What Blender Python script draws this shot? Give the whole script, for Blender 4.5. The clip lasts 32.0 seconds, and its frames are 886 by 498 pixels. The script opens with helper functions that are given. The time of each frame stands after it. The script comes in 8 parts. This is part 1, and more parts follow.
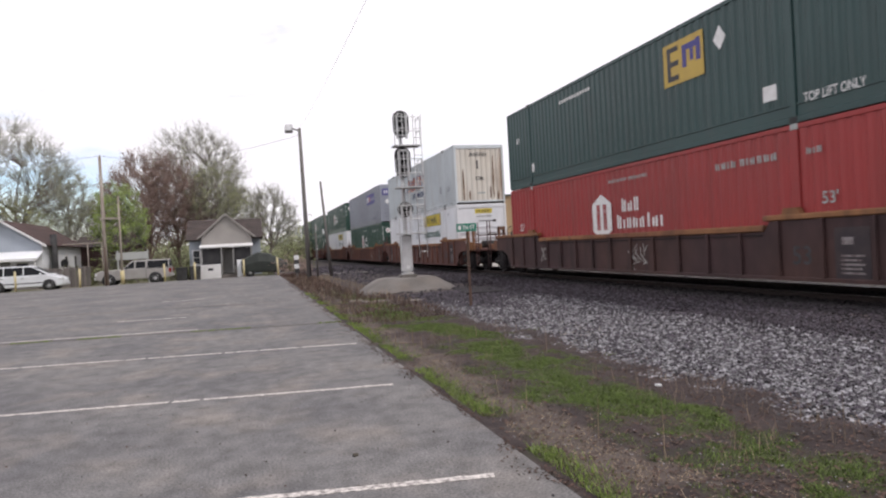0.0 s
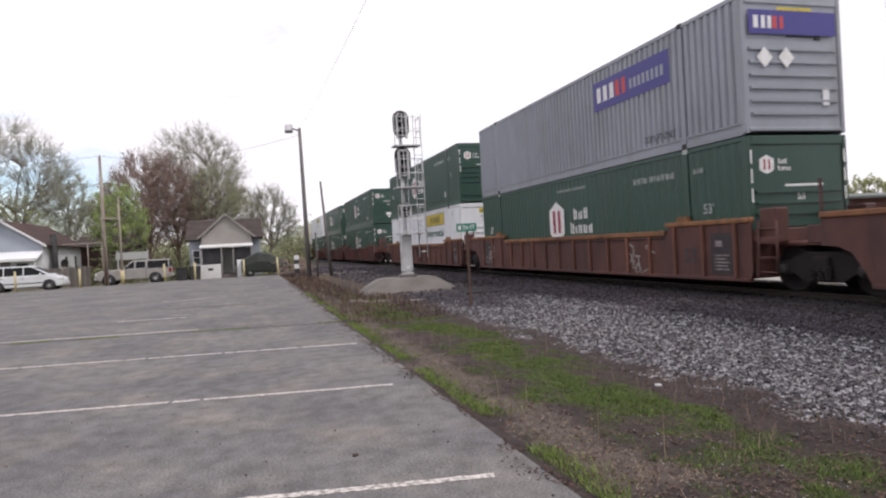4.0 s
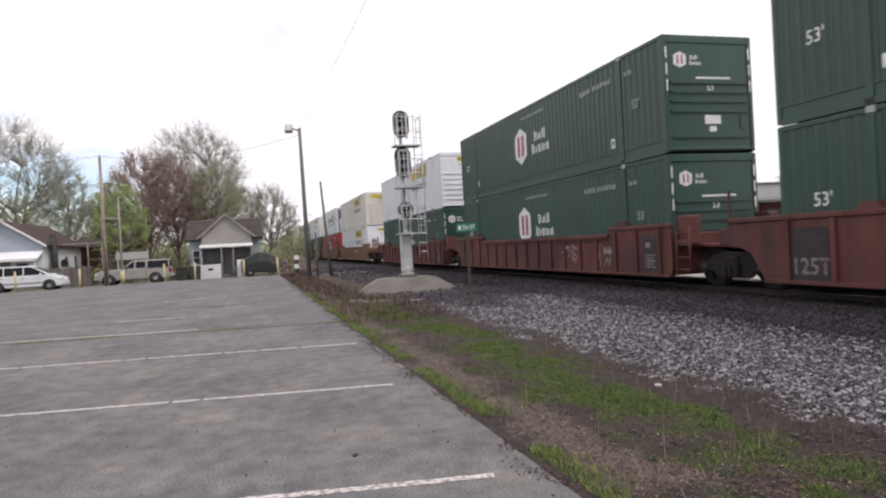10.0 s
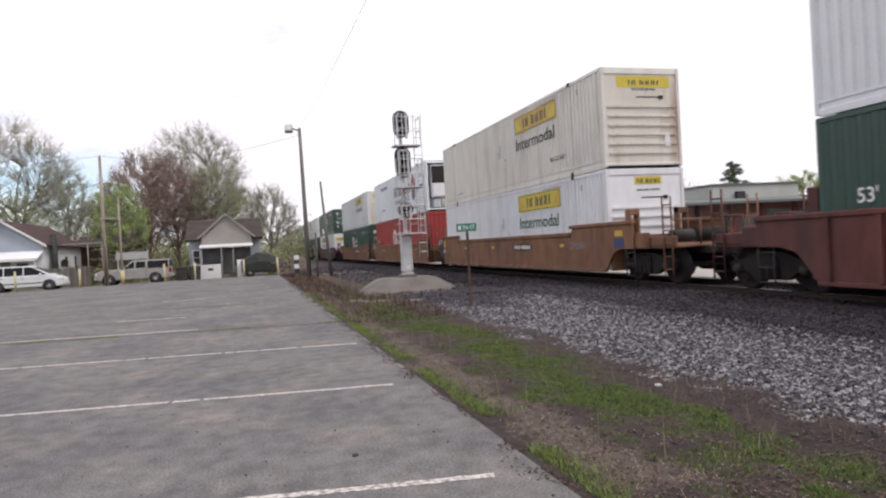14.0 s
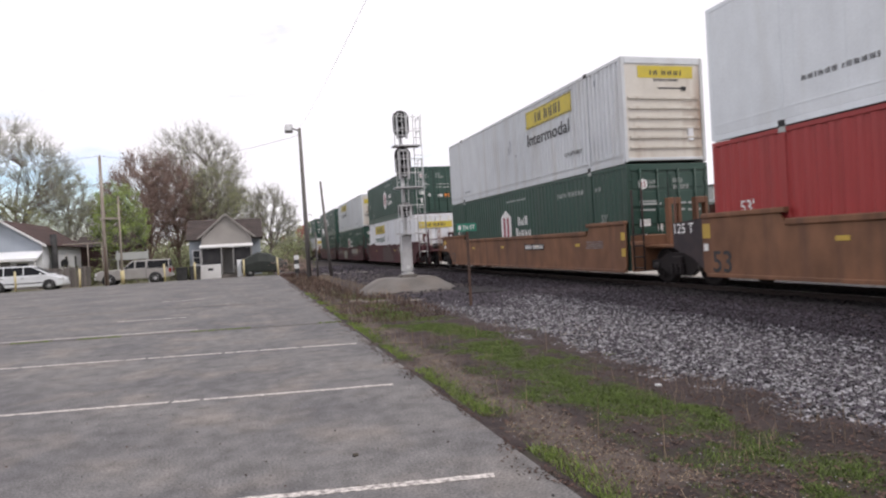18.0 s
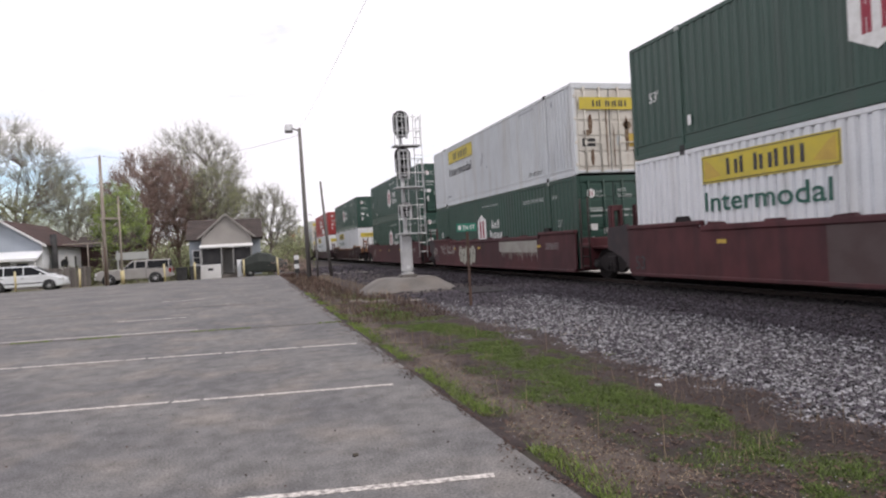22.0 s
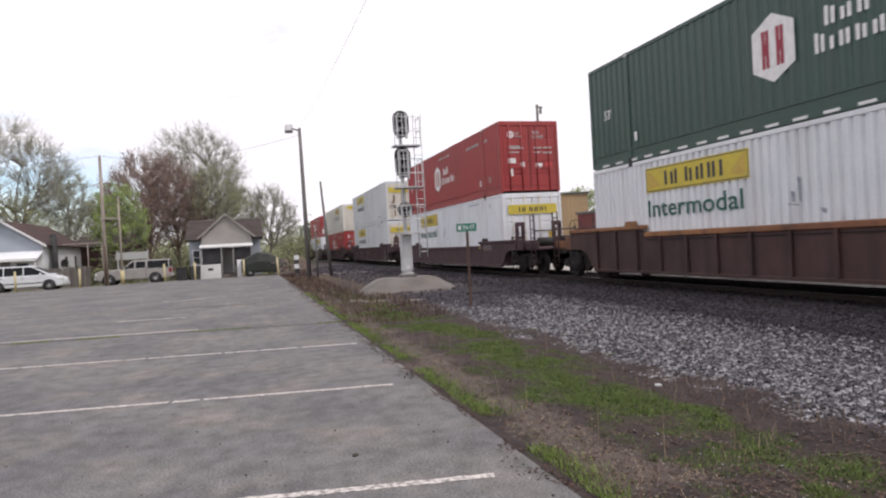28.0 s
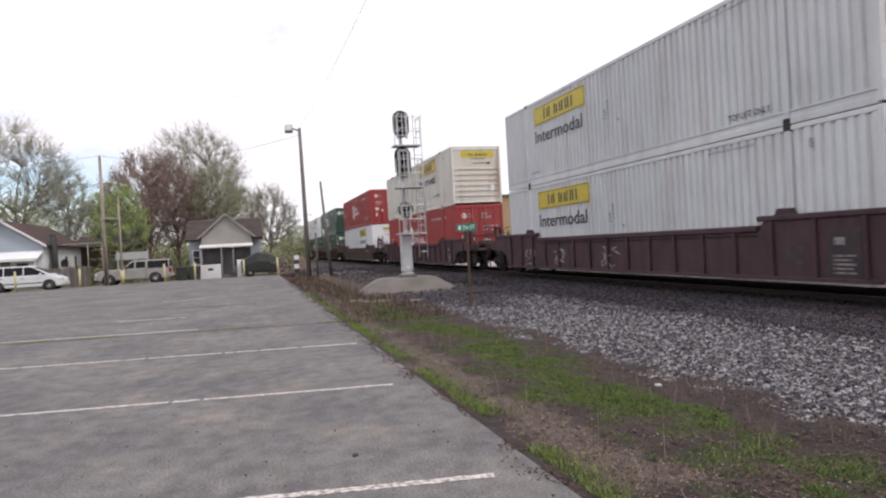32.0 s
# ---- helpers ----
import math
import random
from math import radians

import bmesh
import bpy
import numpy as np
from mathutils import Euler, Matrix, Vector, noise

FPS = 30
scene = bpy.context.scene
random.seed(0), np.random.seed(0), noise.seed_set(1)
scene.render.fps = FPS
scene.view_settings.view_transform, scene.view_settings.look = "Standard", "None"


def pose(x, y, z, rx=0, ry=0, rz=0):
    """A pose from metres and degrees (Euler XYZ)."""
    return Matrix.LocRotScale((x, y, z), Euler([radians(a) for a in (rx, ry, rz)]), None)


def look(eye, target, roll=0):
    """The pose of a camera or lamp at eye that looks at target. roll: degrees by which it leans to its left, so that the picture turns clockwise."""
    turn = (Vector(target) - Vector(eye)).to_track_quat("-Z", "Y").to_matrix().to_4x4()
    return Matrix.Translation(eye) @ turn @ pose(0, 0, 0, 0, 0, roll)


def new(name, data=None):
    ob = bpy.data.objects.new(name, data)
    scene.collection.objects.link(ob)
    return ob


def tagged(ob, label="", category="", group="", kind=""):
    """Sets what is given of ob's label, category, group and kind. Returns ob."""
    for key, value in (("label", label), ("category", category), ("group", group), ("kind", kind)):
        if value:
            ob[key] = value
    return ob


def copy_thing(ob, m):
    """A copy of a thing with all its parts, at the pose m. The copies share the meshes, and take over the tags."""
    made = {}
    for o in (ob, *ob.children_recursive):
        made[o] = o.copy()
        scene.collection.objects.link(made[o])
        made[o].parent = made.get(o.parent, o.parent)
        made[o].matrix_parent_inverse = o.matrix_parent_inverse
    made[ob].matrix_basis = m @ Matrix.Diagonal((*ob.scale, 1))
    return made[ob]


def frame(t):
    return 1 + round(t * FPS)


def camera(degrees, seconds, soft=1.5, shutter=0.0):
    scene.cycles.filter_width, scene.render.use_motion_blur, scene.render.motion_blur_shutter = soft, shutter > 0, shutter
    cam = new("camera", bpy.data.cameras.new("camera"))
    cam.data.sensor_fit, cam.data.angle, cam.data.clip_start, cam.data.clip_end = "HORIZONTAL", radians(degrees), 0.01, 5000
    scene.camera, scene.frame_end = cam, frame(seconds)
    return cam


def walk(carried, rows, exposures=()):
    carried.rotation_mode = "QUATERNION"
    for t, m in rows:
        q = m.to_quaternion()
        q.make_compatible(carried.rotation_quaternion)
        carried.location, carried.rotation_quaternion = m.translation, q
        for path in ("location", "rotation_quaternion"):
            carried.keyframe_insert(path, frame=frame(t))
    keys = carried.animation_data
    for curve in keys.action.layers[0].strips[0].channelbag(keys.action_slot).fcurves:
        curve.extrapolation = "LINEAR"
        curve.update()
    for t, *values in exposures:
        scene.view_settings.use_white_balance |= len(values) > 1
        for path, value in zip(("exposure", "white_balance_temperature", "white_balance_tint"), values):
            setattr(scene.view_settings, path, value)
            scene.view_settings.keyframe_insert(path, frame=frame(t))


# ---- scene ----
# Camera: it stands still on the edge of a car park, beside a railway line.
# World: x across the line, y along it, z up; the car park's surface is z = 0.
EYE = (0.0, 0.0, 1.5)
cam = camera(67.01, 32.0, soft=2.2, shutter=0.15)
AIM = look(EYE, (0.27896, 0.96023, 1.49168), -3.17)
walk(cam, [(0.0, AIM), (32.0, AIM)], [(0.0, 0.0, 6500, 15), (32.0, 0.0, 6500, 15)])

# ---- light ----
SUN_EL, SUN_AZ = radians(54), radians(131)
world = bpy.data.worlds.new("world")
scene.world = world
world.use_nodes = True
wn, wl = world.node_tree.nodes, world.node_tree.links
wn.clear()
w_out = wn.new("ShaderNodeOutputWorld")
w_bg = wn.new("ShaderNodeBackground")
w_sky = wn.new("ShaderNodeTexSky")
w_sky.sky_type = "NISHITA"
w_sky.sun_disc = False
w_sky.sun_elevation, w_sky.sun_rotation = SUN_EL, SUN_AZ
w_co = wn.new("ShaderNodeTexCoord")
w_map = wn.new("ShaderNodeMapping")
w_map.inputs["Scale"].default_value = (1.0, 1.0, 3.2)
w_map.inputs["Location"].default_value = (0.35, 0.1, 0.2)
w_noise = wn.new("ShaderNodeTexNoise")
w_noise.inputs["Scale"].default_value = 2.3
w_noise.inputs["Detail"].default_value = 6.0
w_noise.inputs["Roughness"].default_value = 0.55
w_ramp = wn.new("ShaderNodeValToRGB")
w_ramp.color_ramp.elements[0].position, w_ramp.color_ramp.elements[1].position = 0.27, 0.40
w_dim = wn.new("ShaderNodeMix")
w_dim.data_type, w_dim.blend_type = "RGBA", "MULTIPLY"
w_dim.inputs[0].default_value = 1.0
w_dim.inputs[7].default_value = (0.19, 0.19, 0.19, 1)
w_mix = wn.new("ShaderNodeMix")
w_mix.data_type = "RGBA"
w_mix.inputs[7].default_value = (1.06, 1.05, 1.08, 1)
wl.new(w_co.outputs["Generated"], w_map.inputs["Vector"])
wl.new(w_map.outputs[0], w_noise.inputs["Vector"])
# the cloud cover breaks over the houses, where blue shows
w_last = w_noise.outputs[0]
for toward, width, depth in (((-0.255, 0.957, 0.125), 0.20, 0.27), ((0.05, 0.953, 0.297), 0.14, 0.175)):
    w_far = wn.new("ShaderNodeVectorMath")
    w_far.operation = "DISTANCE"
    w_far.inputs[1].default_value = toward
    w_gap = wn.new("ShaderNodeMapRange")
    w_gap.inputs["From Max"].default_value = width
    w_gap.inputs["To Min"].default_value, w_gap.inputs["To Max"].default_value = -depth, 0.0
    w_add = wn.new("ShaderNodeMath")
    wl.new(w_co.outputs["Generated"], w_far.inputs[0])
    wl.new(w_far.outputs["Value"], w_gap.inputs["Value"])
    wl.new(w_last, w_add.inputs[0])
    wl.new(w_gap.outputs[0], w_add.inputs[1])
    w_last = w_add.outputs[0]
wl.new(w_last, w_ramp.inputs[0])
wl.new(w_sky.outputs[0], w_dim.inputs[6])
wl.new(w_ramp.outputs[0], w_mix.inputs[0])
wl.new(w_dim.outputs[2], w_mix.inputs[6])
wl.new(w_mix.outputs[2], w_bg.inputs[0])
w_bg.inputs[1].default_value = 1.0
wl.new(w_bg.outputs[0], w_out.inputs[0])

sun_data = bpy.data.lights.new("sun", "SUN")
sun_data.energy, sun_data.angle, sun_data.color = 1.5, radians(10), (1.0, 0.95, 0.87)
sun = new("sun", sun_data)
sun.matrix_world = look((0, 0, 60), (-math.cos(SUN_EL) * math.sin(SUN_AZ), -math.cos(SUN_EL) * math.cos(SUN_AZ), 60 - math.sin(SUN_EL)))


# ---- materials ----
def material(name, base, rough=0.6, metal=0.0, second=None, amount=0.5, size=1.0, stretch=(1, 1, 1), grain=0.12, fine=40.0,
             bump=0.0, stain=None, stain_amount=0.0, stain_size=1.5, stain_stretch=(1, 1, 1), vary=0.0, island=False, low=0.42, high=0.62, mid=0.0, mid_size=5.0, mid_stretch=(1, 1, 1), spec=0.5):
    """Base colour, a second colour in patches, stains, fine grain, and a difference from piece to piece."""
    m = bpy.data.materials.new(name)
    m.use_nodes = True
    n, l = m.node_tree.nodes, m.node_tree.links
    b = n["Principled BSDF"]
    b.inputs["Roughness"].default_value, b.inputs["Metallic"].default_value = rough, metal
    b.inputs["Specular IOR Level"].default_value = spec
    co = n.new("ShaderNodeTexCoord")

    def mapped(sc):
        mp = n.new("ShaderNodeMapping")
        mp.inputs["Scale"].default_value = sc
        l.new(co.outputs["Object"], mp.inputs["Vector"])
        return mp.outputs[0]

    def noisy(sc, st, detail=5.0):
        t = n.new("ShaderNodeTexNoise")
        t.inputs["Scale"].default_value, t.inputs["Detail"].default_value = sc, detail
        l.new(mapped(st), t.inputs["Vector"])
        return t.outputs[0]

    def ramped(sock, a, c, hi=1.0):
        r = n.new("ShaderNodeMapRange")
        r.inputs["From Min"].default_value, r.inputs["From Max"].default_value = a, c
        r.inputs["To Min"].default_value, r.inputs["To Max"].default_value = 0.0, hi
        l.new(sock, r.inputs["Value"])
        return r.outputs[0]

    def mixed(fac, a, c, mode="MIX"):
        x = n.new("ShaderNodeMix")
        x.data_type, x.blend_type = "RGBA", mode
        for sock, v in ((x.inputs[0], fac), (x.inputs[6], a), (x.inputs[7], c)):
            if isinstance(v, bpy.types.NodeSocket):
                l.new(v, sock)
            elif isinstance(v, tuple):
                sock.default_value = (*v, 1)
            else:
                sock.default_value = v
        return x.outputs[2]

    col = tuple(base)
    if second:
        col = mixed(ramped(noisy(size, stretch), low, high, amount), col, tuple(second))
    if stain:
        col = mixed(ramped(noisy(stain_size, stain_stretch, 8.0), 0.5, 0.72, stain_amount), col, tuple(stain))
    if grain:
        g = ramped(noisy(fine, (1, 1, 1), 3.0), 0.25, 0.75)
        sc = n.new("ShaderNodeMapRange")
        sc.inputs["To Min"].default_value, sc.inputs["To Max"].default_value = 1 - grain, 1 + grain
        l.new(g, sc.inputs["Value"])
        comb = n.new("ShaderNodeCombineColor")
        for i in range(3):
            l.new(sc.outputs[0], comb.inputs[i])
        col = mixed(1.0, col, comb.outputs[0], "MULTIPLY")
    if mid:
        g = ramped(noisy(mid_size, mid_stretch, 6.0), 0.3, 0.7)
        sc = n.new("ShaderNodeMapRange")
        sc.inputs["To Min"].default_value, sc.inputs["To Max"].default_value = 1 - mid, 1 + mid
        l.new(g, sc.inputs["Value"])
        comb = n.new("ShaderNodeCombineColor")
        for i in range(3):
            l.new(sc.outputs[0], comb.inputs[i])
        col = mixed(1.0, col, comb.outputs[0], "MULTIPLY")
    if vary:
        if island:
            rnd = n.new("ShaderNodeNewGeometry").outputs["Random Per Island"]
        else:
            rnd = n.new("ShaderNodeObjectInfo").outputs["Random"]
        vr = n.new("ShaderNodeMapRange")
        vr.inputs["To Min"].default_value, vr.inputs["To Max"].default_value = 1 - vary, 1 + vary
        l.new(rnd, vr.inputs["Value"])
        hs = n.new("ShaderNodeHueSaturation")
        l.new(vr.outputs[0], hs.inputs["Value"])
        if isinstance(col, tuple):
            hs.inputs["Color"].default_value = (*col, 1)
        else:
            l.new(col, hs.inputs["Color"])
        col = hs.outputs[0]
    if isinstance(col, tuple):
        b.inputs["Base Color"].default_value = (*col, 1)
    else:
        l.new(col, b.inputs["Base Color"])
    if bump:
        bp = n.new("ShaderNodeBump")
        bp.inputs["Strength"].default_value, bp.inputs["Distance"].default_value = bump, 0.01
        l.new(noisy(fine, (1, 1, 1), 4.0), bp.inputs["Height"])
        l.new(bp.outputs[0], b.inputs["Normal"])
    return m


STREAK = (0.8, 0.8, 0.12)


def container_paint(name, base, dirt=(0.10, 0.085, 0.07), amount=0.45, second=None, rough=0.5):
    """Sprayed steel with long run-down dirt and a faded second tone."""
    return material(name, base, rough, 0.0, second or tuple(c * 0.82 for c in base), 0.7, 0.7, (1, 0.5, 0.4), 0.05, 25.0, 0.04,
                    dirt, amount, 1.4, (1, 1.6, 0.16), 0.06, mid=0.26 if rough >= 0.7 else 0.05, mid_size=2.2, mid_stretch=(1, 1, 0.6))


M = {
    "green": container_paint("green_paint", (0.024, 0.066, 0.050), (0.050, 0.062, 0.055), 0.40, (0.034, 0.080, 0.064), 0.40),
    "teal": container_paint("blue_green_paint", (0.021, 0.064, 0.063), (0.048, 0.064, 0.064), 0.35, None, 0.40),
    "red": container_paint("red_paint", (0.33, 0.036, 0.036), (0.16, 0.045, 0.04), 0.35, (0.28, 0.045, 0.044)),
    "white": container_paint("white_paint", (0.74, 0.76, 0.79), (0.42, 0.40, 0.37), 0.34, (0.66, 0.69, 0.73)),
    "cream": container_paint("aged_white_paint", (0.70, 0.69, 0.64), (0.40, 0.32, 0.23), 0.45, (0.62, 0.61, 0.57)),
    "rusty": container_paint("rust_stained_white_paint", (0.66, 0.63, 0.57), (0.25, 0.145, 0.085), 0.80, (0.54, 0.49, 0.41)),
    "grey": container_paint("blue_grey_paint", (0.30, 0.32, 0.37), (0.20, 0.19, 0.18), 0.35),
    "silver": container_paint("pale_grey_paint", (0.55, 0.60, 0.63), (0.36, 0.34, 0.30), 0.35),
    "dull": container_paint("dull_white_paint", (0.63, 0.66, 0.685), (0.40, 0.36, 0.31), 0.38, (0.55, 0.58, 0.61)),
    "orange_rib": container_paint("worn_orange_brown_edge", (0.165, 0.066, 0.042), (0.07, 0.034, 0.030), 0.7, (0.12, 0.05, 0.036), 0.75),
    "decal_dim": material("dulled_white_lettering", (0.42, 0.45, 0.44), 0.55, 0.0, (0.24, 0.27, 0.26), 0.7, 9.0, grain=0.08),
    "reefer": container_paint("bluish_white_panel", (0.74, 0.79, 0.83), (0.5, 0.5, 0.46), 0.22),
    "orange_car": container_paint("faded_orange_brown_paint", (0.105, 0.042, 0.034), (0.045, 0.024, 0.026), 0.75, (0.085, 0.036, 0.034), 0.7),
    "redbrown_car": container_paint("red_oxide_paint", (0.125, 0.040, 0.032), (0.038, 0.021, 0.022), 0.9, (0.072, 0.025, 0.024), 0.7),
    "tan_car": container_paint("tan_ochre_paint", (0.195, 0.094, 0.051), (0.085, 0.046, 0.036), 0.7, (0.165, 0.080, 0.047), 0.7),
    "maroon_car": container_paint("maroon_paint", (0.078, 0.020, 0.024), (0.036, 0.015, 0.019), 0.65, (0.050, 0.017, 0.022), 0.7),
    "brown_car": container_paint("dark_brown_paint", (0.050, 0.025, 0.026), (0.026, 0.016, 0.018), 0.65, (0.072, 0.034, 0.028), 0.75),
    "purple_car": container_paint("dark_purple_brown_paint", (0.060, 0.030, 0.038), (0.030, 0.018, 0.022), 0.65, (0.064, 0.034, 0.036), 0.75),
    "chord": container_paint("weathered_orange_chord", (0.25, 0.115, 0.048), (0.085, 0.045, 0.034), 0.75, (0.18, 0.072, 0.040), 0.75),
    "black": material("black_steel", (0.022, 0.020, 0.020), 0.7, 0.0, (0.045, 0.034, 0.028), 0.6, 3.0, grain=0.2, bump=0.1),
    "grime": material("grimy_running_gear", (0.009, 0.0065, 0.0075), 0.85, 0.0, (0.016, 0.010, 0.011), 0.7, 4.0, grain=0.25, bump=0.2),
    "tread": material("bright_worn_steel", (0.42, 0.41, 0.40), 0.3, 1.0, (0.25, 0.22, 0.2), 0.5, 8.0, grain=0.1),
    "gasket": material("dark_gap", (0.03, 0.03, 0.032), 0.8, grain=0.1),
    "decal_white": material("white_lettering", (0.80, 0.80, 0.80), 0.5, 0.0, (0.6, 0.6, 0.58), 0.5, 6.0, grain=0.05),
    "decal_maroon": material("maroon_lettering", (0.30, 0.018, 0.045), 0.5, grain=0.05),
    "decal_green": material("dark_green_lettering", (0.018, 0.10, 0.075), 0.5, grain=0.05),
    "decal_black": material("black_lettering", (0.030, 0.030, 0.034), 0.55, 0.0, (0.08, 0.08, 0.085), 0.5, 5.0, grain=0.05),
    "decal_yellow": material("yellow_panel", (0.60, 0.48, 0.05), 0.5, 0.0, (0.50, 0.40, 0.07), 0.6, 3.0, grain=0.05),
    "decal_gold": material("dulled_gold_panel", (0.55, 0.38, 0.07), 0.5, 0.0, (0.45, 0.30, 0.07), 0.6, 3.0, grain=0.05),
    "decal_blue": material("violet_blue_panel", (0.055, 0.050, 0.24), 0.5, grain=0.05),
    "decal_navy": material("navy_lettering", (0.04, 0.06, 0.16), 0.5, grain=0.05),
    "decal_orange": material("orange_marking", (0.70, 0.22, 0.03), 0.5, grain=0.05),
    "decal_pink": material("red_marking", (0.55, 0.06, 0.06), 0.5, grain=0.05),
    "graffiti": material("pale_spray_paint", (0.36, 0.35, 0.33), 0.7, 0.0, (0.18, 0.14, 0.13), 0.8, 5.0, grain=0.1),
    "rust": material("dark_rust_stain", (0.115, 0.060, 0.036), 0.85, 0.0, (0.30, 0.24, 0.17), 0.8, 5.0, (1, 1, 0.4), 0.25, 30.0),
    "decal_darkred": material("dark_red_lettering", (0.105, 0.016, 0.022), 0.5, grain=0.05),
    "decal_pale": material("pale_greenish_spray_paint", (0.42, 0.42, 0.36), 0.7, 0.0, (0.30, 0.29, 0.25), 0.8, 4.0, grain=0.1),
    "dull_patch": material("dull_brown_overpaint", (0.085, 0.060, 0.060), 0.7, 0.0, (0.07, 0.042, 0.043), 0.8, 2.0, grain=0.1),
    "stencil": material("dark_stencil_panel", (0.034, 0.026, 0.031), 0.7, 0.0, (0.055, 0.038, 0.040), 0.7, 3.0, grain=0.12),
    "faint_letter": material("faded_white_lettering", (0.26, 0.235, 0.235), 0.7, 0.0, (0.10, 0.07, 0.07), 0.8, 9.0, grain=0.1),
    "pale_patch": material("grey_overpaint", (0.34, 0.33, 0.30), 0.7, 0.0, (0.27, 0.25, 0.23), 0.8, 2.0, grain=0.08),
}


# ---- mesh helpers ----
class Shape:
    """Collects solid pieces for one mesh."""

    def __init__(self):
        self.v, self.f, self.s = [], [], []

    def add(self, verts, faces, smooth=False):
        o = len(self.v)
        self.v += [tuple(p) for p in verts]
        self.f += [tuple(i + o for i in q) for q in faces]
        self.s += [smooth] * len(faces)
        return self

    def box(self, x0, x1, y0, y1, z0, z1, c=0.0):
        """A box; c cuts its long edges off by that much."""
        if c <= 0:
            v = [(x, y, z) for z in (z0, z1) for y in (y0, y1) for x in (x0, x1)]
            return self.add(v, [(0, 2, 3, 1), (4, 5, 7, 6), (0, 1, 5, 4), (2, 6, 7, 3), (0, 4, 6, 2), (1, 3, 7, 5)])
        v, f = [], []
        xs, ys, zs = (x0, x1), (y0, y1), (z0, z1)
        idx = {}
        for i in (0, 1):
            for j in (0, 1):
                for k in (0, 1):
                    for a in range(3):
                        q = [xs[i], ys[j], zs[k]]
                        for d, s in enumerate((i, j, k)):
                            if d != a:
                                q[d] += c if s == 0 else -c
                        idx[i, j, k, a] = len(v)
                        v.append(q)
        for a in range(3):
            b_, c_ = (a + 1) % 3, (a + 2) % 3
            for s in (0, 1):
                ring = []
                for t, u in ((0, 0), (1, 0), (1, 1), (0, 1)):
                    key = [0, 0, 0]
                    key[a], key[b_], key[c_] = s, t, u
                    ring.append(idx[(*key, a)])
                f.append(tuple(ring) if s else tuple(reversed(ring)))
            for t in (0, 1):
                for u in (0, 1):
                    k0, k1 = [0, 0, 0], [0, 0, 0]
                    k0[a], k1[a] = 0, 1
                    for k in (k0, k1):
                        k[b_], k[c_] = t, u
                    q = (idx[(*k0, b_)], idx[(*k1, b_)], idx[(*k1, c_)], idx[(*k0, c_)])
                    f.append(q if t == u else tuple(reversed(q)))
        for i in (0, 1):
            for j in (0, 1):
                for k in (0, 1):
                    q = tuple(idx[i, j, k, a] for a in range(3))
                    f.append(q if (i + j + k) % 2 else tuple(reversed(q)))
        return self.add(v, f)

    def prism(self, poly, axis, a, b):
        """A flat outline (two coordinates in cyclic order after axis) pushed from a to b along the axis."""
        n = len(poly)

        def put(p, d):
            q = [0, 0, 0]
            q[axis], q[(axis + 1) % 3], q[(axis + 2) % 3] = d, p[0], p[1]
            return q
        v = [put(p, a) for p in poly] + [put(p, b) for p in poly]
        f = [tuple(reversed(range(n))), tuple(range(n, 2 * n))]
        f += [(i, (i + 1) % n, n + (i + 1) % n, n + i) for i in range(n)]
        return self.add(v, f)

    def tube(self, p, q, r0, r1=None, n=8, caps=True):
        r1 = r0 if r1 is None else r1
        p, q = Vector(p), Vector(q)
        w = (q - p)
        if w.length < 1e-6:
            return self
        w.normalize()
        a = w.orthogonal().normalized()
        b = w.cross(a)
        v = []
        for c, r in ((p, r0), (q, r1)):
            for i in range(n):
                g = 2 * math.pi * i / n
                v.append(c + (a * math.cos(g) + b * math.sin(g)) * r)
        self.add(v, [(i, (i + 1) % n, n + (i + 1) % n, n + i) for i in range(n)], n > 5)
        if caps:
            o = len(self.v) - 2 * n
            self.f += [tuple(o + i for i in reversed(range(n))), tuple(o + n + i for i in range(n))]
            self.s += [False, False]
        return self

    def lathe(self, prof, centre, axis, n=20):
        """Rings of (along, radius) turned round an axis through centre."""
        v, f = [], []
        for d, r in prof:
            for i in range(n):
                g = 2 * math.pi * i / n
                q = [0, 0, 0]
                q[axis], q[(axis + 1) % 3], q[(axis + 2) % 3] = d, r * math.cos(g), r * math.sin(g)
                v.append([q[k] + centre[k] for k in range(3)])
        for j in range(len(prof) - 1):
            for i in range(n):
                f.append((j * n + i, j * n + (i + 1) % n, (j + 1) * n + (i + 1) % n, (j + 1) * n + i))
        f += [tuple(reversed(range(n))), tuple((len(prof) - 1) * n + i for i in range(n))]
        return self.add(v, f, True)

    def mesh(self, name, mat):
        me = bpy.data.meshes.new(name)
        me.from_pydata(self.v, [], self.f)
        me.polygons.foreach_set("use_smooth", self.s)
        me.materials.append(mat)
        me.update()
        return me


def part(name, shape, mat, parent=None, label="", m=None):
    """One mesh object under a thing (or on its own)."""
    me = shape if isinstance(shape, bpy.types.Mesh) else shape.mesh(name, mat)
    ob = new(name, me)
    if parent:
        ob.parent = parent
    if m is not None:
        ob.matrix_basis = m
    if label:
        ob["label"] = label
    return ob


def thing(name, label, category, group="", kind="", m=None):
    ob = new(name)
    ob.empty_display_size = 0.2
    if m is not None:
        ob.matrix_basis = m
    return tagged(ob, label, category, group, kind)


TEXT_CACHE = {}


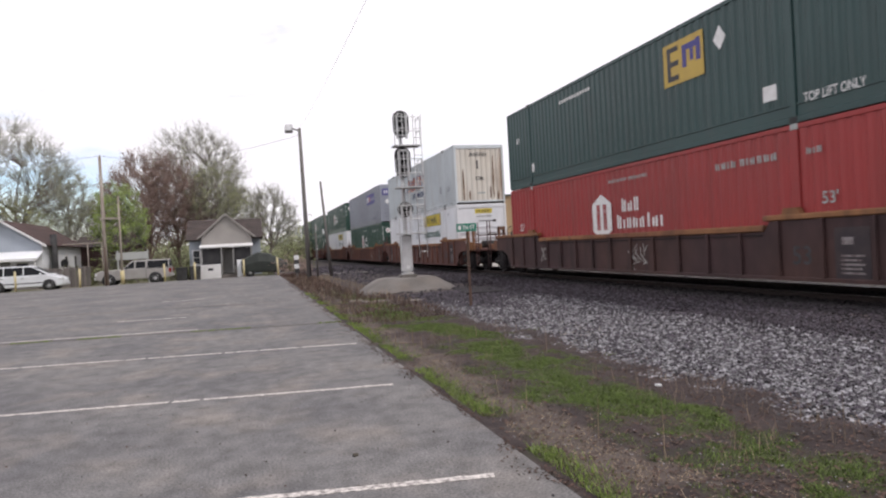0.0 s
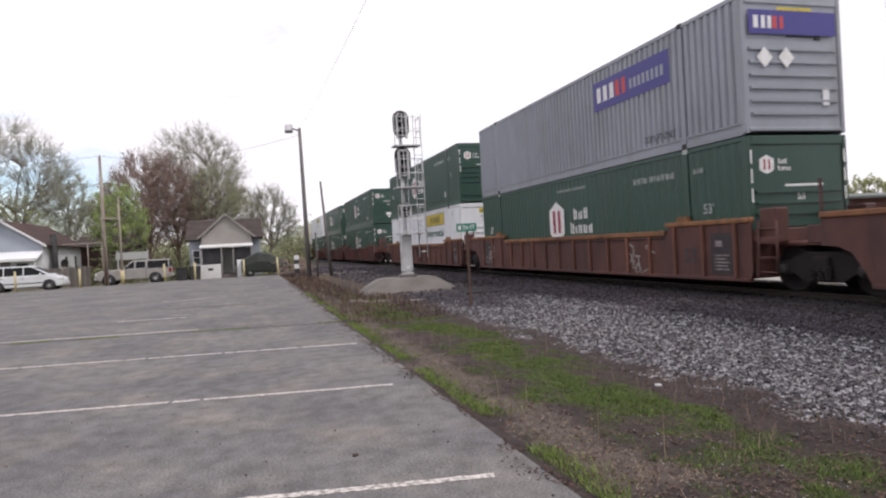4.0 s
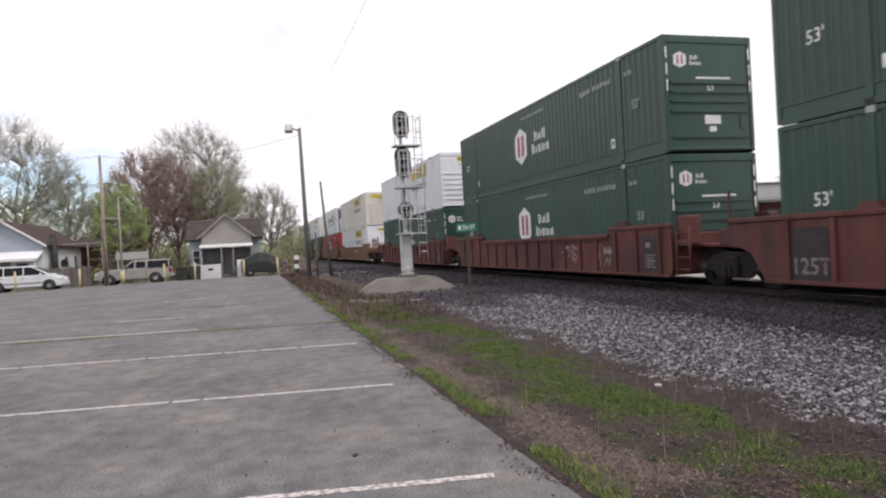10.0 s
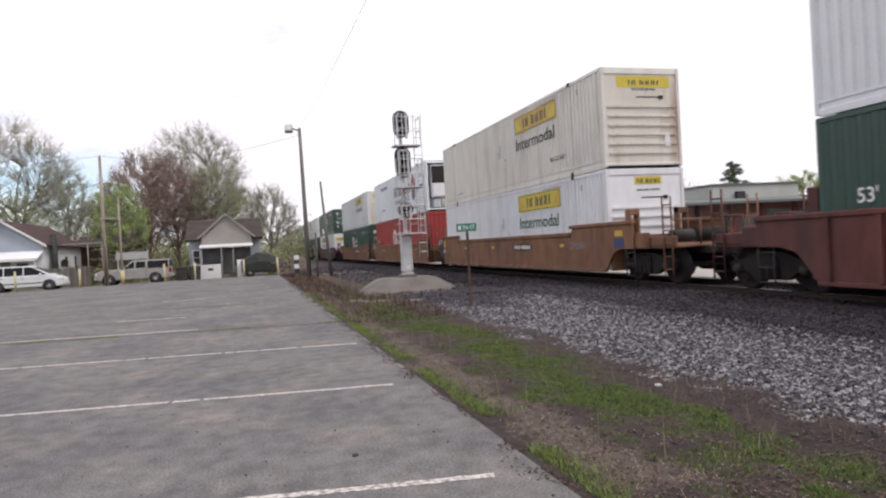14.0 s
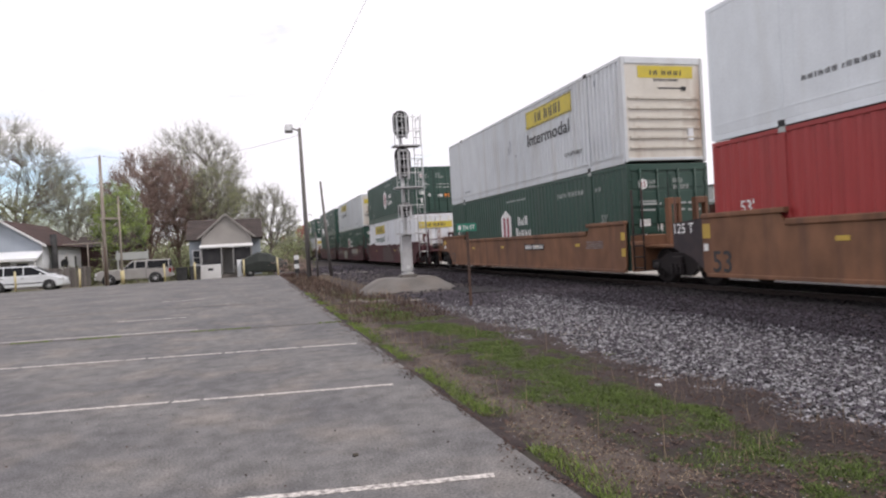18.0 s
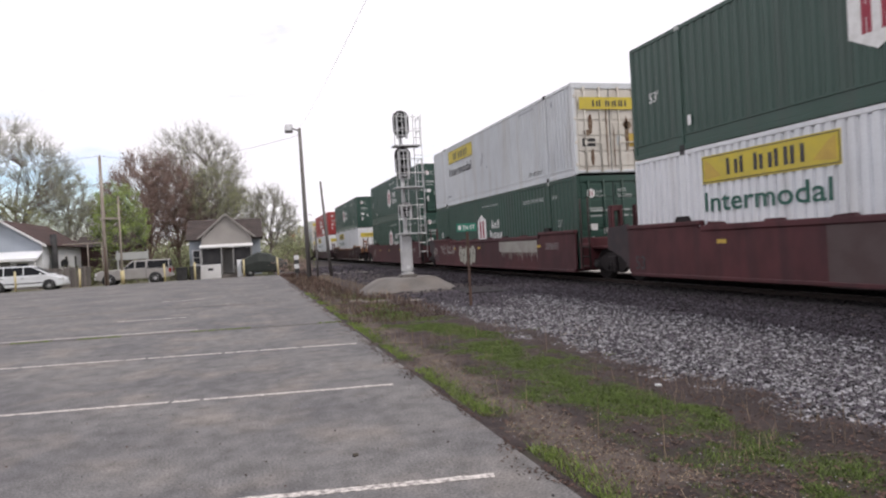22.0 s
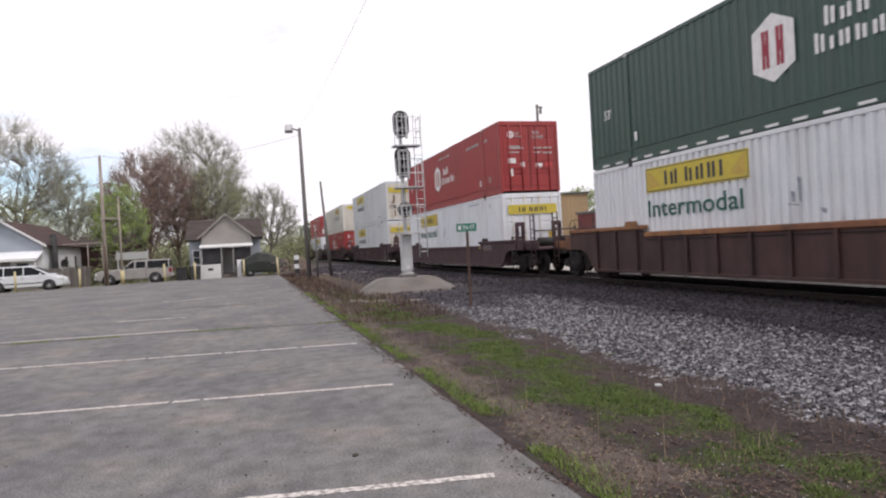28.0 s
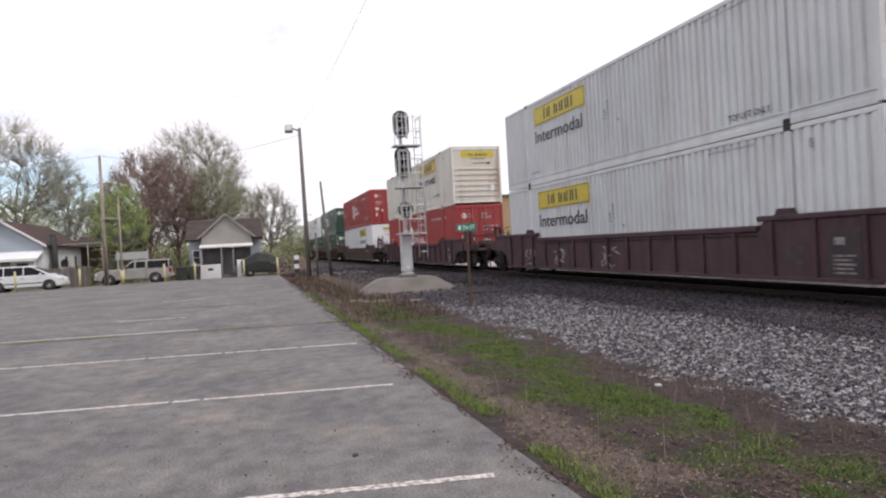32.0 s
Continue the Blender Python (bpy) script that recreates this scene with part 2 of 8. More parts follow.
def text_mesh(body, height, mat, width=0.0, slant=0.0):
    """Lettering in the built-in font, flat, of a given cap height and width, from its lower left corner."""
    key = (body, height, mat.name, width, slant)
    if key not in TEXT_CACHE:
        cu = bpy.data.curves.new("text", "FONT")
        cu.body, cu.size, cu.shear, cu.resolution_u, cu.offset = body, 1.0, slant, 3, 0.012
        ob = bpy.data.objects.new("text", cu)
        scene.collection.objects.link(ob)
        me = bpy.data.meshes.new_from_object(ob.evaluated_get(bpy.context.evaluated_depsgraph_get()))
        bpy.data.objects.remove(ob)
        me.materials.clear()
        me.materials.append(mat)
        xs = [v.co.x for v in me.vertices] or [0, 1]
        sy = height / 0.70
        sx = width / (max(xs) - min(xs)) if width else sy
        for v in me.vertices:
            v.co = ((v.co.x - min(xs)) * sx, v.co.y * sy, 0)
        TEXT_CACHE[key] = me
    return TEXT_CACHE[key]


# Flat marks on a wall that faces -x (reading runs to -y) or -y (reading runs to +x)
def on_side(x, y, z):
    return Matrix(((0, 0, -1, x), (-1, 0, 0, y), (0, 1, 0, z), (0, 0, 0, 1)))


def on_end(x, y, z):
    return Matrix(((1, 0, 0, x), (0, 0, -1, y), (0, 1, 0, z), (0, 0, 0, 1)))


def flat(polys):
    """Thin plates lying in the xy plane, 3 mm thick, to be hung on a wall."""
    s = Shape()
    for q in polys:
        s.prism(q, 2, -0.002, 0.003)
    return s


def rect(x0, y0, x1, y1, lean=0.0):
    h = y1 - y0
    return [(x0, y0), (x1, y0), (x1 + lean * h, y1), (x0 + lean * h, y1)]


def word_bars(widths, height, gap=0.42, x=0.0, y=0.0, lean=0.0, heights=None):
    """A row of upright bars of the size of a word that is not spelled out, on a hair-thin base line."""
    unit, teeth, start = height * 0.62, [], x
    for i, w in enumerate(widths):
        if w > 0:
            teeth.append((x, x + unit * w * (1 - gap), height * (heights[i] if heights else 1.0)))
            x += unit * w
        else:
            x += unit * 0.5
    h0 = height * 0.02
    out = [(start, y), (teeth[-1][1], y)]
    for x0, x1, h in reversed(teeth):
        out += [(x1 + lean * h0, y + h0), (x1 + lean * h, y + h), (x0 + lean * h, y + h), (x0 + lean * h0, y + h0)]
    return [out[:-1]] if lean == 0 else [out]


def sign_shapes(marks, height, heights=None, lean=0.0):
    """A row of plain upright bars of the size and weight of a name that is not spelled out: 2 a pair, 1 a single bar, 3 three bars, 0 a gap."""
    out, x, t = [], 0.0, height * 0.17
    for i, n in enumerate(marks):
        h = height * (heights[i] if heights else 1.0)
        for k in range(n):
            out.append([(q + lean * r, r) for q, r in rect(x, 0, x + t, h * (0.86 if (i + k) % 3 == 1 else 1.0))])
            x += t + height * 0.11
        x += height * (0.14 if n else 0.28)
    return out


def fit_bars(polys, x0, x1):
    a = min(p[0] for q in polys for p in q)
    b = max(p[0] for q in polys for p in q)
    k = (x1 - x0) / (b - a)
    return [[(x0 + (p[0] - a) * k, p[1]) for p in q] for q in polys]

# ---- ground ----
M.update({
    "asphalt": material("worn_grey_asphalt", (0.150, 0.145, 0.144), 0.9, 0.0, (0.092, 0.090, 0.097), 0.75, 0.55, (1.0, 0.8, 1), 0.55, 55.0, 0.35, (0.235, 0.205, 0.180), 0.62, 1.15, (1.0, 0.9, 1), mid=0.27, mid_size=5.0, mid_stretch=(1.0, 0.8, 1), low=0.40, high=0.62),
    "paint_line": material("worn_white_road_paint", (0.62, 0.58, 0.55), 0.8, 0.0, (0.22, 0.20, 0.19), 0.95, 24.0, grain=0.25, fine=60.0),
    "paint_faint": material("nearly_gone_road_paint", (0.34, 0.33, 0.31), 0.85, 0.0, (0.19, 0.18, 0.175), 0.9, 5.0, grain=0.2, fine=60.0),
    "crack": material("dirt_filled_crack", (0.075, 0.065, 0.055), 0.95, 0.0, (0.10, 0.085, 0.06), 0.8, 4.0, grain=0.3),
    "earth": material("grassy_earth", (0.115, 0.095, 0.072), 0.95, 0.0, (0.085, 0.105, 0.038), 0.9, 0.35, grain=0.25, fine=30.0, bump=0.5),
    "ballast": material("crushed_limestone_bed", (0.068, 0.059, 0.062), 0.9, 0.0, (0.044, 0.036, 0.038), 0.8, 0.5, (0.7, 0.25, 1), 0.45, 28.0, 1.0, (0.15, 0.11, 0.095), 0.6, 0.4),
    "stone": material("pale_crushed_stone", (0.232, 0.230, 0.243), 0.85, 0.0, (0.115, 0.107, 0.111), 0.7, 9.0, grain=0.1, vary=0.75, island=True),
    # near-black partly from oil, partly shade under and beside the train put in colour
    "dark_stone": material("oil_and_shade_dark_stone", (0.036, 0.028, 0.036), 0.85, 0.0, (0.015, 0.011, 0.015), 0.7, 6.0, grain=0.1, vary=0.95, island=True),
    "bed_dark": material("oil_and_shade_dark_bed", (0.016, 0.012, 0.014), 0.9, 0.0, (0.010, 0.008, 0.010), 0.8, 1.2, grain=0.4, fine=28.0, bump=1.0),
    "oil_shade_black": material("oil_and_shade_black_stone", (0.013, 0.010, 0.012), 0.9, 0.0, (0.008, 0.006, 0.008), 0.6, 6.0, grain=0.1, vary=0.5, island=True),
    "tie": material("creosoted_timber", (0.055, 0.042, 0.034), 0.9, 0.0, (0.09, 0.07, 0.055), 0.7, 2.0, (6, 1, 1), 0.2, 30.0, 0.3, vary=0.2),
    "rail": material("rusty_rail_steel", (0.034, 0.023, 0.021), 0.8, 0.1, (0.026, 0.018, 0.017), 0.6, 3.0, grain=0.15),
    "concrete": material("weathered_concrete", (0.178, 0.165, 0.155), 0.9, 0.0, (0.125, 0.115, 0.106), 0.8, 1.2, grain=0.12, fine=40.0, bump=0.3, stain=(0.19, 0.155, 0.13), stain_amount=0.5),
    "mid_stone": material("dusty_grey_stone", (0.062, 0.054, 0.066), 0.85, 0.0, (0.030, 0.024, 0.031), 0.6, 9.0, grain=0.1, vary=0.8, island=True),
    "old_ballast": material("dirt_covered_old_ballast", (0.052, 0.041, 0.038), 0.95, 0.0, (0.076, 0.065, 0.060), 0.7, 0.5, (1.0, 0.6, 1), 0.35, 26.0, 0.8, (0.065, 0.05, 0.046), 0.6, 1.1),
    "tan_chip": material("sandy_chippings", (0.27, 0.245, 0.22), 0.9, 0.0, grain=0.0, vary=0.5, island=True),
    "verge_grass": material("moss_green_spring_grass", (0.092, 0.138, 0.024), 0.7, 0.0, grain=0.0, vary=0.65, island=True),
    "grass": material("spring_grass", (0.155, 0.225, 0.036), 0.7, 0.0, grain=0.0, vary=0.35, island=True),
    "straw": material("dry_stalks", (0.255, 0.195, 0.135), 0.85, 0.0, grain=0.0, vary=0.35, island=True),
    "litter_leaf": material("dead_leaves", (0.078, 0.047, 0.037), 0.9, 0.0, grain=0.0, vary=0.6, island=True),
})


def ground_height(x, y):
    z = -0.05
    if x > 3.6:
        z += 0.05 * min(1.0, (x - 3.6) / 5.0)
    if x > 13.5:
        z -= 0.12 * min(1.0, (x - 13.5) / 3.0)
    if y > 47.0 and x < 6:
        z -= 0.22 * min(1.0, (y - 47.0) / 8.0)
    return z


def sheet(name, xs, ys, height, mat):
    s = Shape()
    nx = len(xs)
    s.add([(x, y, height(x, y)) for y in ys for x in xs], [(j * nx + i, j * nx + i + 1, (j + 1) * nx + i + 1, (j + 1) * nx + i) for j in range(len(ys) - 1) for i in range(nx - 1)])
    return part(name, s, mat)


gx = [-3000, -800, -200, -80, -40, -20, -8, -2, 0.9, 1.1, 3.6, 6, 8.6, 10, 13.5, 16.5, 25, 50, 100, 300, 900, 3000]
gy = [-3000, -600, -100, -30, 0, 10, 20, 30, 40, 47, 49, 51, 53, 55, 60, 80, 120, 200, 400, 900, 3500]
tagged(sheet("ground", gx, gy, lambda x, y: ground_height(x, y) - (0.10 if 1 < x < 14 and y < 60 else 0.0), M["earth"]), "flat grassy brown earth around the railway line", "ground", kind="structure")

lot = Shape().prism([(-34, -30), (1.62, -30), (1.76, 4.86), (1.79, 14.45), (1.86, 44.8), (1.4, 46.4), (-5.1, 47.6), (-14, 45.2), (-34, 40.5)], 2, -0.30, 0.0)
tagged(part("pavement_lot", lot, M["asphalt"]), "worn grey asphalt car park with faded bay lines", "car park", kind="structure")


def worn_strip(name, a, b, w, mat, label, seed, breaks=0.06, z=0.004):
    """A strip of old paint or dirt along the ground, with ragged edges and gaps."""
    r = random.Random(seed)
    a, b = Vector((*a, 0)), Vector((*b, 0))
    d = b - a
    n = max(6, int(d.length / 0.045))
    side = Vector((-d.y, d.x, 0)).normalized()
    s = Shape()
    cut = False
    prev = None
    for i in range(n + 1):
        p = a + d * (i / n)
        row = (p + side * w * r.uniform(0.36, 0.54), p - side * w * r.uniform(0.36, 0.54))
        if prev and not cut:
            q = [(v.x, v.y, z) for v in (prev[1], row[1], row[0], prev[0])]
            s.add(q + [(x, y, z - 0.003) for x, y, _ in q], [(0, 1, 2, 3), (4, 7, 6, 5), (0, 4, 5, 1), (2, 6, 7, 3)])
        cut = r.random() < breaks * (0.9 if noise.noise((p.x * 1.3, p.y * 1.3, seed)) > 0.1 else 0.3)
        prev = row
    return tagged(part(name, s, M[mat]), label, "road marking", kind="structure")


SL = -0.162
for x1, y1, x0, w, mat, br in ((1.43, 4.03, -6.0, 0.085, "paint_line", 0.012), (1.47, 7.14, -9.0, 0.08, "paint_line", 0.05), (1.56, 10.53, -12.0, 0.085, "paint_line", 0.07),
                               (-1.10, 14.72, -13.0, 0.10, "paint_line", 0.06), (-1.59, 17.97, -3.2, 0.11, "paint_line", 0.2), (-1.6, 25.03, -3.0, 0.12, "paint_line", 0.25),
                               (-4.0, 27.9, -5.7, 0.12, "paint_faint", 0.2), (-6.5, 22.5, -11.0, 0.1, "paint_faint", 0.3), (-3.5, 32.0, -9.0, 0.12, "paint_faint", 0.3),
                               (-8.0, 27.0, -13.0, 0.12, "paint_faint", 0.3), (0.4, 21.5, -1.4, 0.1, "paint_faint", 0.4)):
    worn_strip("parking_line", (x1, y1), (x0, y1 + (x1 - x0) * -SL), w, mat, "worn white painted bay line on the asphalt", int(y1 * 10), br)
worn_strip("pavement_crack", (1.75, 13.85), (-13.0, 16.3), 0.09, "crack", "dirt-filled joint across the asphalt", 5, 0.05, 0.003)
worn_strip("pavement_crack", (0.1, 21.0), (-9.0, 22.6), 0.06, "crack", "dirt-filled joint across the asphalt", 6, 0.1, 0.003)

far_lot = Shape().prism([(13.25, -60), (25.0, -60), (25.0, 160), (13.25, 160)], 2, -0.12, 0.045)
tagged(part("pavement_far", far_lot, material("pale_worn_concrete_paving", (0.42, 0.40, 0.37), 0.9, 0.0, (0.34, 0.32, 0.29), 0.7, 0.6, grain=0.15, fine=30.0)), "pale worn paving on the far side of the track", "pavement", kind="structure")

# Ballast bed and track
def ballast_height(x, y):
    base = ground_height(x, y)
    edge = min(1.0, max(0.0, (x - 4.0) / 0.6), max(0.0, (13.9 - x) / 0.8))
    return base + 0.05 * edge + 0.018 * noise.noise((x * 1.3, y * 1.3, 0)) - 0.02


bx = [3.9 + i * 0.2 for i in range(51)]
by = [-25 + i * 0.35 for i in range(60)] + [-4 + i * 0.3 for i in range(150)] + [41 + i * 1.5 for i in range(40)] + [110 + i * 40 for i in range(30)]
by = sorted(set(round(v, 3) for v in by))
by_near, by_far = [v for v in by if v < 13.6], [v for v in by if v > 12.9]
tagged(sheet("ballast_old", bx, by_far, lambda x, y: ballast_height(x, y) - 0.006, M["old_ballast"]), "old ballast covered with brown dirt", "ballast", kind="structure")
tagged(sheet("ballast", bx, by_near, ballast_height, M["ballast"]), "bed of pale crushed stone under the railway track", "ballast", kind="structure")

# Dark strip under the train: oily bed with the shade put in its colour
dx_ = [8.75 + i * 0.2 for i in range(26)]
tagged(sheet("track_bed", dx_, by, lambda x, y: ballast_height(x, y) + (0.012 if 8.9 + 0.3 * noise.noise((0, y * 0.8, 3)) < x < 13.4 else -0.05), M["bed_dark"]), "oily stone bed, coloured darker for the shade under the train", "ballast", kind="structure")

track = thing("railway_track", "rusty steel rails on dark timber ties in crushed stone", "railway track", kind="structure")
for sx in (-0.753, 0.753):
    x = TRACK_X0 = 11.24 + sx
    prof = [(x - 0.070, 0.0), (x + 0.070, 0.0), (x + 0.070, 0.012), (x + 0.010, 0.03), (x + 0.010, 0.115), (x + 0.036, 0.125), (x + 0.036, 0.150), (x - 0.036, 0.150), (x - 0.036, 0.125), (x - 0.010, 0.115), (x - 0.010, 0.03), (x - 0.070, 0.012)]
    s = Shape()
    s.prism([(p[1], p[0]) for p in prof], 1, -60, 1400)
    part("rail", s, M["rail"], track)
    part("rail_head", Shape().box(x - 0.030, x + 0.030, -60, 1400, 0.1495, 0.1515), M["tread"], track, "bright worn rail head")
tie_mesh = Shape().box(-1.3, 1.3, -0.115, 0.115, -0.15, 0.002, 0.012).mesh("tie", M["tie"])
for i in range(110):
    part("tie", tie_mesh, M["tie"], track, m=pose(11.24, -5 + i * 0.53, 0, 0, 0, random.uniform(-1, 1)))
s = Shape()
for i in range(160):
    y = -5 + (110 + i) * 0.53
    s.box(9.94, 12.54, y - 0.115, y + 0.115, -0.15, 0.002)
tagged(part("ties", s, M["tie"], track), kind="stuff")


def verge_edge(y):
    """Where the gravel gives way to the verge."""
    return 3.95 + 0.22 * noise.noise((2.0, y * 0.55, 7.0)) + 0.14 * noise.noise((2.0, y * 2.1, 7.0))


def stones(name, mat, label, count, rx, ry, size, seed, near=1.0, keep=None):
    """Loose broken stone, thicker near the eye."""
    r = np.random.default_rng(seed)
    y = ry[0] + (ry[1] - ry[0]) * r.random(count) ** near
    x = rx[0] + (rx[1] - rx[0]) * r.random(count)
    ok = np.array([(keep or (lambda a, b, c: a > verge_edge(b) + 0.18 * c))(x[i], y[i], float(r.random())) for i in range(count)])
    x, y = x[ok], y[ok]
    n = len(x)
    sc = size * (0.45 + 1.1 * r.random(n) ** 1.5) * (1 + 0.03 * np.maximum(0, y - 6))
    base = np.array([(1, 0, 0), (0.2, 0.95, 0.1), (-0.9, 0.3, 0), (-0.3, -0.9, 0.1), (0.1, 0.1, 0.85), (0, -0.05, -0.7), (0.75, -0.6, 0.3)])
    fc = np.array([(0, 1, 4), (1, 2, 4), (2, 3, 4), (3, 6, 4), (6, 0, 4), (1, 0, 5), (2, 1, 5), (3, 2, 5), (6, 3, 5), (0, 6, 5)])
    ang = r.random(n) * 6.283
    b = base[None] * (1 + 0.7 * (r.random((n, 7, 3)) - 0.5)) * sc[:, None, None]
    tilt = (r.random(n) - 0.5) * 1.6
    ct, st_ = np.cos(tilt)[:, None], np.sin(tilt)[:, None]
    b = np.stack([b[..., 0] * ct - b[..., 2] * st_, b[..., 1], b[..., 0] * st_ + b[..., 2] * ct], -1)
    ca, sa = np.cos(ang)[:, None], np.sin(ang)[:, None]
    z0 = np.array([max(ballast_height(x[i], y[i]), -0.045) for i in range(n)]) + sc * 0.3
    v = np.stack([x[:, None] + b[..., 0] * ca - b[..., 1] * sa, y[:, None] + b[..., 0] * sa + b[..., 1] * ca, z0[:, None] + b[..., 2] * 0.9], -1).reshape(-1, 3)
    f = (fc[None] + 7 * np.arange(n)[:, None, None]).reshape(-1, 3)
    me = bpy.data.meshes.new(name)
    me.from_pydata(v.tolist(), [], f.tolist())
    me.materials.append(M[mat])
    me.update()
    return tagged(new(name, me), label, "gravel", kind="stuff")


# Stone darkens in steps towards the track: oil plus the train's shadow as colour
stones("gravel", "stone", "loose pale crushed stone beside the track", 46000, (3.8, 7.4), (2.9, 16.5), 0.019, 3, 1.6,
       lambda a, b, c: verge_edge(b) + 0.18 * c < a < 7.0 + 0.5 * c and (b - 12.4) / 5.0 < c + 0.6 * noise.noise((a * 0.8, b * 0.5, 1.0)) and (a - 6.2) / 1.7 < c + 0.35 * noise.noise((a, b * 0.8, 4.0)))
stones("gravel_dusty", "mid_stone", "dusty grey crushed stone beside the track", 40000, (4.2, 8.8), (3.2, 20.0), 0.021, 6, 1.5)
stones("gravel_far", "mid_stone", "dusty grey crushed stone beside the track", 5000, (4.4, 9.0), (15.5, 60.0), 0.026, 4, 1.2)
stones("dark_gravel", "dark_stone", "crushed stone along the track, darkened by oil and painted train shadow", 17000, (7.3, 9.5), (4.0, 40.0), 0.025, 5, 1.5)
stones("oily_gravel", "oil_shade_black", "oily crushed stone around the rails, blackened with painted train shade", 14000, (9.1, 12.9), (4.0, 40.0), 0.025, 7, 1.5)
stones("sandy_chips", "tan_chip", "patch of sandy chippings on the gravel", 2600, (3.75, 5.7), (8.4, 11.2), 0.012, 8, 1.0,
       lambda a, b, c: ((a - 4.7) / 0.95) ** 2 + ((b - 9.8) / 1.3) ** 2 < 0.3 + 0.8 * c)

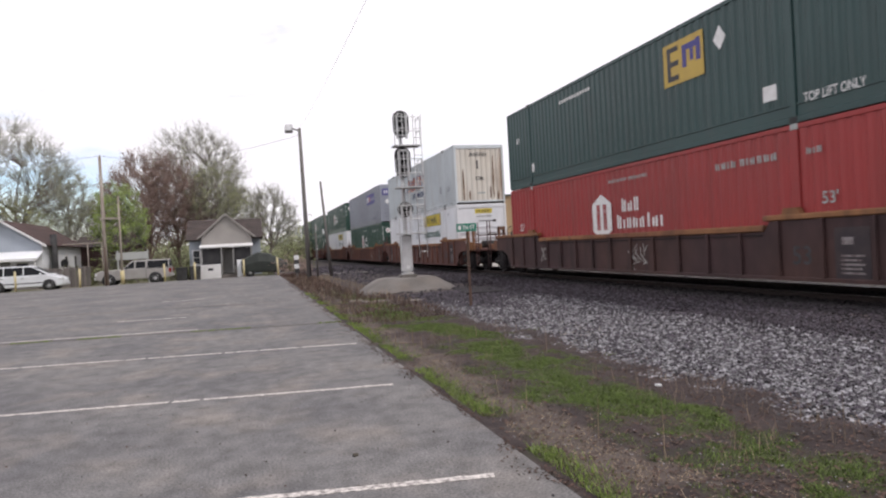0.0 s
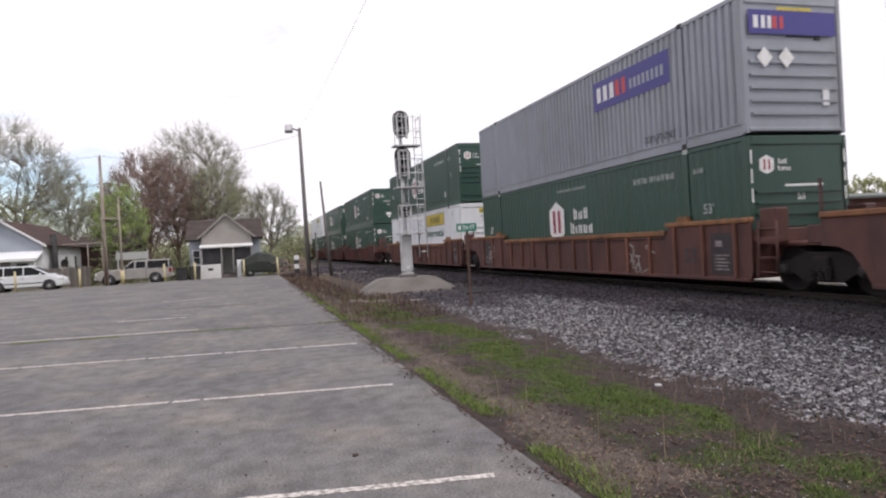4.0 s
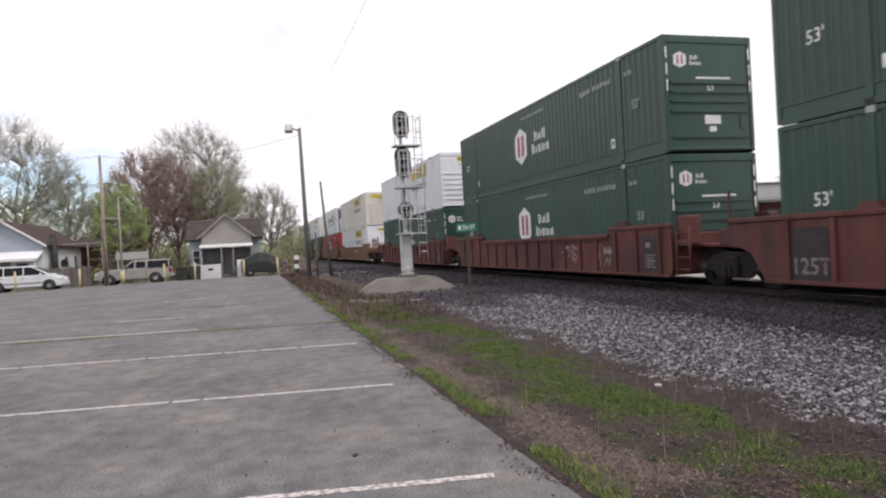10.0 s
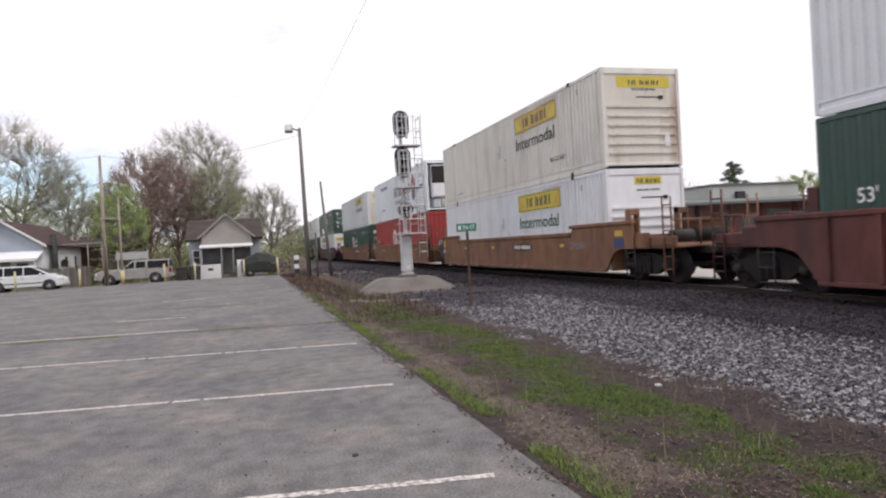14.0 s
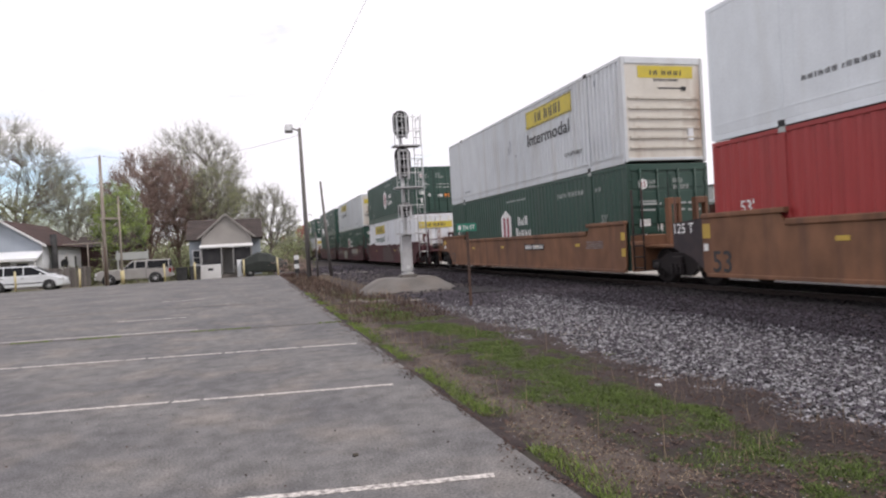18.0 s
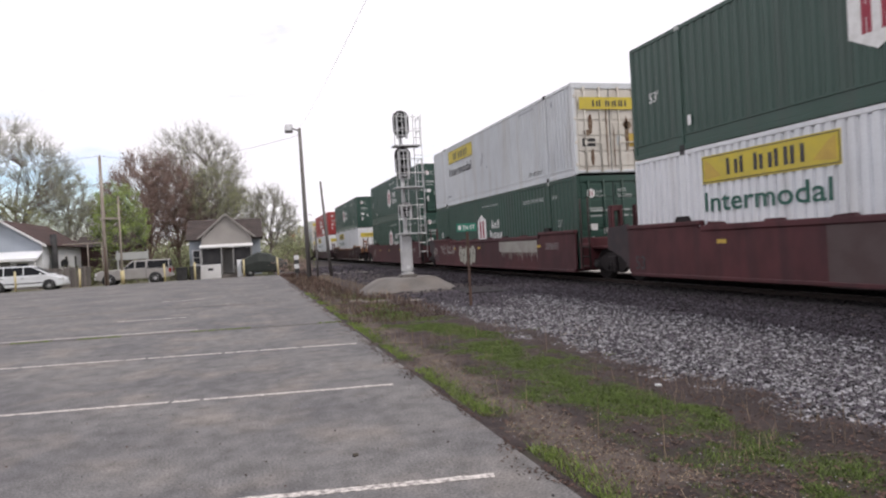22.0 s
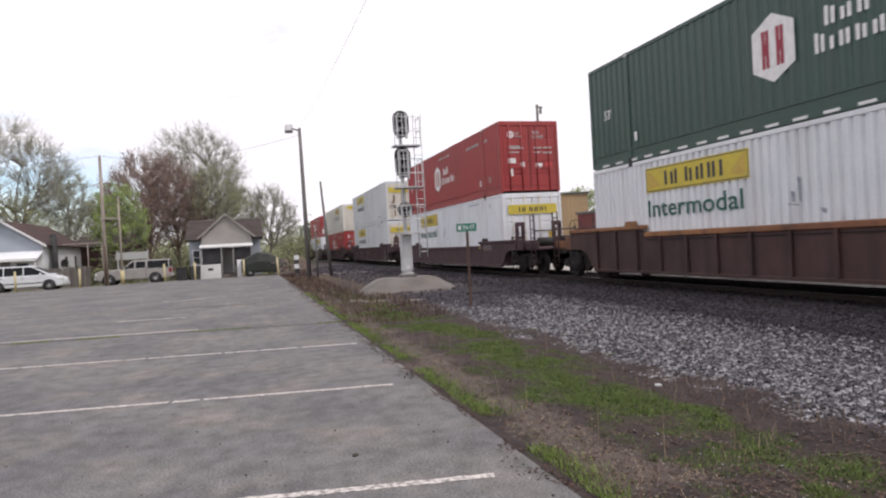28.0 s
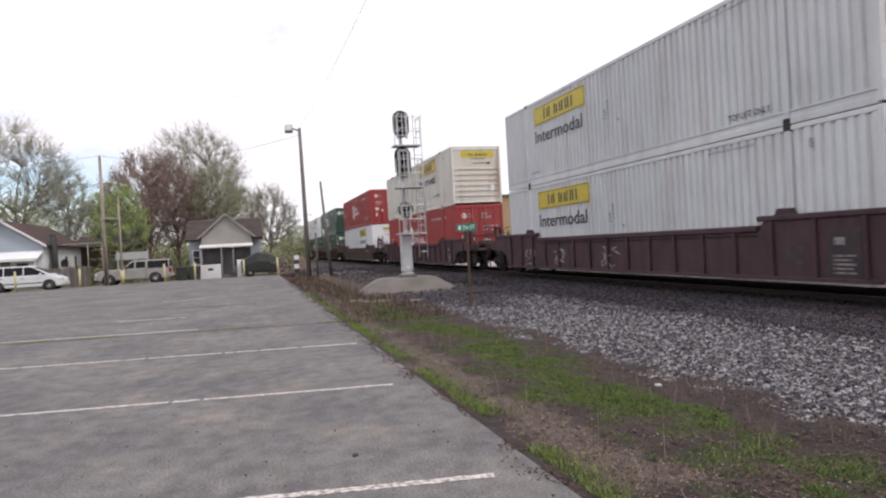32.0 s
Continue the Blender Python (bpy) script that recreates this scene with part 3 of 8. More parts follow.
# ---- materials of the surroundings ----
M.update({
    "galv": material("galvanised_steel", (0.60, 0.61, 0.62), 0.45, 0.35, (0.46, 0.465, 0.47), 0.7, 3.0, grain=0.06, stain=(0.30, 0.28, 0.26), stain_amount=0.4),
    "signal_black": material("flat_black_paint", (0.030, 0.030, 0.032), 0.7, 0.0, (0.06, 0.06, 0.06), 0.6, 3.0, grain=0.1),
    "lens": material("dark_signal_lens", (0.02, 0.02, 0.022), 0.15),
    "sign_green": material("green_road_sign", (0.010, 0.20, 0.130), 0.45, 0.0, (0.02, 0.16, 0.11), 0.5, 5.0, grain=0.04),
    "post_brown": material("rusty_brown_post", (0.105, 0.062, 0.046), 0.8, 0.0, (0.07, 0.045, 0.038), 0.7, 4.0, grain=0.15),
    "pole_wood": material("weathered_pole_timber", (0.36, 0.32, 0.28), 0.9, 0.0, (0.22, 0.17, 0.14), 0.8, 2.0, (4, 4, 0.3), 0.15, 30.0, 0.3),
    "pole_dark": material("weathered_grey_pole", (0.165, 0.155, 0.148), 0.75, 0.0, (0.10, 0.092, 0.088), 0.8, 1.2, (4, 4, 0.3), 0.12),
    "bollard": material("faded_yellow_paint", (0.58, 0.49, 0.25), 0.7, 0.0, (0.50, 0.45, 0.32), 0.8, 4.0, grain=0.1),
    "siding": material("warm_grey_clapboard", (0.335, 0.315, 0.295), 0.8, 0.0, (0.28, 0.265, 0.25), 0.7, 0.8, grain=0.06),
    "siding_blue": material("pale_blue_grey_siding", (0.36, 0.40, 0.45), 0.8, 0.0, (0.30, 0.335, 0.38), 0.7, 0.8, grain=0.06),
    "siding_white": material("white_clapboard", (0.82, 0.84, 0.87), 0.75, 0.0, (0.74, 0.76, 0.79), 0.7, 0.8, grain=0.05),
    "shingle": material("dark_brown_shingle", (0.060, 0.047, 0.044), 0.9, 0.0, (0.082, 0.062, 0.056), 0.8, 1.0, grain=0.25, fine=20.0, vary=0.12),
    "shingle_red": material("maroon_brown_shingle", (0.085, 0.050, 0.046), 0.9, 0.0, (0.062, 0.040, 0.038), 0.8, 1.0, grain=0.25, fine=20.0, vary=0.12),
    "trim": material("white_trim_paint", (0.76, 0.76, 0.76), 0.7, 0.0, (0.65, 0.65, 0.64), 0.6, 2.0, grain=0.04),
    "dark_void": material("shaded_interior", (0.030, 0.030, 0.034), 0.9, 0.0, (0.05, 0.048, 0.048), 0.6, 2.0, grain=0.1),
    "door_grey": material("grey_painted_door", (0.26, 0.255, 0.25), 0.7, 0.0, (0.22, 0.215, 0.21), 0.6, 2.0, grain=0.05),
    "fence": material("weathered_fence_boards", (0.165, 0.148, 0.138), 0.9, 0.0, (0.10, 0.088, 0.082), 0.8, 2.5, (5, 5, 0.4), 0.12, 30.0, 0.2, vary=0.25),
    "tarp": material("dark_green_tarpaulin", (0.015, 0.020, 0.017), 0.7, 0.0, (0.024, 0.030, 0.026), 0.7, 1.5, grain=0.08),
    "car_silver": material("bright_silver_car_paint", (0.72, 0.74, 0.77), 0.3, 0.1, (0.66, 0.68, 0.71), 0.4, 2.0, grain=0.02),
    "car_champagne": material("champagne_car_paint", (0.36, 0.345, 0.335), 0.35, 0.2, (0.30, 0.285, 0.275), 0.5, 2.0, grain=0.03),
    "glass": material("dark_car_glass", (0.016, 0.017, 0.020), 0.2, grain=0.0, spec=0.12),
    "pane": material("window_glass", (0.035, 0.040, 0.048), 0.08, grain=0.0, spec=0.3),
    "tyre": material("rubber", (0.022, 0.022, 0.023), 0.85, grain=0.1),
    "rim": material("alloy_rim", (0.45, 0.45, 0.46), 0.35, 0.7, grain=0.05),
    "lamp_red": material("red_lamp_glass", (0.30, 0.02, 0.02), 0.2, grain=0.0),
    "lamp_clear": material("clear_lamp_glass", (0.62, 0.63, 0.65), 0.12, grain=0.0),
    "brick": material("red_brick", (0.165, 0.048, 0.046), 0.9, 0.0, (0.13, 0.040, 0.040), 0.7, 1.0, grain=0.15, fine=12.0),
    "metal_roof": material("grey_green_metal_sheet", (0.13, 0.145, 0.14), 0.6, 0.2, (0.10, 0.112, 0.108), 0.6, 1.0, grain=0.05),
    "parapet": material("pale_grey_render", (0.42, 0.435, 0.42), 0.85, 0.0, (0.36, 0.37, 0.355), 0.7, 0.8, grain=0.06),
    "tan_wall": material("tan_metal_siding", (0.40, 0.285, 0.165), 0.8, 0.0, (0.35, 0.25, 0.15), 0.6, 0.8, grain=0.05),
    "bark": material("grey_brown_bark", (0.20, 0.172, 0.156), 0.95, 0.0, (0.14, 0.118, 0.106), 0.8, 3.0, (3, 3, 0.6), 0.2),
    "bark_red": material("red_brown_twigs", (0.215, 0.150, 0.132), 0.95, 0.0, (0.16, 0.108, 0.096), 0.8, 3.0, grain=0.15),
    "twig": material("pale_grey_twigs", (0.33, 0.32, 0.295), 0.95, grain=0.1),
    "twig_red": material("pale_red_brown_twigs", (0.26, 0.19, 0.165), 0.95, grain=0.1),
    "leaf_yellowgreen": material("young_yellow_green_leaves", (0.26, 0.285, 0.095), 0.7, grain=0.0, vary=0.4, island=True),
    "leaf_green": material("fresh_green_leaves", (0.215, 0.285, 0.075), 0.7, grain=0.0, vary=0.4, island=True),
    "scrub_leaf": material("dull_olive_leaves", (0.135, 0.150, 0.060), 0.75, grain=0.0, vary=0.5, island=True),
    "leaf_dark": material("dark_green_needles", (0.032, 0.060, 0.028), 0.8, grain=0.0, vary=0.4, island=True),
    "bud_red": material("red_brown_buds", (0.235, 0.165, 0.140), 0.8, grain=0.0, vary=0.4, island=True),
    "bud_grey": material("grey_olive_buds", (0.27, 0.295, 0.165), 0.8, grain=0.0, vary=0.4, island=True),
    "kerb": material("pale_broken_concrete", (0.30, 0.28, 0.26), 0.9, 0.0, (0.17, 0.155, 0.14), 0.8, 5.0, grain=0.15),
    "wire_pale": material("weathered_grey_wire", (0.42, 0.42, 0.44), 0.6, grain=0.0),
    "wire": material("black_wire", (0.06, 0.06, 0.065), 0.6, grain=0.0),
    "white_plate": material("white_sign_plate", (0.74, 0.75, 0.76), 0.5, grain=0.03),
})


# ---- beside the track ----
def signal_mast(x, y):
    g = thing("signal_mound", "low concrete mound, weathered, carrying the signal mast", "mound")
    s = Shape()
    rings = []
    rr = random.Random(8)
    for z, hx, hy in ((-0.06, 1.66, 1.35), (0.05, 1.56, 1.24), (0.28, 1.20, 0.90), (0.39, 0.98, 0.74), (0.43, 0.82, 0.62)):
        ring = []
        for i in range(28):
            a = 2 * math.pi * i / 28
            k = (abs(math.cos(a)) ** 4 + abs(math.sin(a)) ** 4) ** -0.25
            ring.append((x - 0.08 + hx * k * math.cos(a) + rr.uniform(-.03, .03), y + hy * k * math.sin(a) + rr.uniform(-.03, .03), z))
        rings.append(ring)
    v = [p for r in rings for p in r]
    f = [(j * 28 + i, j * 28 + (i + 1) % 28, (j + 1) * 28 + (i + 1) % 28, (j + 1) * 28 + i) for j in range(4) for i in range(28)]
    f.append(tuple(112 + i for i in range(28)))
    s.add(v, f)
    part("mound_body", s, M["concrete"], g)
    part("footing", Shape().box(x - 0.28, x + 0.28, y - 0.28, y + 0.28, 0.43, 0.52, 0.02), M["concrete"], g)

    t = thing("railway_signal", "silver steel railway signal mast with three black oval heads", "signal", m=pose(x, y, 0.52))
    part("base_casting", Shape().lathe([(0.0, 0.22), (0.05, 0.22), (0.06, 0.14), (0.25, 0.13)], (0, 0, 0), 2, 14), M["galv"], t)
    part("junction_case", Shape().box(-0.19, 0.17, -0.15, 0.15, 0.10, 1.34, 0.02), M["galv"], t, "grey steel junction case")
    part("mast_pipe", Shape().tube((0, 0, 0.1), (0, 0, 5.55), 0.075, 0.06, 12), M["galv"], t)
    for z, lamps, h in ((5.09, 3, 0.92), (3.80, 3, 1.05), (2.20, 1, 0.52)):
        w = 0.28
        outline = []
        for i in range(24):
            a = 2 * math.pi * i / 24
            cy = (h / 2 - w) if math.sin(a) > 0 else -(h / 2 - w)
            outline.append((z + max(-h / 2, min(h / 2, cy + w * math.sin(a))), w * math.cos(a)))
        hd = part("signal_head", Shape().prism(outline, 1, -0.20, -0.17), M["signal_black"], t, "black oval signal backing")
        part("lamp_housing", Shape().box(-0.10, 0.10, -0.17, 0.0, z - h / 2 + 0.10, z + h / 2 - 0.12, 0.02), M["galv"], hd)
        for k in range(lamps):
            zz = z + (k - (lamps - 1) / 2) * 0.27
            hood = Shape()
            for i in range(10):
                a0, a1 = math.pi * i / 10 - 0.1, math.pi * (i + 1) / 10 - 0.1
                p = [(0.085 * math.cos(a), b, zz + 0.085 * math.sin(a)) for a in (a0, a1) for b in (-0.42, -0.20)]
                q = [(0.076 * math.cos(a), b, zz + 0.076 * math.sin(a)) for a in (a0, a1) for b in (-0.42, -0.20)]
                hood.add(p + q, [(0, 1, 3, 2), (4, 6, 7, 5), (0, 2, 6, 4)])
            part("hood", hood, M["signal_black"], hd)
            part("lens", Shape().lathe([(-0.215, 0.065), (-0.205, 0.072), (-0.2, 0.072)], (0, 0, zz), 1, 14), M["lens"], hd)
        side = Shape().box(-0.19, -0.13, -0.33, -0.27, z - h / 2 - 0.05, z + h / 2 - 0.12).box(0.12, 0.19, -0.33, -0.27, z - h / 2 - 0.05, z + h / 2 - 0.12)
        side.box(-0.19, 0.19, -0.33, -0.27, z + h / 2 - 0.17, z + h / 2 - 0.11).box(-0.03, 0.0, -0.46, -0.43, z - h / 2, z + h / 2 - 0.15)
        for k in range(3):
            side.box(-0.19, 0.19, -0.32, -0.28, z - h / 2 + 0.05 + k * (h - 0.2) / 3, z - h / 2 + 0.075 + k * (h - 0.2) / 3)
        part("guard_frame", side, M["galv"], hd)
    for z in (4.33, 2.92, 1.36):
        pl = Shape().box(-0.30, 0.62, -0.40, 0.18, z, z + 0.03)
        for i in range(6):
            pl.box(-0.30, 0.62, -0.36 + i * 0.1, -0.35 + i * 0.1, z + 0.03, z + 0.045)
        pf = part("platform", pl, M["galv"], t, "open steel platform")
        r = Shape()
        for px, py in ((-0.28, -0.38), (0.60, -0.38), (0.60, 0.16)):
            r.tube((px, py, z), (px, py, z + 0.98), 0.014, n=5)
        for dz in (0.5, 0.97):
            r.tube((-0.28, -0.38, z + dz), (0.60, -0.38, z + dz), 0.014, n=5).tube((0.60, -0.38, z + dz), (0.60, 0.16, z + dz), 0.014, n=5)
        part("platform_rail", r, M["galv"], pf)
    ladder = Shape()
    for dx in (0.44, 0.72):
        ladder.tube((dx, -0.10, 0.55), (dx, -0.10, 5.45), 0.017, n=6)
    ld = part("ladder", ladder, M["galv"], t)
    rung = Shape().tube((0.44, -0.10, 0), (0.72, -0.10, 0), 0.012, n=5).mesh("rung", M["galv"])
    for i in range(16):
        part("rung", rung, M["galv"], ld, m=pose(0, 0, 0.75 + i * 0.30))
    front = Shape()
    for dx in (-0.10, 0.12):
        front.tube((dx, -0.26, 1.3), (dx, -0.26, 4.3), 0.014, n=5)
    lf = part("ladder", front, M["galv"], t)
    rung = Shape().tube((-0.10, -0.26, 0), (0.12, -0.26, 0), 0.011, n=5).mesh("rung", M["galv"])
    for i in range(9):
        part("rung", rung, M["galv"], lf, m=pose(0, 0, 1.45 + i * 0.32))
    part("warning_tag", flat([rect(-0.06, 0.18, 0.06, 0.30)]), M["white_plate"], t, "", on_end(0, -0.155, 0))


signal_mast(5.18, 22.31)

sg = thing("street_sign", "green street name blade on a rusty brown post", "street sign", m=pose(4.97, 15.0, -0.05, 0, 0, -18))
part("post", Shape().box(-0.032, 0.032, -0.03, 0.03, 0.0, 1.98, 0.008), M["post_brown"], sg)
blade = part("sign_blade", Shape().box(-0.245, 0.225, -0.055, -0.045, 1.80, 1.99, 0.004), M["sign_green"], sg, "green sign blade with white lettering")
part("lettering", text_mesh("TH ST", 0.10, M["decal_white"], 0.30), M["decal_white"], blade, "", on_end(-0.115, -0.057, 1.845))
part("lettering", Shape().box(-0.205, -0.135, -0.058, -0.054, 1.845, 1.945), M["decal_white"], blade)
part("bracket", Shape().box(-0.05, 0.05, -0.046, 0.035, 1.86, 1.93, 0.006), M["galv"], sg)

lp = thing("street_lamp", "dark grey lamp post with one floodlight head", "lamp post", m=pose(3.20, 38.0, -0.05, 0, -0.7, 0))
part("pole", Shape().tube((0, 0, 0), (0, 0, 8.4), 0.14, 0.085, 12), M["pole_dark"], lp)
part("base_plate", Shape().box(-0.25, 0.25, -0.25, 0.25, 0.0, 0.05, 0.01), M["galv"], lp)
part("arm", Shape().tube((0, 0, 8.25), (-0.42, -0.1, 8.38), 0.04, n=8), M["pole_dark"], lp)
hd = part("floodlight", Shape().prism([(-0.1, 8.28), (0.28, 8.18), (0.33, 8.45), (-0.02, 8.62)], 0, -0.78, -0.36), M["galv"], lp, "square floodlight housing")
part("glass", Shape().box(-0.80, -0.775, -0.06, 0.26, 8.24, 8.46), M["lamp_clear"], hd)

pp = thing("leaning_pole", "thin dark pole leaning beside the track", "pole", m=pose(4.46, 38.4, -0.05, 1, -3.6, 0))
part("pole_shaft", Shape().tube((0, 0, 0), (0, 0, 5.45), 0.105, 0.06, 10), M["pole_dark"], pp)
part("marker_plate", Shape().box(-0.20, -0.12, -0.09, 0.09, 2.45, 2.75, 0.01), M["white_plate"], pp)
pp = thing("short_pole", "short thin dark post beside the track", "pole", m=pose(3.75, 38.9, -0.05))
part("pole_shaft", Shape().tube((0, 0, 0), (0, 0, 2.6), 0.06, 0.05, 8), M["pole_dark"], pp)
mk = thing("marker_post", "white and black striped marker board on a post", "marker", m=pose(2.55, 38.2, -0.05))
part("post", Shape().box(-0.04, 0.04, 0.02, 0.08, 0, 1.35, 0.01), M["pole_dark"], mk)
for i in range(4):
    part("stripe", Shape().box(-0.13, 0.13, -0.01, 0.02, 0.35 + i * 0.25, 0.598 + i * 0.25), M["white_plate" if i % 2 else "signal_black"], mk)
tagged(part("crossing_slab", Shape().prism([(4.2, 40.5), (7.0, 40.0), (7.2, 42.5), (4.5, 43.2)], 2, -0.10, 0.02), M["concrete"]), "pale concrete slab in the gravel", "slab", kind="structure")


# ---- far side of the car park ----
up = thing("utility_pole", "tall weathered wooden utility pole with crossarm", "utility pole", m=pose(-9.25, 49.6, -0.1))
part("pole_shaft", Shape().tube((0, 0, 0), (0, 0, 8.7), 0.145, 0.085, 12), M["pole_wood"], up)
part("crossarm", Shape().box(-0.2, 1.15, -0.16, -0.06, 4.45, 4.57, 0.01), M["pole_wood"], up)
part("ground_guard", Shape().tube((0.0, -0.19, 0.0), (0.0, -0.14, 2.6), 0.04, n=6), M["post_brown"], up)
part("insulator", Shape().lathe([(8.7, 0.05), (8.78, 0.07), (8.84, 0.03)], (0, 0, 0), 2, 8), M["galv"], up)
sp = thing("steel_pole", "slender grey steel pole at the car park edge", "pole", m=pose(-8.2, 49.2, -0.02))
part("pole_shaft", Shape().tube((0, 0, 0), (0, 0, 5.9), 0.075, 0.055, 10), M["pole_wood"], sp)
part("foot", Shape().tube((0, 0, 0), (0, 0, 0.9), 0.13, 0.13, 10), M["bollard"], sp)

bol = thing("bollard", "faded yellow steel bollard at the car park edge", "bollard", "bollards along the car park", m=pose(-14.3, 48.4, -0.06))
part("post", Shape().tube((0, 0, 0), (0, 0, 1.22), 0.068, n=12), M["bollard"], bol)
part("cap", Shape().lathe([(1.22, 0.068), (1.26, 0.05), (1.28, 0.02)], (0, 0, 0), 2, 12), M["bollard"], bol)
for x, y, a in ((-10.75, 49.0, 1), (-5.57, 49.3, -1), (-3.6, 49.0, 0), (-0.38, 48.4, 1), (1.86, 46.4, -2)):
    copy_thing(bol, pose(x, y, -0.10, 0, a, 0))


def wheel(parent, x, y, z, r, w):
    t = part("wheel", Shape().lathe([(-w / 2, r * 0.62), (-w / 2, r * 0.96), (-w / 2 + 0.03, r), (w / 2 - 0.03, r), (w / 2, r * 0.96), (w / 2, r * 0.62)], (x, y, z), 1, 20), M["tyre"], parent)
    s = -1 if y < 0 else 1
    part("rim", Shape().lathe([(s * (w / 2 - 0.05), r * 0.64), (s * (w / 2 + 0.005), r * 0.60), (s * (w / 2 - 0.01), r * 0.50), (s * (w / 2 + 0.01), r * 0.15)], (x, y, z), 1, 16), M["rim"], t)


def vehicle(name, label, category, lower, cabin, half, top_half, paint, wheels, windows, m, lamps, wr=0.34):
    """lower: side outline (x, z) of the body below the windows; cabin: x from, x to at the belt, the same at the roof, belt z, roof z."""
    c = thing(name, label, category, m=m)
    b = part("body", Shape().prism([(z, x) for x, z in lower], 1, -half, half), M[paint], c)
    md = b.modifiers.new("bevel", "BEVEL")
    md.width, md.segments, md.limit_method, md.angle_limit = 0.06, 2, "ANGLE", radians(25)
    x0, x1, u0, u1, zb, zt = cabin
    hb_ = half - 0.03
    v = [(x0, -hb_, zb), (x1, -hb_, zb), (x1, hb_, zb), (x0, hb_, zb), (u0, -top_half, zt), (u1, -top_half, zt), (u1, top_half, zt), (u0, top_half, zt)]
    k = part("cabin", Shape().add(v, [(0, 3, 2, 1), (4, 5, 6, 7), (0, 1, 5, 4), (1, 2, 6, 5), (2, 3, 7, 6), (3, 0, 4, 7)]), M[paint], c)
    md = k.modifiers.new("bevel", "BEVEL")
    md.width, md.segments = 0.05, 2

    def lean(z):
        return hb_ + (top_half - hb_) * (z - zb) / (zt - zb)
    for x in wheels:
        for sy in (-1, 1):
            part("wheel_arch", Shape().lathe([(sy * (half - 0.2), wr + 0.07), (sy * (half + 0.006), wr + 0.07)], (x, 0, wr + 0.02), 1, 18), M["dark_void"], c)
            wheel(c, x, sy * (half - 0.09), wr, wr, 0.22)
    for poly in windows:
        for sy in (-1, 1):
            o = [(x, sy * (lean(z) + 0.008), z) for x, z in poly] + [(x, sy * (lean(z) - 0.02), z) for x, z in poly]
            n = len(poly)
            part("window", Shape().add(o, [tuple(range(n)), tuple(reversed(range(n, 2 * n)))] + [(i, n + i, n + (i + 1) % n, (i + 1) % n) for i in range(n)]), M["glass"], c)
    for a0, a1, z0, z1, mat, nm in lamps:
        for sy in (-1, 1):
            a, b_ = sorted((sy * (half - 0.32), sy * (half + 0.008)))
            part(nm, Shape().box(a0, a1, a, b_, z0, z1, 0.02), M[mat], c)
    for (xa, za, xb, zb_) in ((x0, zb, u0, zt), (x1, zb, u1, zt)):
        out = -1 if xa < xb and xa == x0 else 1
        q = [(xa + (xb - xa) * t + out * 0.012, s_ * (lean(zb + (zt - zb) * t) - 0.10), zb + (zt - zb) * t) for t, s_ in ((0.15, -1), (0.15, 1), (0.88, 1), (0.88, -1))]
        q += [(p[0] - out * 0.03, p[1], p[2]) for p in q]
        part("windscreen", Shape().add(q, [(0, 1, 2, 3), (7, 6, 5, 4), (0, 4, 5, 1), (1, 5, 6, 2), (2, 6, 7, 3), (3, 7, 4, 0)]), M["glass"], c)
    return c


# A van that faces +x and a pickup with a covered bed that faces -x
van = vehicle("minivan", "silver minivan with dark windows parked beside the car park", "car",
              [(-2.40, 0.30), (-2.44, 0.80), (-2.38, 1.05), (1.50, 1.05), (1.95, 0.95), (2.28, 0.80), (2.40, 0.62), (2.40, 0.42), (2.33, 0.28)],
              (-2.34, 1.78, -2.05, 0.42, 1.02, 1.70), 0.95, 0.74, "car_silver", (-1.45, 1.55),
              [[(-2.20, 1.08), (-1.12, 1.08), (-1.12, 1.63), (-1.98, 1.63)], [(-1.06, 1.08), (0.02, 1.08), (0.02, 1.63), (-1.06, 1.63)], [(0.08, 1.08), (1.45, 1.08), (0.56, 1.60), (0.08, 1.63)]],
              pose(-14.5, 51.3, -0.18, 0, 0, 2), [(2.12, 2.40, 0.66, 0.82, "lamp_clear", "headlight"), (-2.44, -2.25, 0.85, 1.20, "lamp_red", "tail_light")])
part("bumper", Shape().box(2.33, 2.47, -0.85, 0.85, 0.30, 0.52, 0.04), M["car_silver"], van)
part("bumper", Shape().box(-2.48, -2.36, -0.85, 0.85, 0.32, 0.56, 0.04), M["car_silver"], van)
part("wing_mirror", Shape().box(1.02, 1.16, -1.12, -0.96, 1.06, 1.20, 0.03), M["car_silver"], van)
part("door_trim", Shape().box(-1.05, 1.15, -0.962, -0.945, 0.52, 0.58), M["gasket"], van)
for x in (-1.07, 0.15):
    part("door_handle", Shape().box(x - 0.2, x - 0.05, -0.975, -0.945, 0.90, 0.94), M["gasket"], van)
part("roof_rack", Shape().tube((-1.6, -0.62, 1.77), (0.2, -0.62, 1.77), 0.02, n=6), M["gasket"], van)

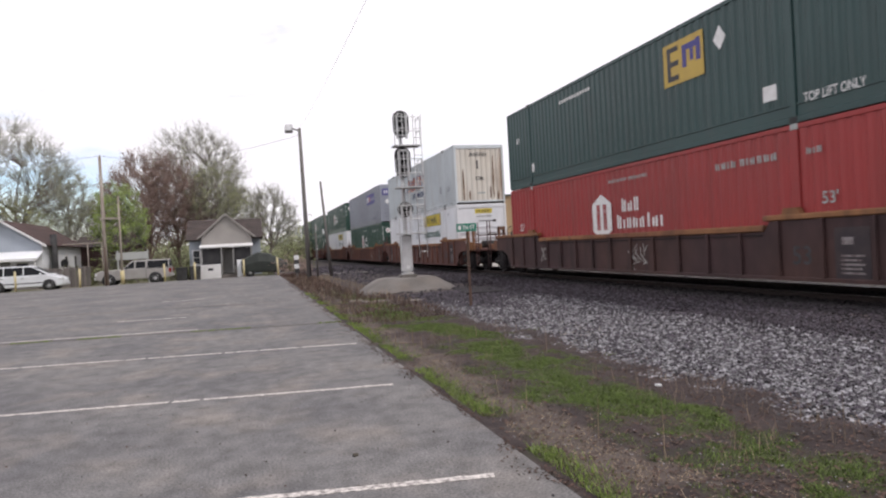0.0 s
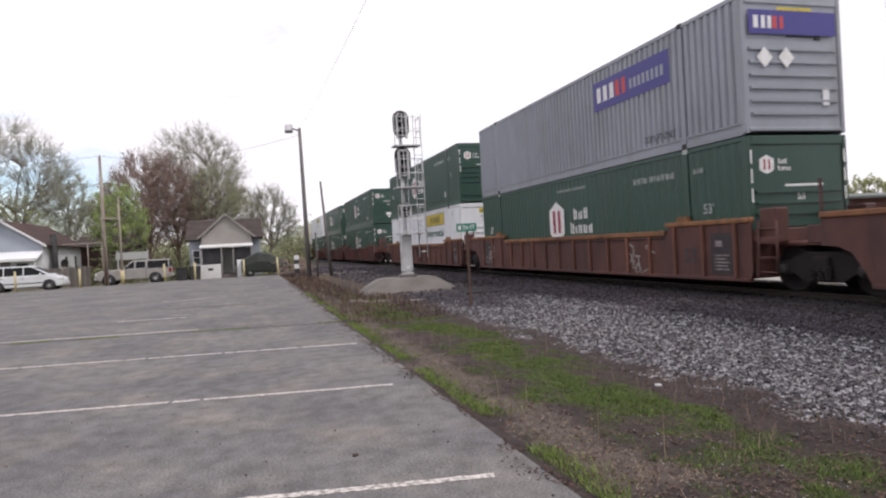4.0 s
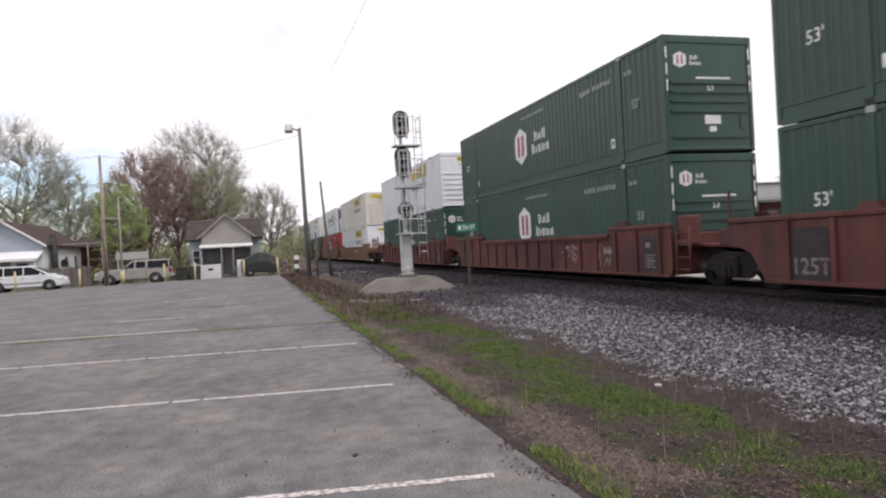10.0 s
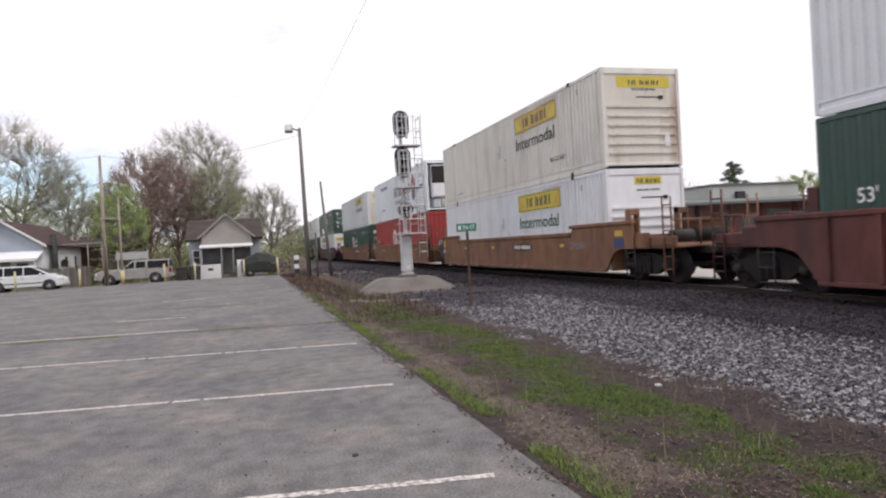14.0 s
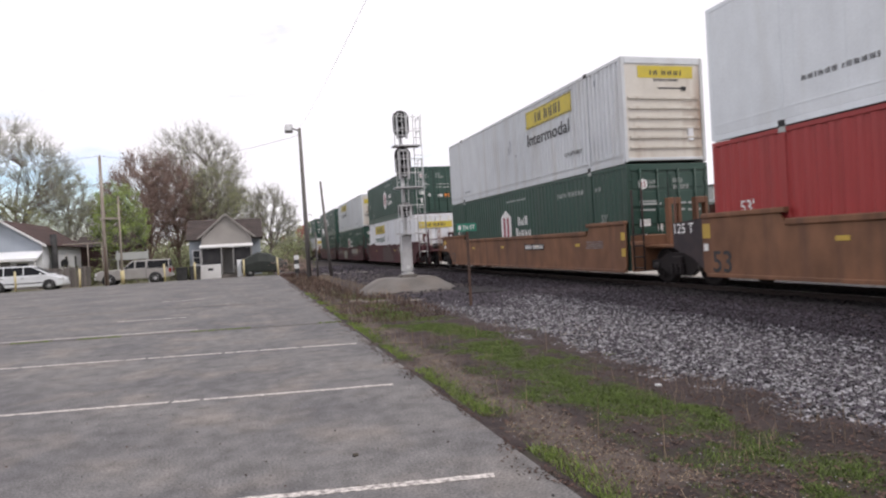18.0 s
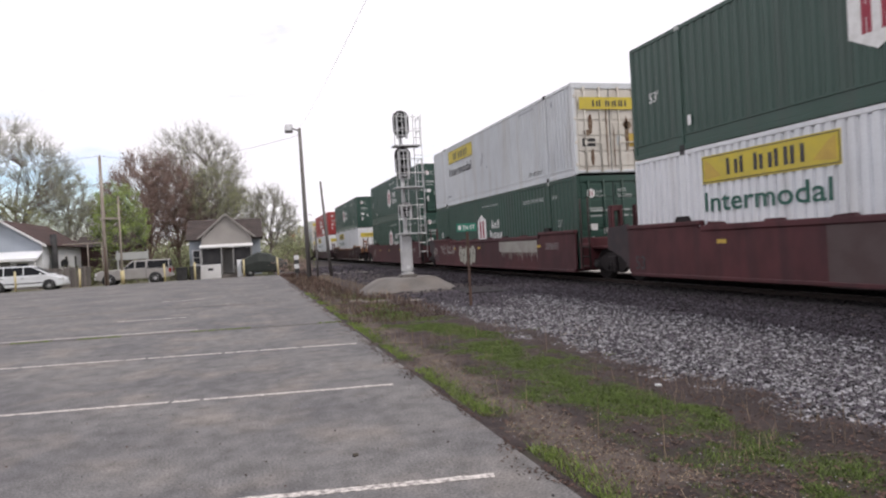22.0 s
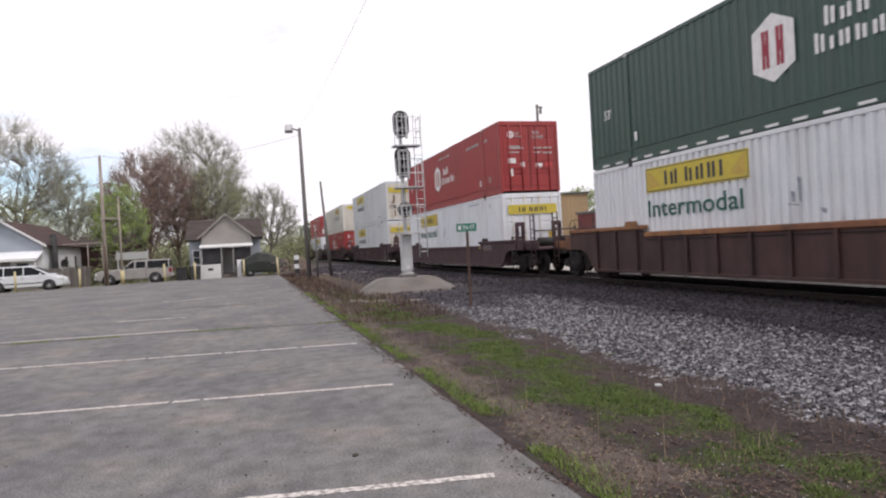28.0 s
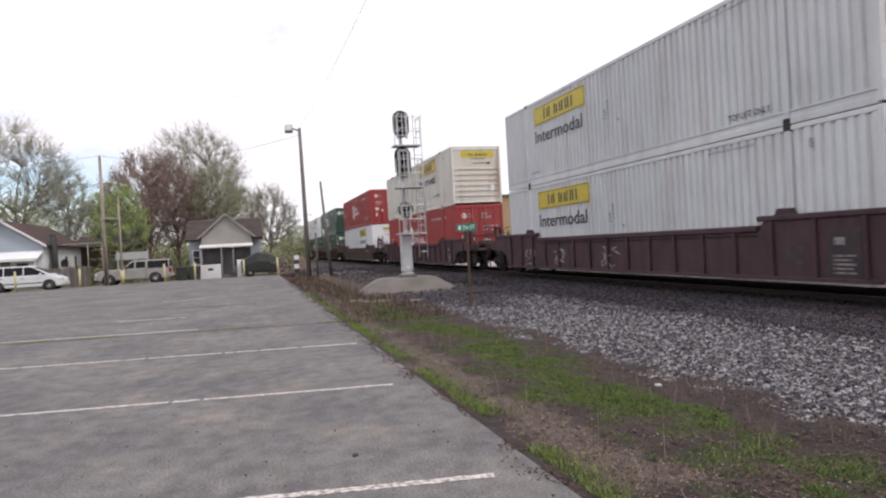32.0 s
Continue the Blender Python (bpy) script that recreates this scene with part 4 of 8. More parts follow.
pick = vehicle("pickup_truck", "champagne pickup truck with dark-windowed bed cover", "truck",
               [(2.48, 0.45), (2.52, 1.08), (-0.62, 1.12), (-2.10, 1.06), (-2.38, 0.95), (-2.42, 0.45), (-2.2, 0.36), (2.3, 0.36)],
               (-0.72, 2.46, 0.0, 2.40, 1.08, 1.70), 0.90, 0.72, "car_champagne", (-1.55, 1.50),
               [[(-0.50, 1.15), (0.12, 1.15), (0.12, 1.60), (0.0, 1.60)], [(0.22, 1.15), (0.85, 1.15), (0.85, 1.60), (0.22, 1.60)], [(1.00, 1.13), (2.40, 1.13), (2.36, 1.62), (1.00, 1.62)]],
               pose(-7.95, 52.6, -0.20, 0, 0, -1), [(-2.44, -2.28, 0.72, 0.92, "lamp_clear", "headlight"), (2.40, 2.535, 0.75, 1.05, "lamp_red", "tail_light")], 0.37)
part("bumper", Shape().box(-2.50, -2.36, -0.85, 0.85, 0.42, 0.62, 0.03), M["galv"], pick)
part("bumper", Shape().box(2.46, 2.60, -0.85, 0.85, 0.45, 0.62, 0.03), M["galv"], pick)
part("grille", Shape().box(-2.435, -2.40, -0.5, 0.5, 0.68, 0.92), M["gasket"], pick)
part("cap_seam", Shape().box(0.96, 2.48, -0.905, -0.895, 1.08, 1.11), M["gasket"], pick)
part("door_seam", Shape().box(0.90, 0.915, -0.906, -0.896, 0.5, 1.5), M["gasket"], pick)
part("wing_mirror", Shape().box(-0.42, -0.28, -1.06, -0.90, 1.12, 1.30, 0.03), M["gasket"], pick)


def clapboards(parent, x0, x1, y, z0, z1, mat, pitch=0.16, face=-1, gable=None):
    """Board siding on a wall that faces -y: one board a course, the lower edge proud; a gable narrows the upper courses."""
    n = int((z1 - z0) / pitch)
    for i in range(n):
        za, zb = z0 + i * pitch, z0 + (i + 1) * pitch
        a, b = x0, x1
        if gable:
            zx, half0, cx = gable
            if za > zx:
                k = max(0.0, 1 - (zb - zx) / (z1 - zx))
                a, b = cx - half0 * k, cx + half0 * k
                if b - a < 0.1:
                    continue
        part("board", Shape().add([(a, y - 0.022, za), (b, y - 0.022, za), (b, y - 0.004, zb), (a, y - 0.004, zb), (a, y + 0.01, za), (b, y + 0.01, za), (b, y + 0.01, zb), (a, y + 0.01, zb)],
                         [(0, 1, 2, 3), (7, 6, 5, 4), (0, 4, 5, 1), (3, 2, 6, 7), (0, 3, 7, 4), (1, 5, 6, 2)]), M[mat], parent)


def window(parent, x0, x1, y, z0, z1, cross=True, frame_mat="trim"):
    w = part("window", Shape().box(x0, x1, y - 0.015, y + 0.02, z0, z1), M["pane"], parent)
    f = Shape().box(x0 - 0.09, x0, y - 0.05, y + 0.02, z0 - 0.09, z1 + 0.09).box(x1, x1 + 0.09, y - 0.05, y + 0.02, z0 - 0.09, z1 + 0.09)
    f.box(x0, x1, y - 0.05, y + 0.02, z1, z1 + 0.09).box(x0, x1, y - 0.05, y + 0.02, z0 - 0.09, z0)
    if cross:
        f.box(x0, x1, y - 0.03, y + 0.015, (z0 + z1) / 2 - 0.025, (z0 + z1) / 2 + 0.025)
    part("window_frame", f, M[frame_mat], w)
    part("window_sill", Shape().box(x0 - 0.12, x1 + 0.12, y - 0.10, y + 0.0, z0 - 0.13, z0 - 0.09), M[frame_mat], w)


def slope(parent, name, a, b, c, d, mat, thick=0.10):
    """A roof slope through four corners, with thickness."""
    n = (Vector(b) - Vector(a)).cross(Vector(d) - Vector(a)).normalized()
    if n.z < 0:
        n = -n
    top = [Vector(p) for p in (a, b, c, d)]
    low = [p - n * thick for p in top]
    return part(name, Shape().add(top + low, [(0, 1, 2, 3), (7, 6, 5, 4), (0, 4, 5, 1), (1, 5, 6, 2), (2, 6, 7, 3), (3, 7, 4, 0)]), M[mat], parent)


def shingle_rows(parent, a, b, c, d, mat, rows):
    """Courses of shingles on a slope: a, b along the eave, d, c along the ridge."""
    a, b, c, d = (Vector(p) for p in (a, b, c, d))
    n = (b - a).cross(d - a).normalized()
    if n.z < 0:
        n = -n
    for i in range(rows):
        p, q = a.lerp(d, i / rows), b.lerp(c, i / rows)
        r, s = b.lerp(c, (i + 1.05) / rows), a.lerp(d, (i + 1.05) / rows)
        v = [p + n * 0.035, q + n * 0.035, r + n * 0.012, s + n * 0.012, p + n * 0.004, q + n * 0.004]
        part("shingle_course", Shape().add(v, [(0, 1, 2, 3), (4, 5, 1, 0), (4, 0, 3), (5, 2, 1)]), M[mat], parent)


# Grey gabled house with a porch
h = thing("gabled_house", "warm grey clapboard house with dark roof and porch", "house")
hy, hb = 58.0, -0.35
part("wall", Shape().box(-4.75, 1.02, hy + 1.9, hy + 8.5, hb, 2.98), M["siding_blue"], h, "pale blue-grey side wing")
part("wall", Shape().add(
    [(-3.65, hy, 2.3), (0.30, hy, 2.3), (0.30, hy, 3.15), (-1.68, hy, 4.80), (-3.65, hy, 3.15), (-3.65, hy + 3, 2.3), (0.30, hy + 3, 2.3), (0.30, hy + 3, 3.15), (-1.68, hy + 3, 4.80), (-3.65, hy + 3, 3.15)],
    [(0, 1, 2, 3, 4), (9, 8, 7, 6, 5), (0, 5, 6, 1), (1, 6, 7, 2), (4, 3, 8, 9), (0, 4, 9, 5), (2, 7, 8, 3)]), M["siding"], h, "warm grey gable wall")
clapboards(h, -3.62, 0.27, hy, 2.45, 4.72, "siding", 0.15, gable=(3.15, 1.95, -1.68))
part("wall", Shape().box(-3.65, 0.30, hy + 1.7, hy + 1.9, hb, 2.45), M["siding"], h)
r1 = slope(h, "roof", (-3.95, hy - 0.25, 2.98), (-3.95, hy + 4.5, 2.98), (-1.68, hy + 4.5, 4.92), (-1.68, hy - 0.25, 4.92), "shingle")
r2 = slope(h, "roof", (0.60, hy - 0.25, 2.98), (0.60, hy + 4.5, 2.98), (-1.68, hy + 4.5, 4.92), (-1.68, hy - 0.25, 4.92), "shingle")
for s in (-1, 1):
    e = (-3.95, 0.60)[s > 0]
    part("barge_board", Shape().add([(e, hy - 0.27, 2.86), (e, hy - 0.27, 3.02), (-1.68, hy - 0.27, 4.95), (-1.68, hy - 0.27, 4.79), (e, hy - 0.22, 2.86), (e, hy - 0.22, 3.02), (-1.68, hy - 0.22, 4.95), (-1.68, hy - 0.22, 4.79)],
                                    [(0, 1, 2, 3), (7, 6, 5, 4), (0, 4, 5, 1), (1, 5, 6, 2), (2, 6, 7, 3), (3, 7, 4, 0)]), M["siding"], h)
main = slope(h, "roof", (-5.0, hy + 1.6, 2.92), (1.28, hy + 1.6, 2.92), (1.28, hy + 5.0, 4.72), (-5.0, hy + 5.0, 4.72), "shingle")
shingle_rows(main, (-5.0, hy + 1.6, 2.92), (1.28, hy + 1.6, 2.92), (1.28, hy + 5.0, 4.72), (-5.0, hy + 5.0, 4.72), "shingle", 14)
slope(h, "roof", (-5.0, hy + 8.6, 2.92), (1.28, hy + 8.6, 2.92), (1.28, hy + 5.0, 4.72), (-5.0, hy + 5.0, 4.72), "shingle")
for x in (-4.75, 1.02):
    part("gable_wall", Shape().add([(x, hy + 1.9, 2.9), (x, hy + 8.5, 2.9), (x, hy + 5.0, 4.6), (x + 0.06, hy + 1.9, 2.9), (x + 0.06, hy + 8.5, 2.9), (x + 0.06, hy + 5.0, 4.6)], [(0, 2, 1), (3, 4, 5), (0, 3, 5, 2), (2, 5, 4, 1), (1, 4, 3, 0)]), M["siding_blue"], h)
pr = slope(h, "porch_roof", (-3.75, hy - 1.5, 2.26), (0.36, hy - 1.5, 2.26), (0.36, hy + 0.05, 2.46), (-3.75, hy + 0.05, 2.46), "trim", 0.08)
part("porch_fascia", Shape().box(-3.75, 0.36, hy - 1.54, hy - 1.49, 2.16, 2.27), M["trim"], h)
part("porch_floor", Shape().box(-3.7, 0.35, hy - 1.45, hy + 1.7, hb, hb + 0.35), M["concrete"], h)
for x in (-3.6, -2.1, -1.2, 0.22):
    part("porch_post", Shape().box(x - 0.06, x + 0.06, hy - 1.42, hy - 1.30, hb + 0.35, 2.22, 0.01), M["door_grey"], h)
part("porch_rail", Shape().box(-3.6, -2.1, hy - 1.40, hy - 1.32, 0.55, 0.63), M["fence"], h)
for i in range(8):
    part("baluster", Shape().box(-3.5 + i * 0.19, -3.46 + i * 0.19, hy - 1.38, hy - 1.34, hb + 0.35, 0.55), M["fence"], h)
dr = part("front_door", Shape().box(-2.02, -1.15, hy + 1.62, hy + 1.70, hb + 0.35, 2.0, 0.01), M["door_grey"], h)
part("door_knob", Shape().lathe([(hy + 1.56, 0.03), (hy + 1.62, 0.03)], (-1.25, 0, 0.95), 1, 8), M["galv"], dr)
window(h, -3.35, -2.35, hy + 1.68, 0.7, 1.9)
window(h, -0.85, 0.05, hy + 1.68, 0.7, 1.9)
window(h, -4.45, -3.95, hy + 1.88, 0.9, 2.0)
# dark panels added across the porch openings in place of its deep shade
for xa_, xb_ in ((-3.55, -2.12), (-1.10, 0.18)):
    part("porch_screen", Shape().box(xa_, xb_, hy - 1.30, hy - 1.27, 0.62, 2.17), M["dark_void"], h, "added dark panel standing in for the porch shade")
for i in range(15):
    part("board", Shape().box(-4.76, -3.66, hy + 1.865, hy + 1.905, hb + 0.1 + i * 0.2, hb + 0.118 + i * 0.2), M["siding_blue"], h)

ap = thing("white_appliance", "white chest appliance standing on the porch front", "appliance", m=pose(-2.95, hy - 2.0, hb))
part("cabinet", Shape().box(-0.78, 0.78, -0.32, 0.32, 0.06, 1.12, 0.03), M["trim"], ap)
part("lid", Shape().box(-0.79, 0.79, -0.33, 0.33, 1.12, 1.19, 0.02), M["trim"], ap)
part("label_plate", Shape().box(-0.18, 0.22, -0.326, -0.318, 0.72, 0.90), M["signal_black"], ap)
part("foot", Shape().box(-0.7, 0.7, -0.25, 0.25, 0.0, 0.06), M["gasket"], ap)
ap = thing("white_cabinet", "small white cabinet on the porch front", "cabinet", m=pose(-0.62, hy - 2.0, hb))
part("cabinet_body", Shape().box(-0.32, 0.32, -0.28, 0.28, 0.05, 1.45, 0.02), M["trim"], ap)
part("door_panel", Shape().box(-0.28, 0.28, -0.30, -0.278, 0.15, 1.38, 0.01), M["siding_white"], ap)
part("foot", Shape().box(-0.28, 0.28, -0.22, 0.22, 0.0, 0.05), M["gasket"], ap)

cv = thing("covered_car", "car under a dark green peaked cover", "car", m=pose(1.15, 55.2, -0.28))
sec = []
for x, hw, zt in ((-1.75, 0.80, 1.28), (-1.3, 0.92, 1.55), (-0.45, 0.96, 1.92), (0.35, 0.95, 1.80), (1.1, 0.90, 1.38), (1.75, 0.80, 1.15)):
    sec.append([(x, -hw, 0.42), (x, -hw * 0.98, zt * 0.62), (x, -hw * 0.66, zt * 0.95), (x, 0, zt), (x, hw * 0.66, zt * 0.95), (x, hw * 0.98, zt * 0.62), (x, hw, 0.42)])
s = Shape()
s.add([p for q in sec for p in q], [(j * 7 + i, (j + 1) * 7 + i, (j + 1) * 7 + i + 1, j * 7 + i + 1) for j in range(5) for i in range(6)] + [tuple(range(7)), tuple(reversed(range(35, 42)))])
part("cover", s, M["tarp"], cv)
part("bodywork", Shape().box(-1.72, 1.72, -0.78, 0.78, 0.30, 0.62, 0.04), M["signal_black"], cv)
for x in (-1.1, 1.1):
    for y in (-0.72, 0.72):
        wheel(cv, x, y, 0.32, 0.32, 0.2)
part("plate", Shape().box(-0.5, 0.3, -0.86, -0.79, 0.44, 0.62), M["galv"], cv)

bn = thing("rubbish_bin", "black plastic rubbish bin with lid", "bin", "bins beside the house", m=pose(-4.9, 54.2, -0.25))
part("bin_body", Shape().prism([(0.0, -0.34), (0.0, 0.34), (0.95, 0.40), (0.95, -0.40)], 1, -0.36, 0.36), M["signal_black"], bn)
part("lid", Shape().box(-0.42, 0.42, -0.40, 0.40, 0.95, 1.03, 0.02), M["signal_black"], bn)
part("handle", Shape().tube((-0.3, 0.42, 0.92), (0.3, 0.42, 0.92), 0.02, n=6), M["signal_black"], bn)
copy_thing(bn, pose(-4.0, 54.5, -0.25, 0, 0, 8))

# White house
w = thing("white_house", "white clapboard house with maroon-brown roof and porch", "house")
wy, wb = 60.0, -0.35
part("wall", Shape().box(-21.3, -15.7, wy, wy + 12.6, wb, 3.25), M["siding_white"], w)
part("gable_wall", Shape().add([(-21.3, wy, 3.2), (-15.7, wy, 3.2), (-18.5, wy, 5.05), (-21.3, wy + 12.6, 3.2), (-15.7, wy + 12.6, 3.2), (-18.5, wy + 12.6, 5.05)], [(0, 1, 2), (5, 4, 3), (0, 3, 4, 1), (1, 4, 5, 2), (2, 5, 3, 0)]), M["siding_blue"], w, "pale blue-grey gable")
clapboards(w, -21.25, -15.75, wy, 2.4, 4.95, "siding_blue", 0.17, gable=(3.2, 2.8, -18.5))
rr = slope(w, "roof", (-15.3, wy - 0.4, 3.08), (-15.3, wy + 13, 3.08), (-18.5, wy + 13, 5.22), (-18.5, wy - 0.4, 5.22), "shingle_red")
shingle_rows(rr, (-15.3, wy - 0.4, 3.08), (-15.3, wy + 13, 3.08), (-18.5, wy + 13, 5.22), (-18.5, wy - 0.4, 5.22), "shingle_red", 14)
slope(w, "roof", (-21.7, wy - 0.4, 3.08), (-21.7, wy + 13, 3.08), (-18.5, wy + 13, 5.22), (-18.5, wy - 0.4, 5.22), "shingle_red")
part("barge_board", Shape().add([(-15.3, wy - 0.43, 2.95), (-15.3, wy - 0.43, 3.12), (-18.5, wy - 0.43, 5.27), (-18.5, wy - 0.43, 5.10), (-15.3, wy - 0.38, 2.95), (-15.3, wy - 0.38, 3.12), (-18.5, wy - 0.38, 5.27), (-18.5, wy - 0.38, 5.10)],
                                [(0, 1, 2, 3), (7, 6, 5, 4), (0, 4, 5, 1), (1, 5, 6, 2), (2, 6, 7, 3), (3, 7, 4, 0)]), M["trim"], w)
slope(w, "porch_roof", (-21.5, wy - 2.0, 2.10), (-15.6, wy - 2.0, 2.10), (-15.6, wy + 0.05, 2.72), (-21.5, wy + 0.05, 2.72), "siding_white", 0.10)
part("porch_fascia", Shape().box(-21.5, -15.6, wy - 2.05, wy - 2.0, 1.92, 2.12), M["trim"], w)
part("porch_floor", Shape().box(-21.4, -15.7, wy - 1.95, wy, wb, wb + 0.3), M["concrete"], w)
for x in (-21.3, -18.2, -15.8):
    part("porch_post", Shape().box(x - 0.07, x + 0.07, wy - 1.92, wy - 1.78, wb + 0.3, 1.95, 0.01), M["trim"], w)
window(w, -17.55, -16.75, wy - 0.01, 0.6, 1.75)
part("front_door", Shape().box(-18.85, -18.0, wy - 0.05, wy - 0.005, wb + 0.3, 1.9, 0.01), M["door_grey"], w)
window(w, -20.6, -19.6, wy - 0.01, 0.6, 1.75)
for y in (wy + 2.2, wy + 6.5, wy + 9.8):
    sw = part("window", Shape().box(-15.71, -15.68, y, y + 0.9, 0.9, 2.2), M["pane"], w)
    part("window_frame", Shape().box(-15.70, -15.64, y - 0.1, y, 0.8, 2.3).box(-15.70, -15.64, y + 0.9, y + 1.0, 0.8, 2.3).box(-15.70, -15.64, y, y + 0.9, 2.2, 2.3).box(-15.70, -15.64, y, y + 0.9, 0.8, 0.9), M["trim"], sw)
for i in range(16):
    part("board", Shape().box(-15.702, -15.685, wy + 0.05, wy + 12.5, wb + 0.3 + i * 0.2, wb + 0.32 + i * 0.2), M["siding_white"], w)
part("chimney_flue", Shape().tube((-15.25, wy + 1.5, wb), (-15.25, wy + 1.5, 4.0), 0.26, n=12), M["signal_black"], w, "black outdoor flue")
dish = thing("satellite_dish", "dark satellite dish on the white house's wall", "dish", m=pose(-15.2, wy + 4.6, 1.3, 0, 0, -20))
part("reflector_bowl", Shape().lathe([(-0.02, 0.02), (-0.05, 0.2), (-0.12, 0.36), (-0.10, 0.36), (-0.03, 0.2)], (0, 0, 0.3), 1, 16), M["signal_black"], dish)
part("arm", Shape().tube((-0.45, 0, 0), (0, 0, 0.3), 0.03, n=6), M["signal_black"], dish)

# Board fence between the yards
fn = thing("board_fence", "weathered dark wooden board fence behind the parked cars", "fence")
bm = Shape().box(-0.075, 0.075, -0.012, 0.012, 0, 1.55, 0.006).mesh("board", M["fence"])
for i in range(22):
    part("board", bm, M["fence"], fn, m=pose(-15.2 + i * 0.162, 57.0, -0.30 + random.uniform(-0.03, 0.03), 0, random.uniform(-1, 1), 0))
for i in range(2):
    part("post", Shape().box(-15.3 + i * 2.1, -15.2 + i * 2.1, 57.03, 57.13, -0.35, 1.35, 0.01), M["fence"], fn)
for z in (0.1, 1.0):
    part("fence_rail", Shape().box(-15.3, -11.7, 57.015, 57.06, z, z + 0.09), M["fence"], fn)

sh = thing("brown_shed", "dark red-brown shed with low roof behind the fence", "shed")
part("wall", Shape().box(-16.2, -10.2, 74.0, 79.0, -0.4, 3.2), M["shingle_red"], sh)
slope(sh, "roof", (-16.5, 73.6, 3.05), (-9.9, 73.6, 3.05), (-9.9, 76.5, 4.2), (-16.5, 76.5, 4.2), "shingle")
slope(sh, "roof", (-16.5, 79.4, 3.05), (-9.9, 79.4, 3.05), (-9.9, 76.5, 4.2), (-16.5, 76.5, 4.2), "shingle")
part("shed_door", Shape().box(-13.8, -12.6, 73.95, 74.0, -0.4, 1.9, 0.01), M["fence"], sh)

tf = thing("clothes_frame", "weathered timber frame with a long crossbar in the yard", "frame", m=pose(-12.35, 59.0, -0.35))
part("upright", Shape().tube((0.1, 0, 0), (0.1, 0, 3.35), 0.04, n=8), M["pole_wood"], tf)
part("crossbar", Shape().tube((-1.7, 0, 3.38), (1.15, 0, 3.42), 0.05, n=8), M["pole_wood"], tf)
part("upright", Shape().tube((1.1, 0.1, 0), (1.1, 0.1, 3.4), 0.03, n=8), M["pole_wood"], tf)

wbd = thing("notice_board", "long blank pale board on two posts", "board", m=pose(-8.6, 56.0, -0.30))
part("panel", Shape().box(-1.12, 1.12, -0.03, 0.03, 1.88, 2.45, 0.01), M["parapet"], wbd)
for x in (-1.0, 1.12):
    part("post", Shape().box(x - 0.05, x + 0.05, 0.03, 0.12, 0, 2.6, 0.01), M["parapet"], wbd)


# ---- across the track ----
bb = thing("brick_building", "low red brick building with metal awning and grey upper storey", "building")
part("wall", Shape().box(23.1, 40.0, 33.6, 44.0, -0.2, 3.05), M["brick"], bb)
course = Shape()
for i in range(34):
    z = -0.1 + i * 0.09
    course.box(23.09, 40.0, 33.588, 33.60, z, z + 0.012)
tagged(part("mortar_courses", course, M["parapet"], bb), kind="stuff")
slope(bb, "awning", (22.3, 32.1, 2.98), (40.4, 32.1, 2.98), (40.4, 33.65, 3.22), (22.3, 33.65, 3.22), "metal_roof", 0.08)
part("awning_edge", Shape().box(22.3, 40.4, 32.07, 32.12, 2.86, 3.0), M["metal_roof"], bb)
part("upper_storey", Shape().box(28.0, 34.6, 35.4, 43.0, 3.0, 4.15), M["parapet"], bb)
part("coping", Shape().box(27.9, 34.7, 35.3, 43.1, 4.15, 4.27, 0.02), M["metal_roof"], bb)
part("roof", Shape().box(23.0, 40.2, 33.5, 44.1, 3.05, 3.2), M["metal_roof"], bb)
part("roof_vent", Shape().box(29.6, 30.2, 35.1, 35.38, 3.25, 3.75, 0.02), M["dark_void"], bb)
for x in (23.0, 25.4, 27.8, 30.0, 32.4, 35.0):
    part("pilaster", Shape().box(x - 0.12, x + 0.12, 33.5, 33.6, -0.2, 3.0), M["dark_void"] if x == 25.4 else M["brick"], bb)
for x0, x1 in ((30.4, 32.0), (32.8, 34.6)):
    window(bb, x0, x1, 33.55, 1.0, 2.4, True, "metal_roof")
part("shop_door", Shape().box(28.4, 29.4, 33.54, 33.6, -0.1, 2.1, 0.01), M["metal_roof"], bb)

tb = thing("tan_building", "plain tan metal-clad building across the track", "building")
part("wall", Shape().box(22.5, 31.6, 58.0, 72.0, -0.2, 5.55), M["tan_wall"], tb)
for i in range(22):
    part("panel_rib", Shape().box(22.62 + i * 0.42, 22.66 + i * 0.42, 57.97, 58.0, -0.2, 5.5), M["tan_wall"], tb)
part("roof", Shape().box(22.3, 31.8, 57.8, 72.2, 5.55, 5.72, 0.02), M["metal_roof"], tb)

upr = thing("utility_pole", "tall dark utility pole across the track", "utility pole", m=pose(22.2, 48.0, -0.1))
part("pole_shaft", Shape().tube((0, 0, 0), (0, 0, 12.0), 0.17, 0.10, 10), M["pole_dark"], upr)
part("crossarm", Shape().box(-0.1, 0.45, -0.06, 0.06, 11.75, 11.86, 0.01), M["pole_dark"], upr)
part("transformer", Shape().tube((0.28, 0, 11.3), (0.28, 0, 11.72), 0.10, n=8), M["pole_dark"], upr)


def wire(name, a, b, sag, r, label, mat="wire"):
    s = Shape()
    a, b = Vector(a), Vector(b)
    prev = None
    for i in range(21):
        t = i / 20
        p = a.lerp(b, t) - Vector((0, 0, sag * 4 * t * (1 - t)))
        if prev is not None:
            s.tube(prev, p, r, n=4, caps=False)
        prev = p
    return tagged(part(name, s, M[mat]), label, "cable")


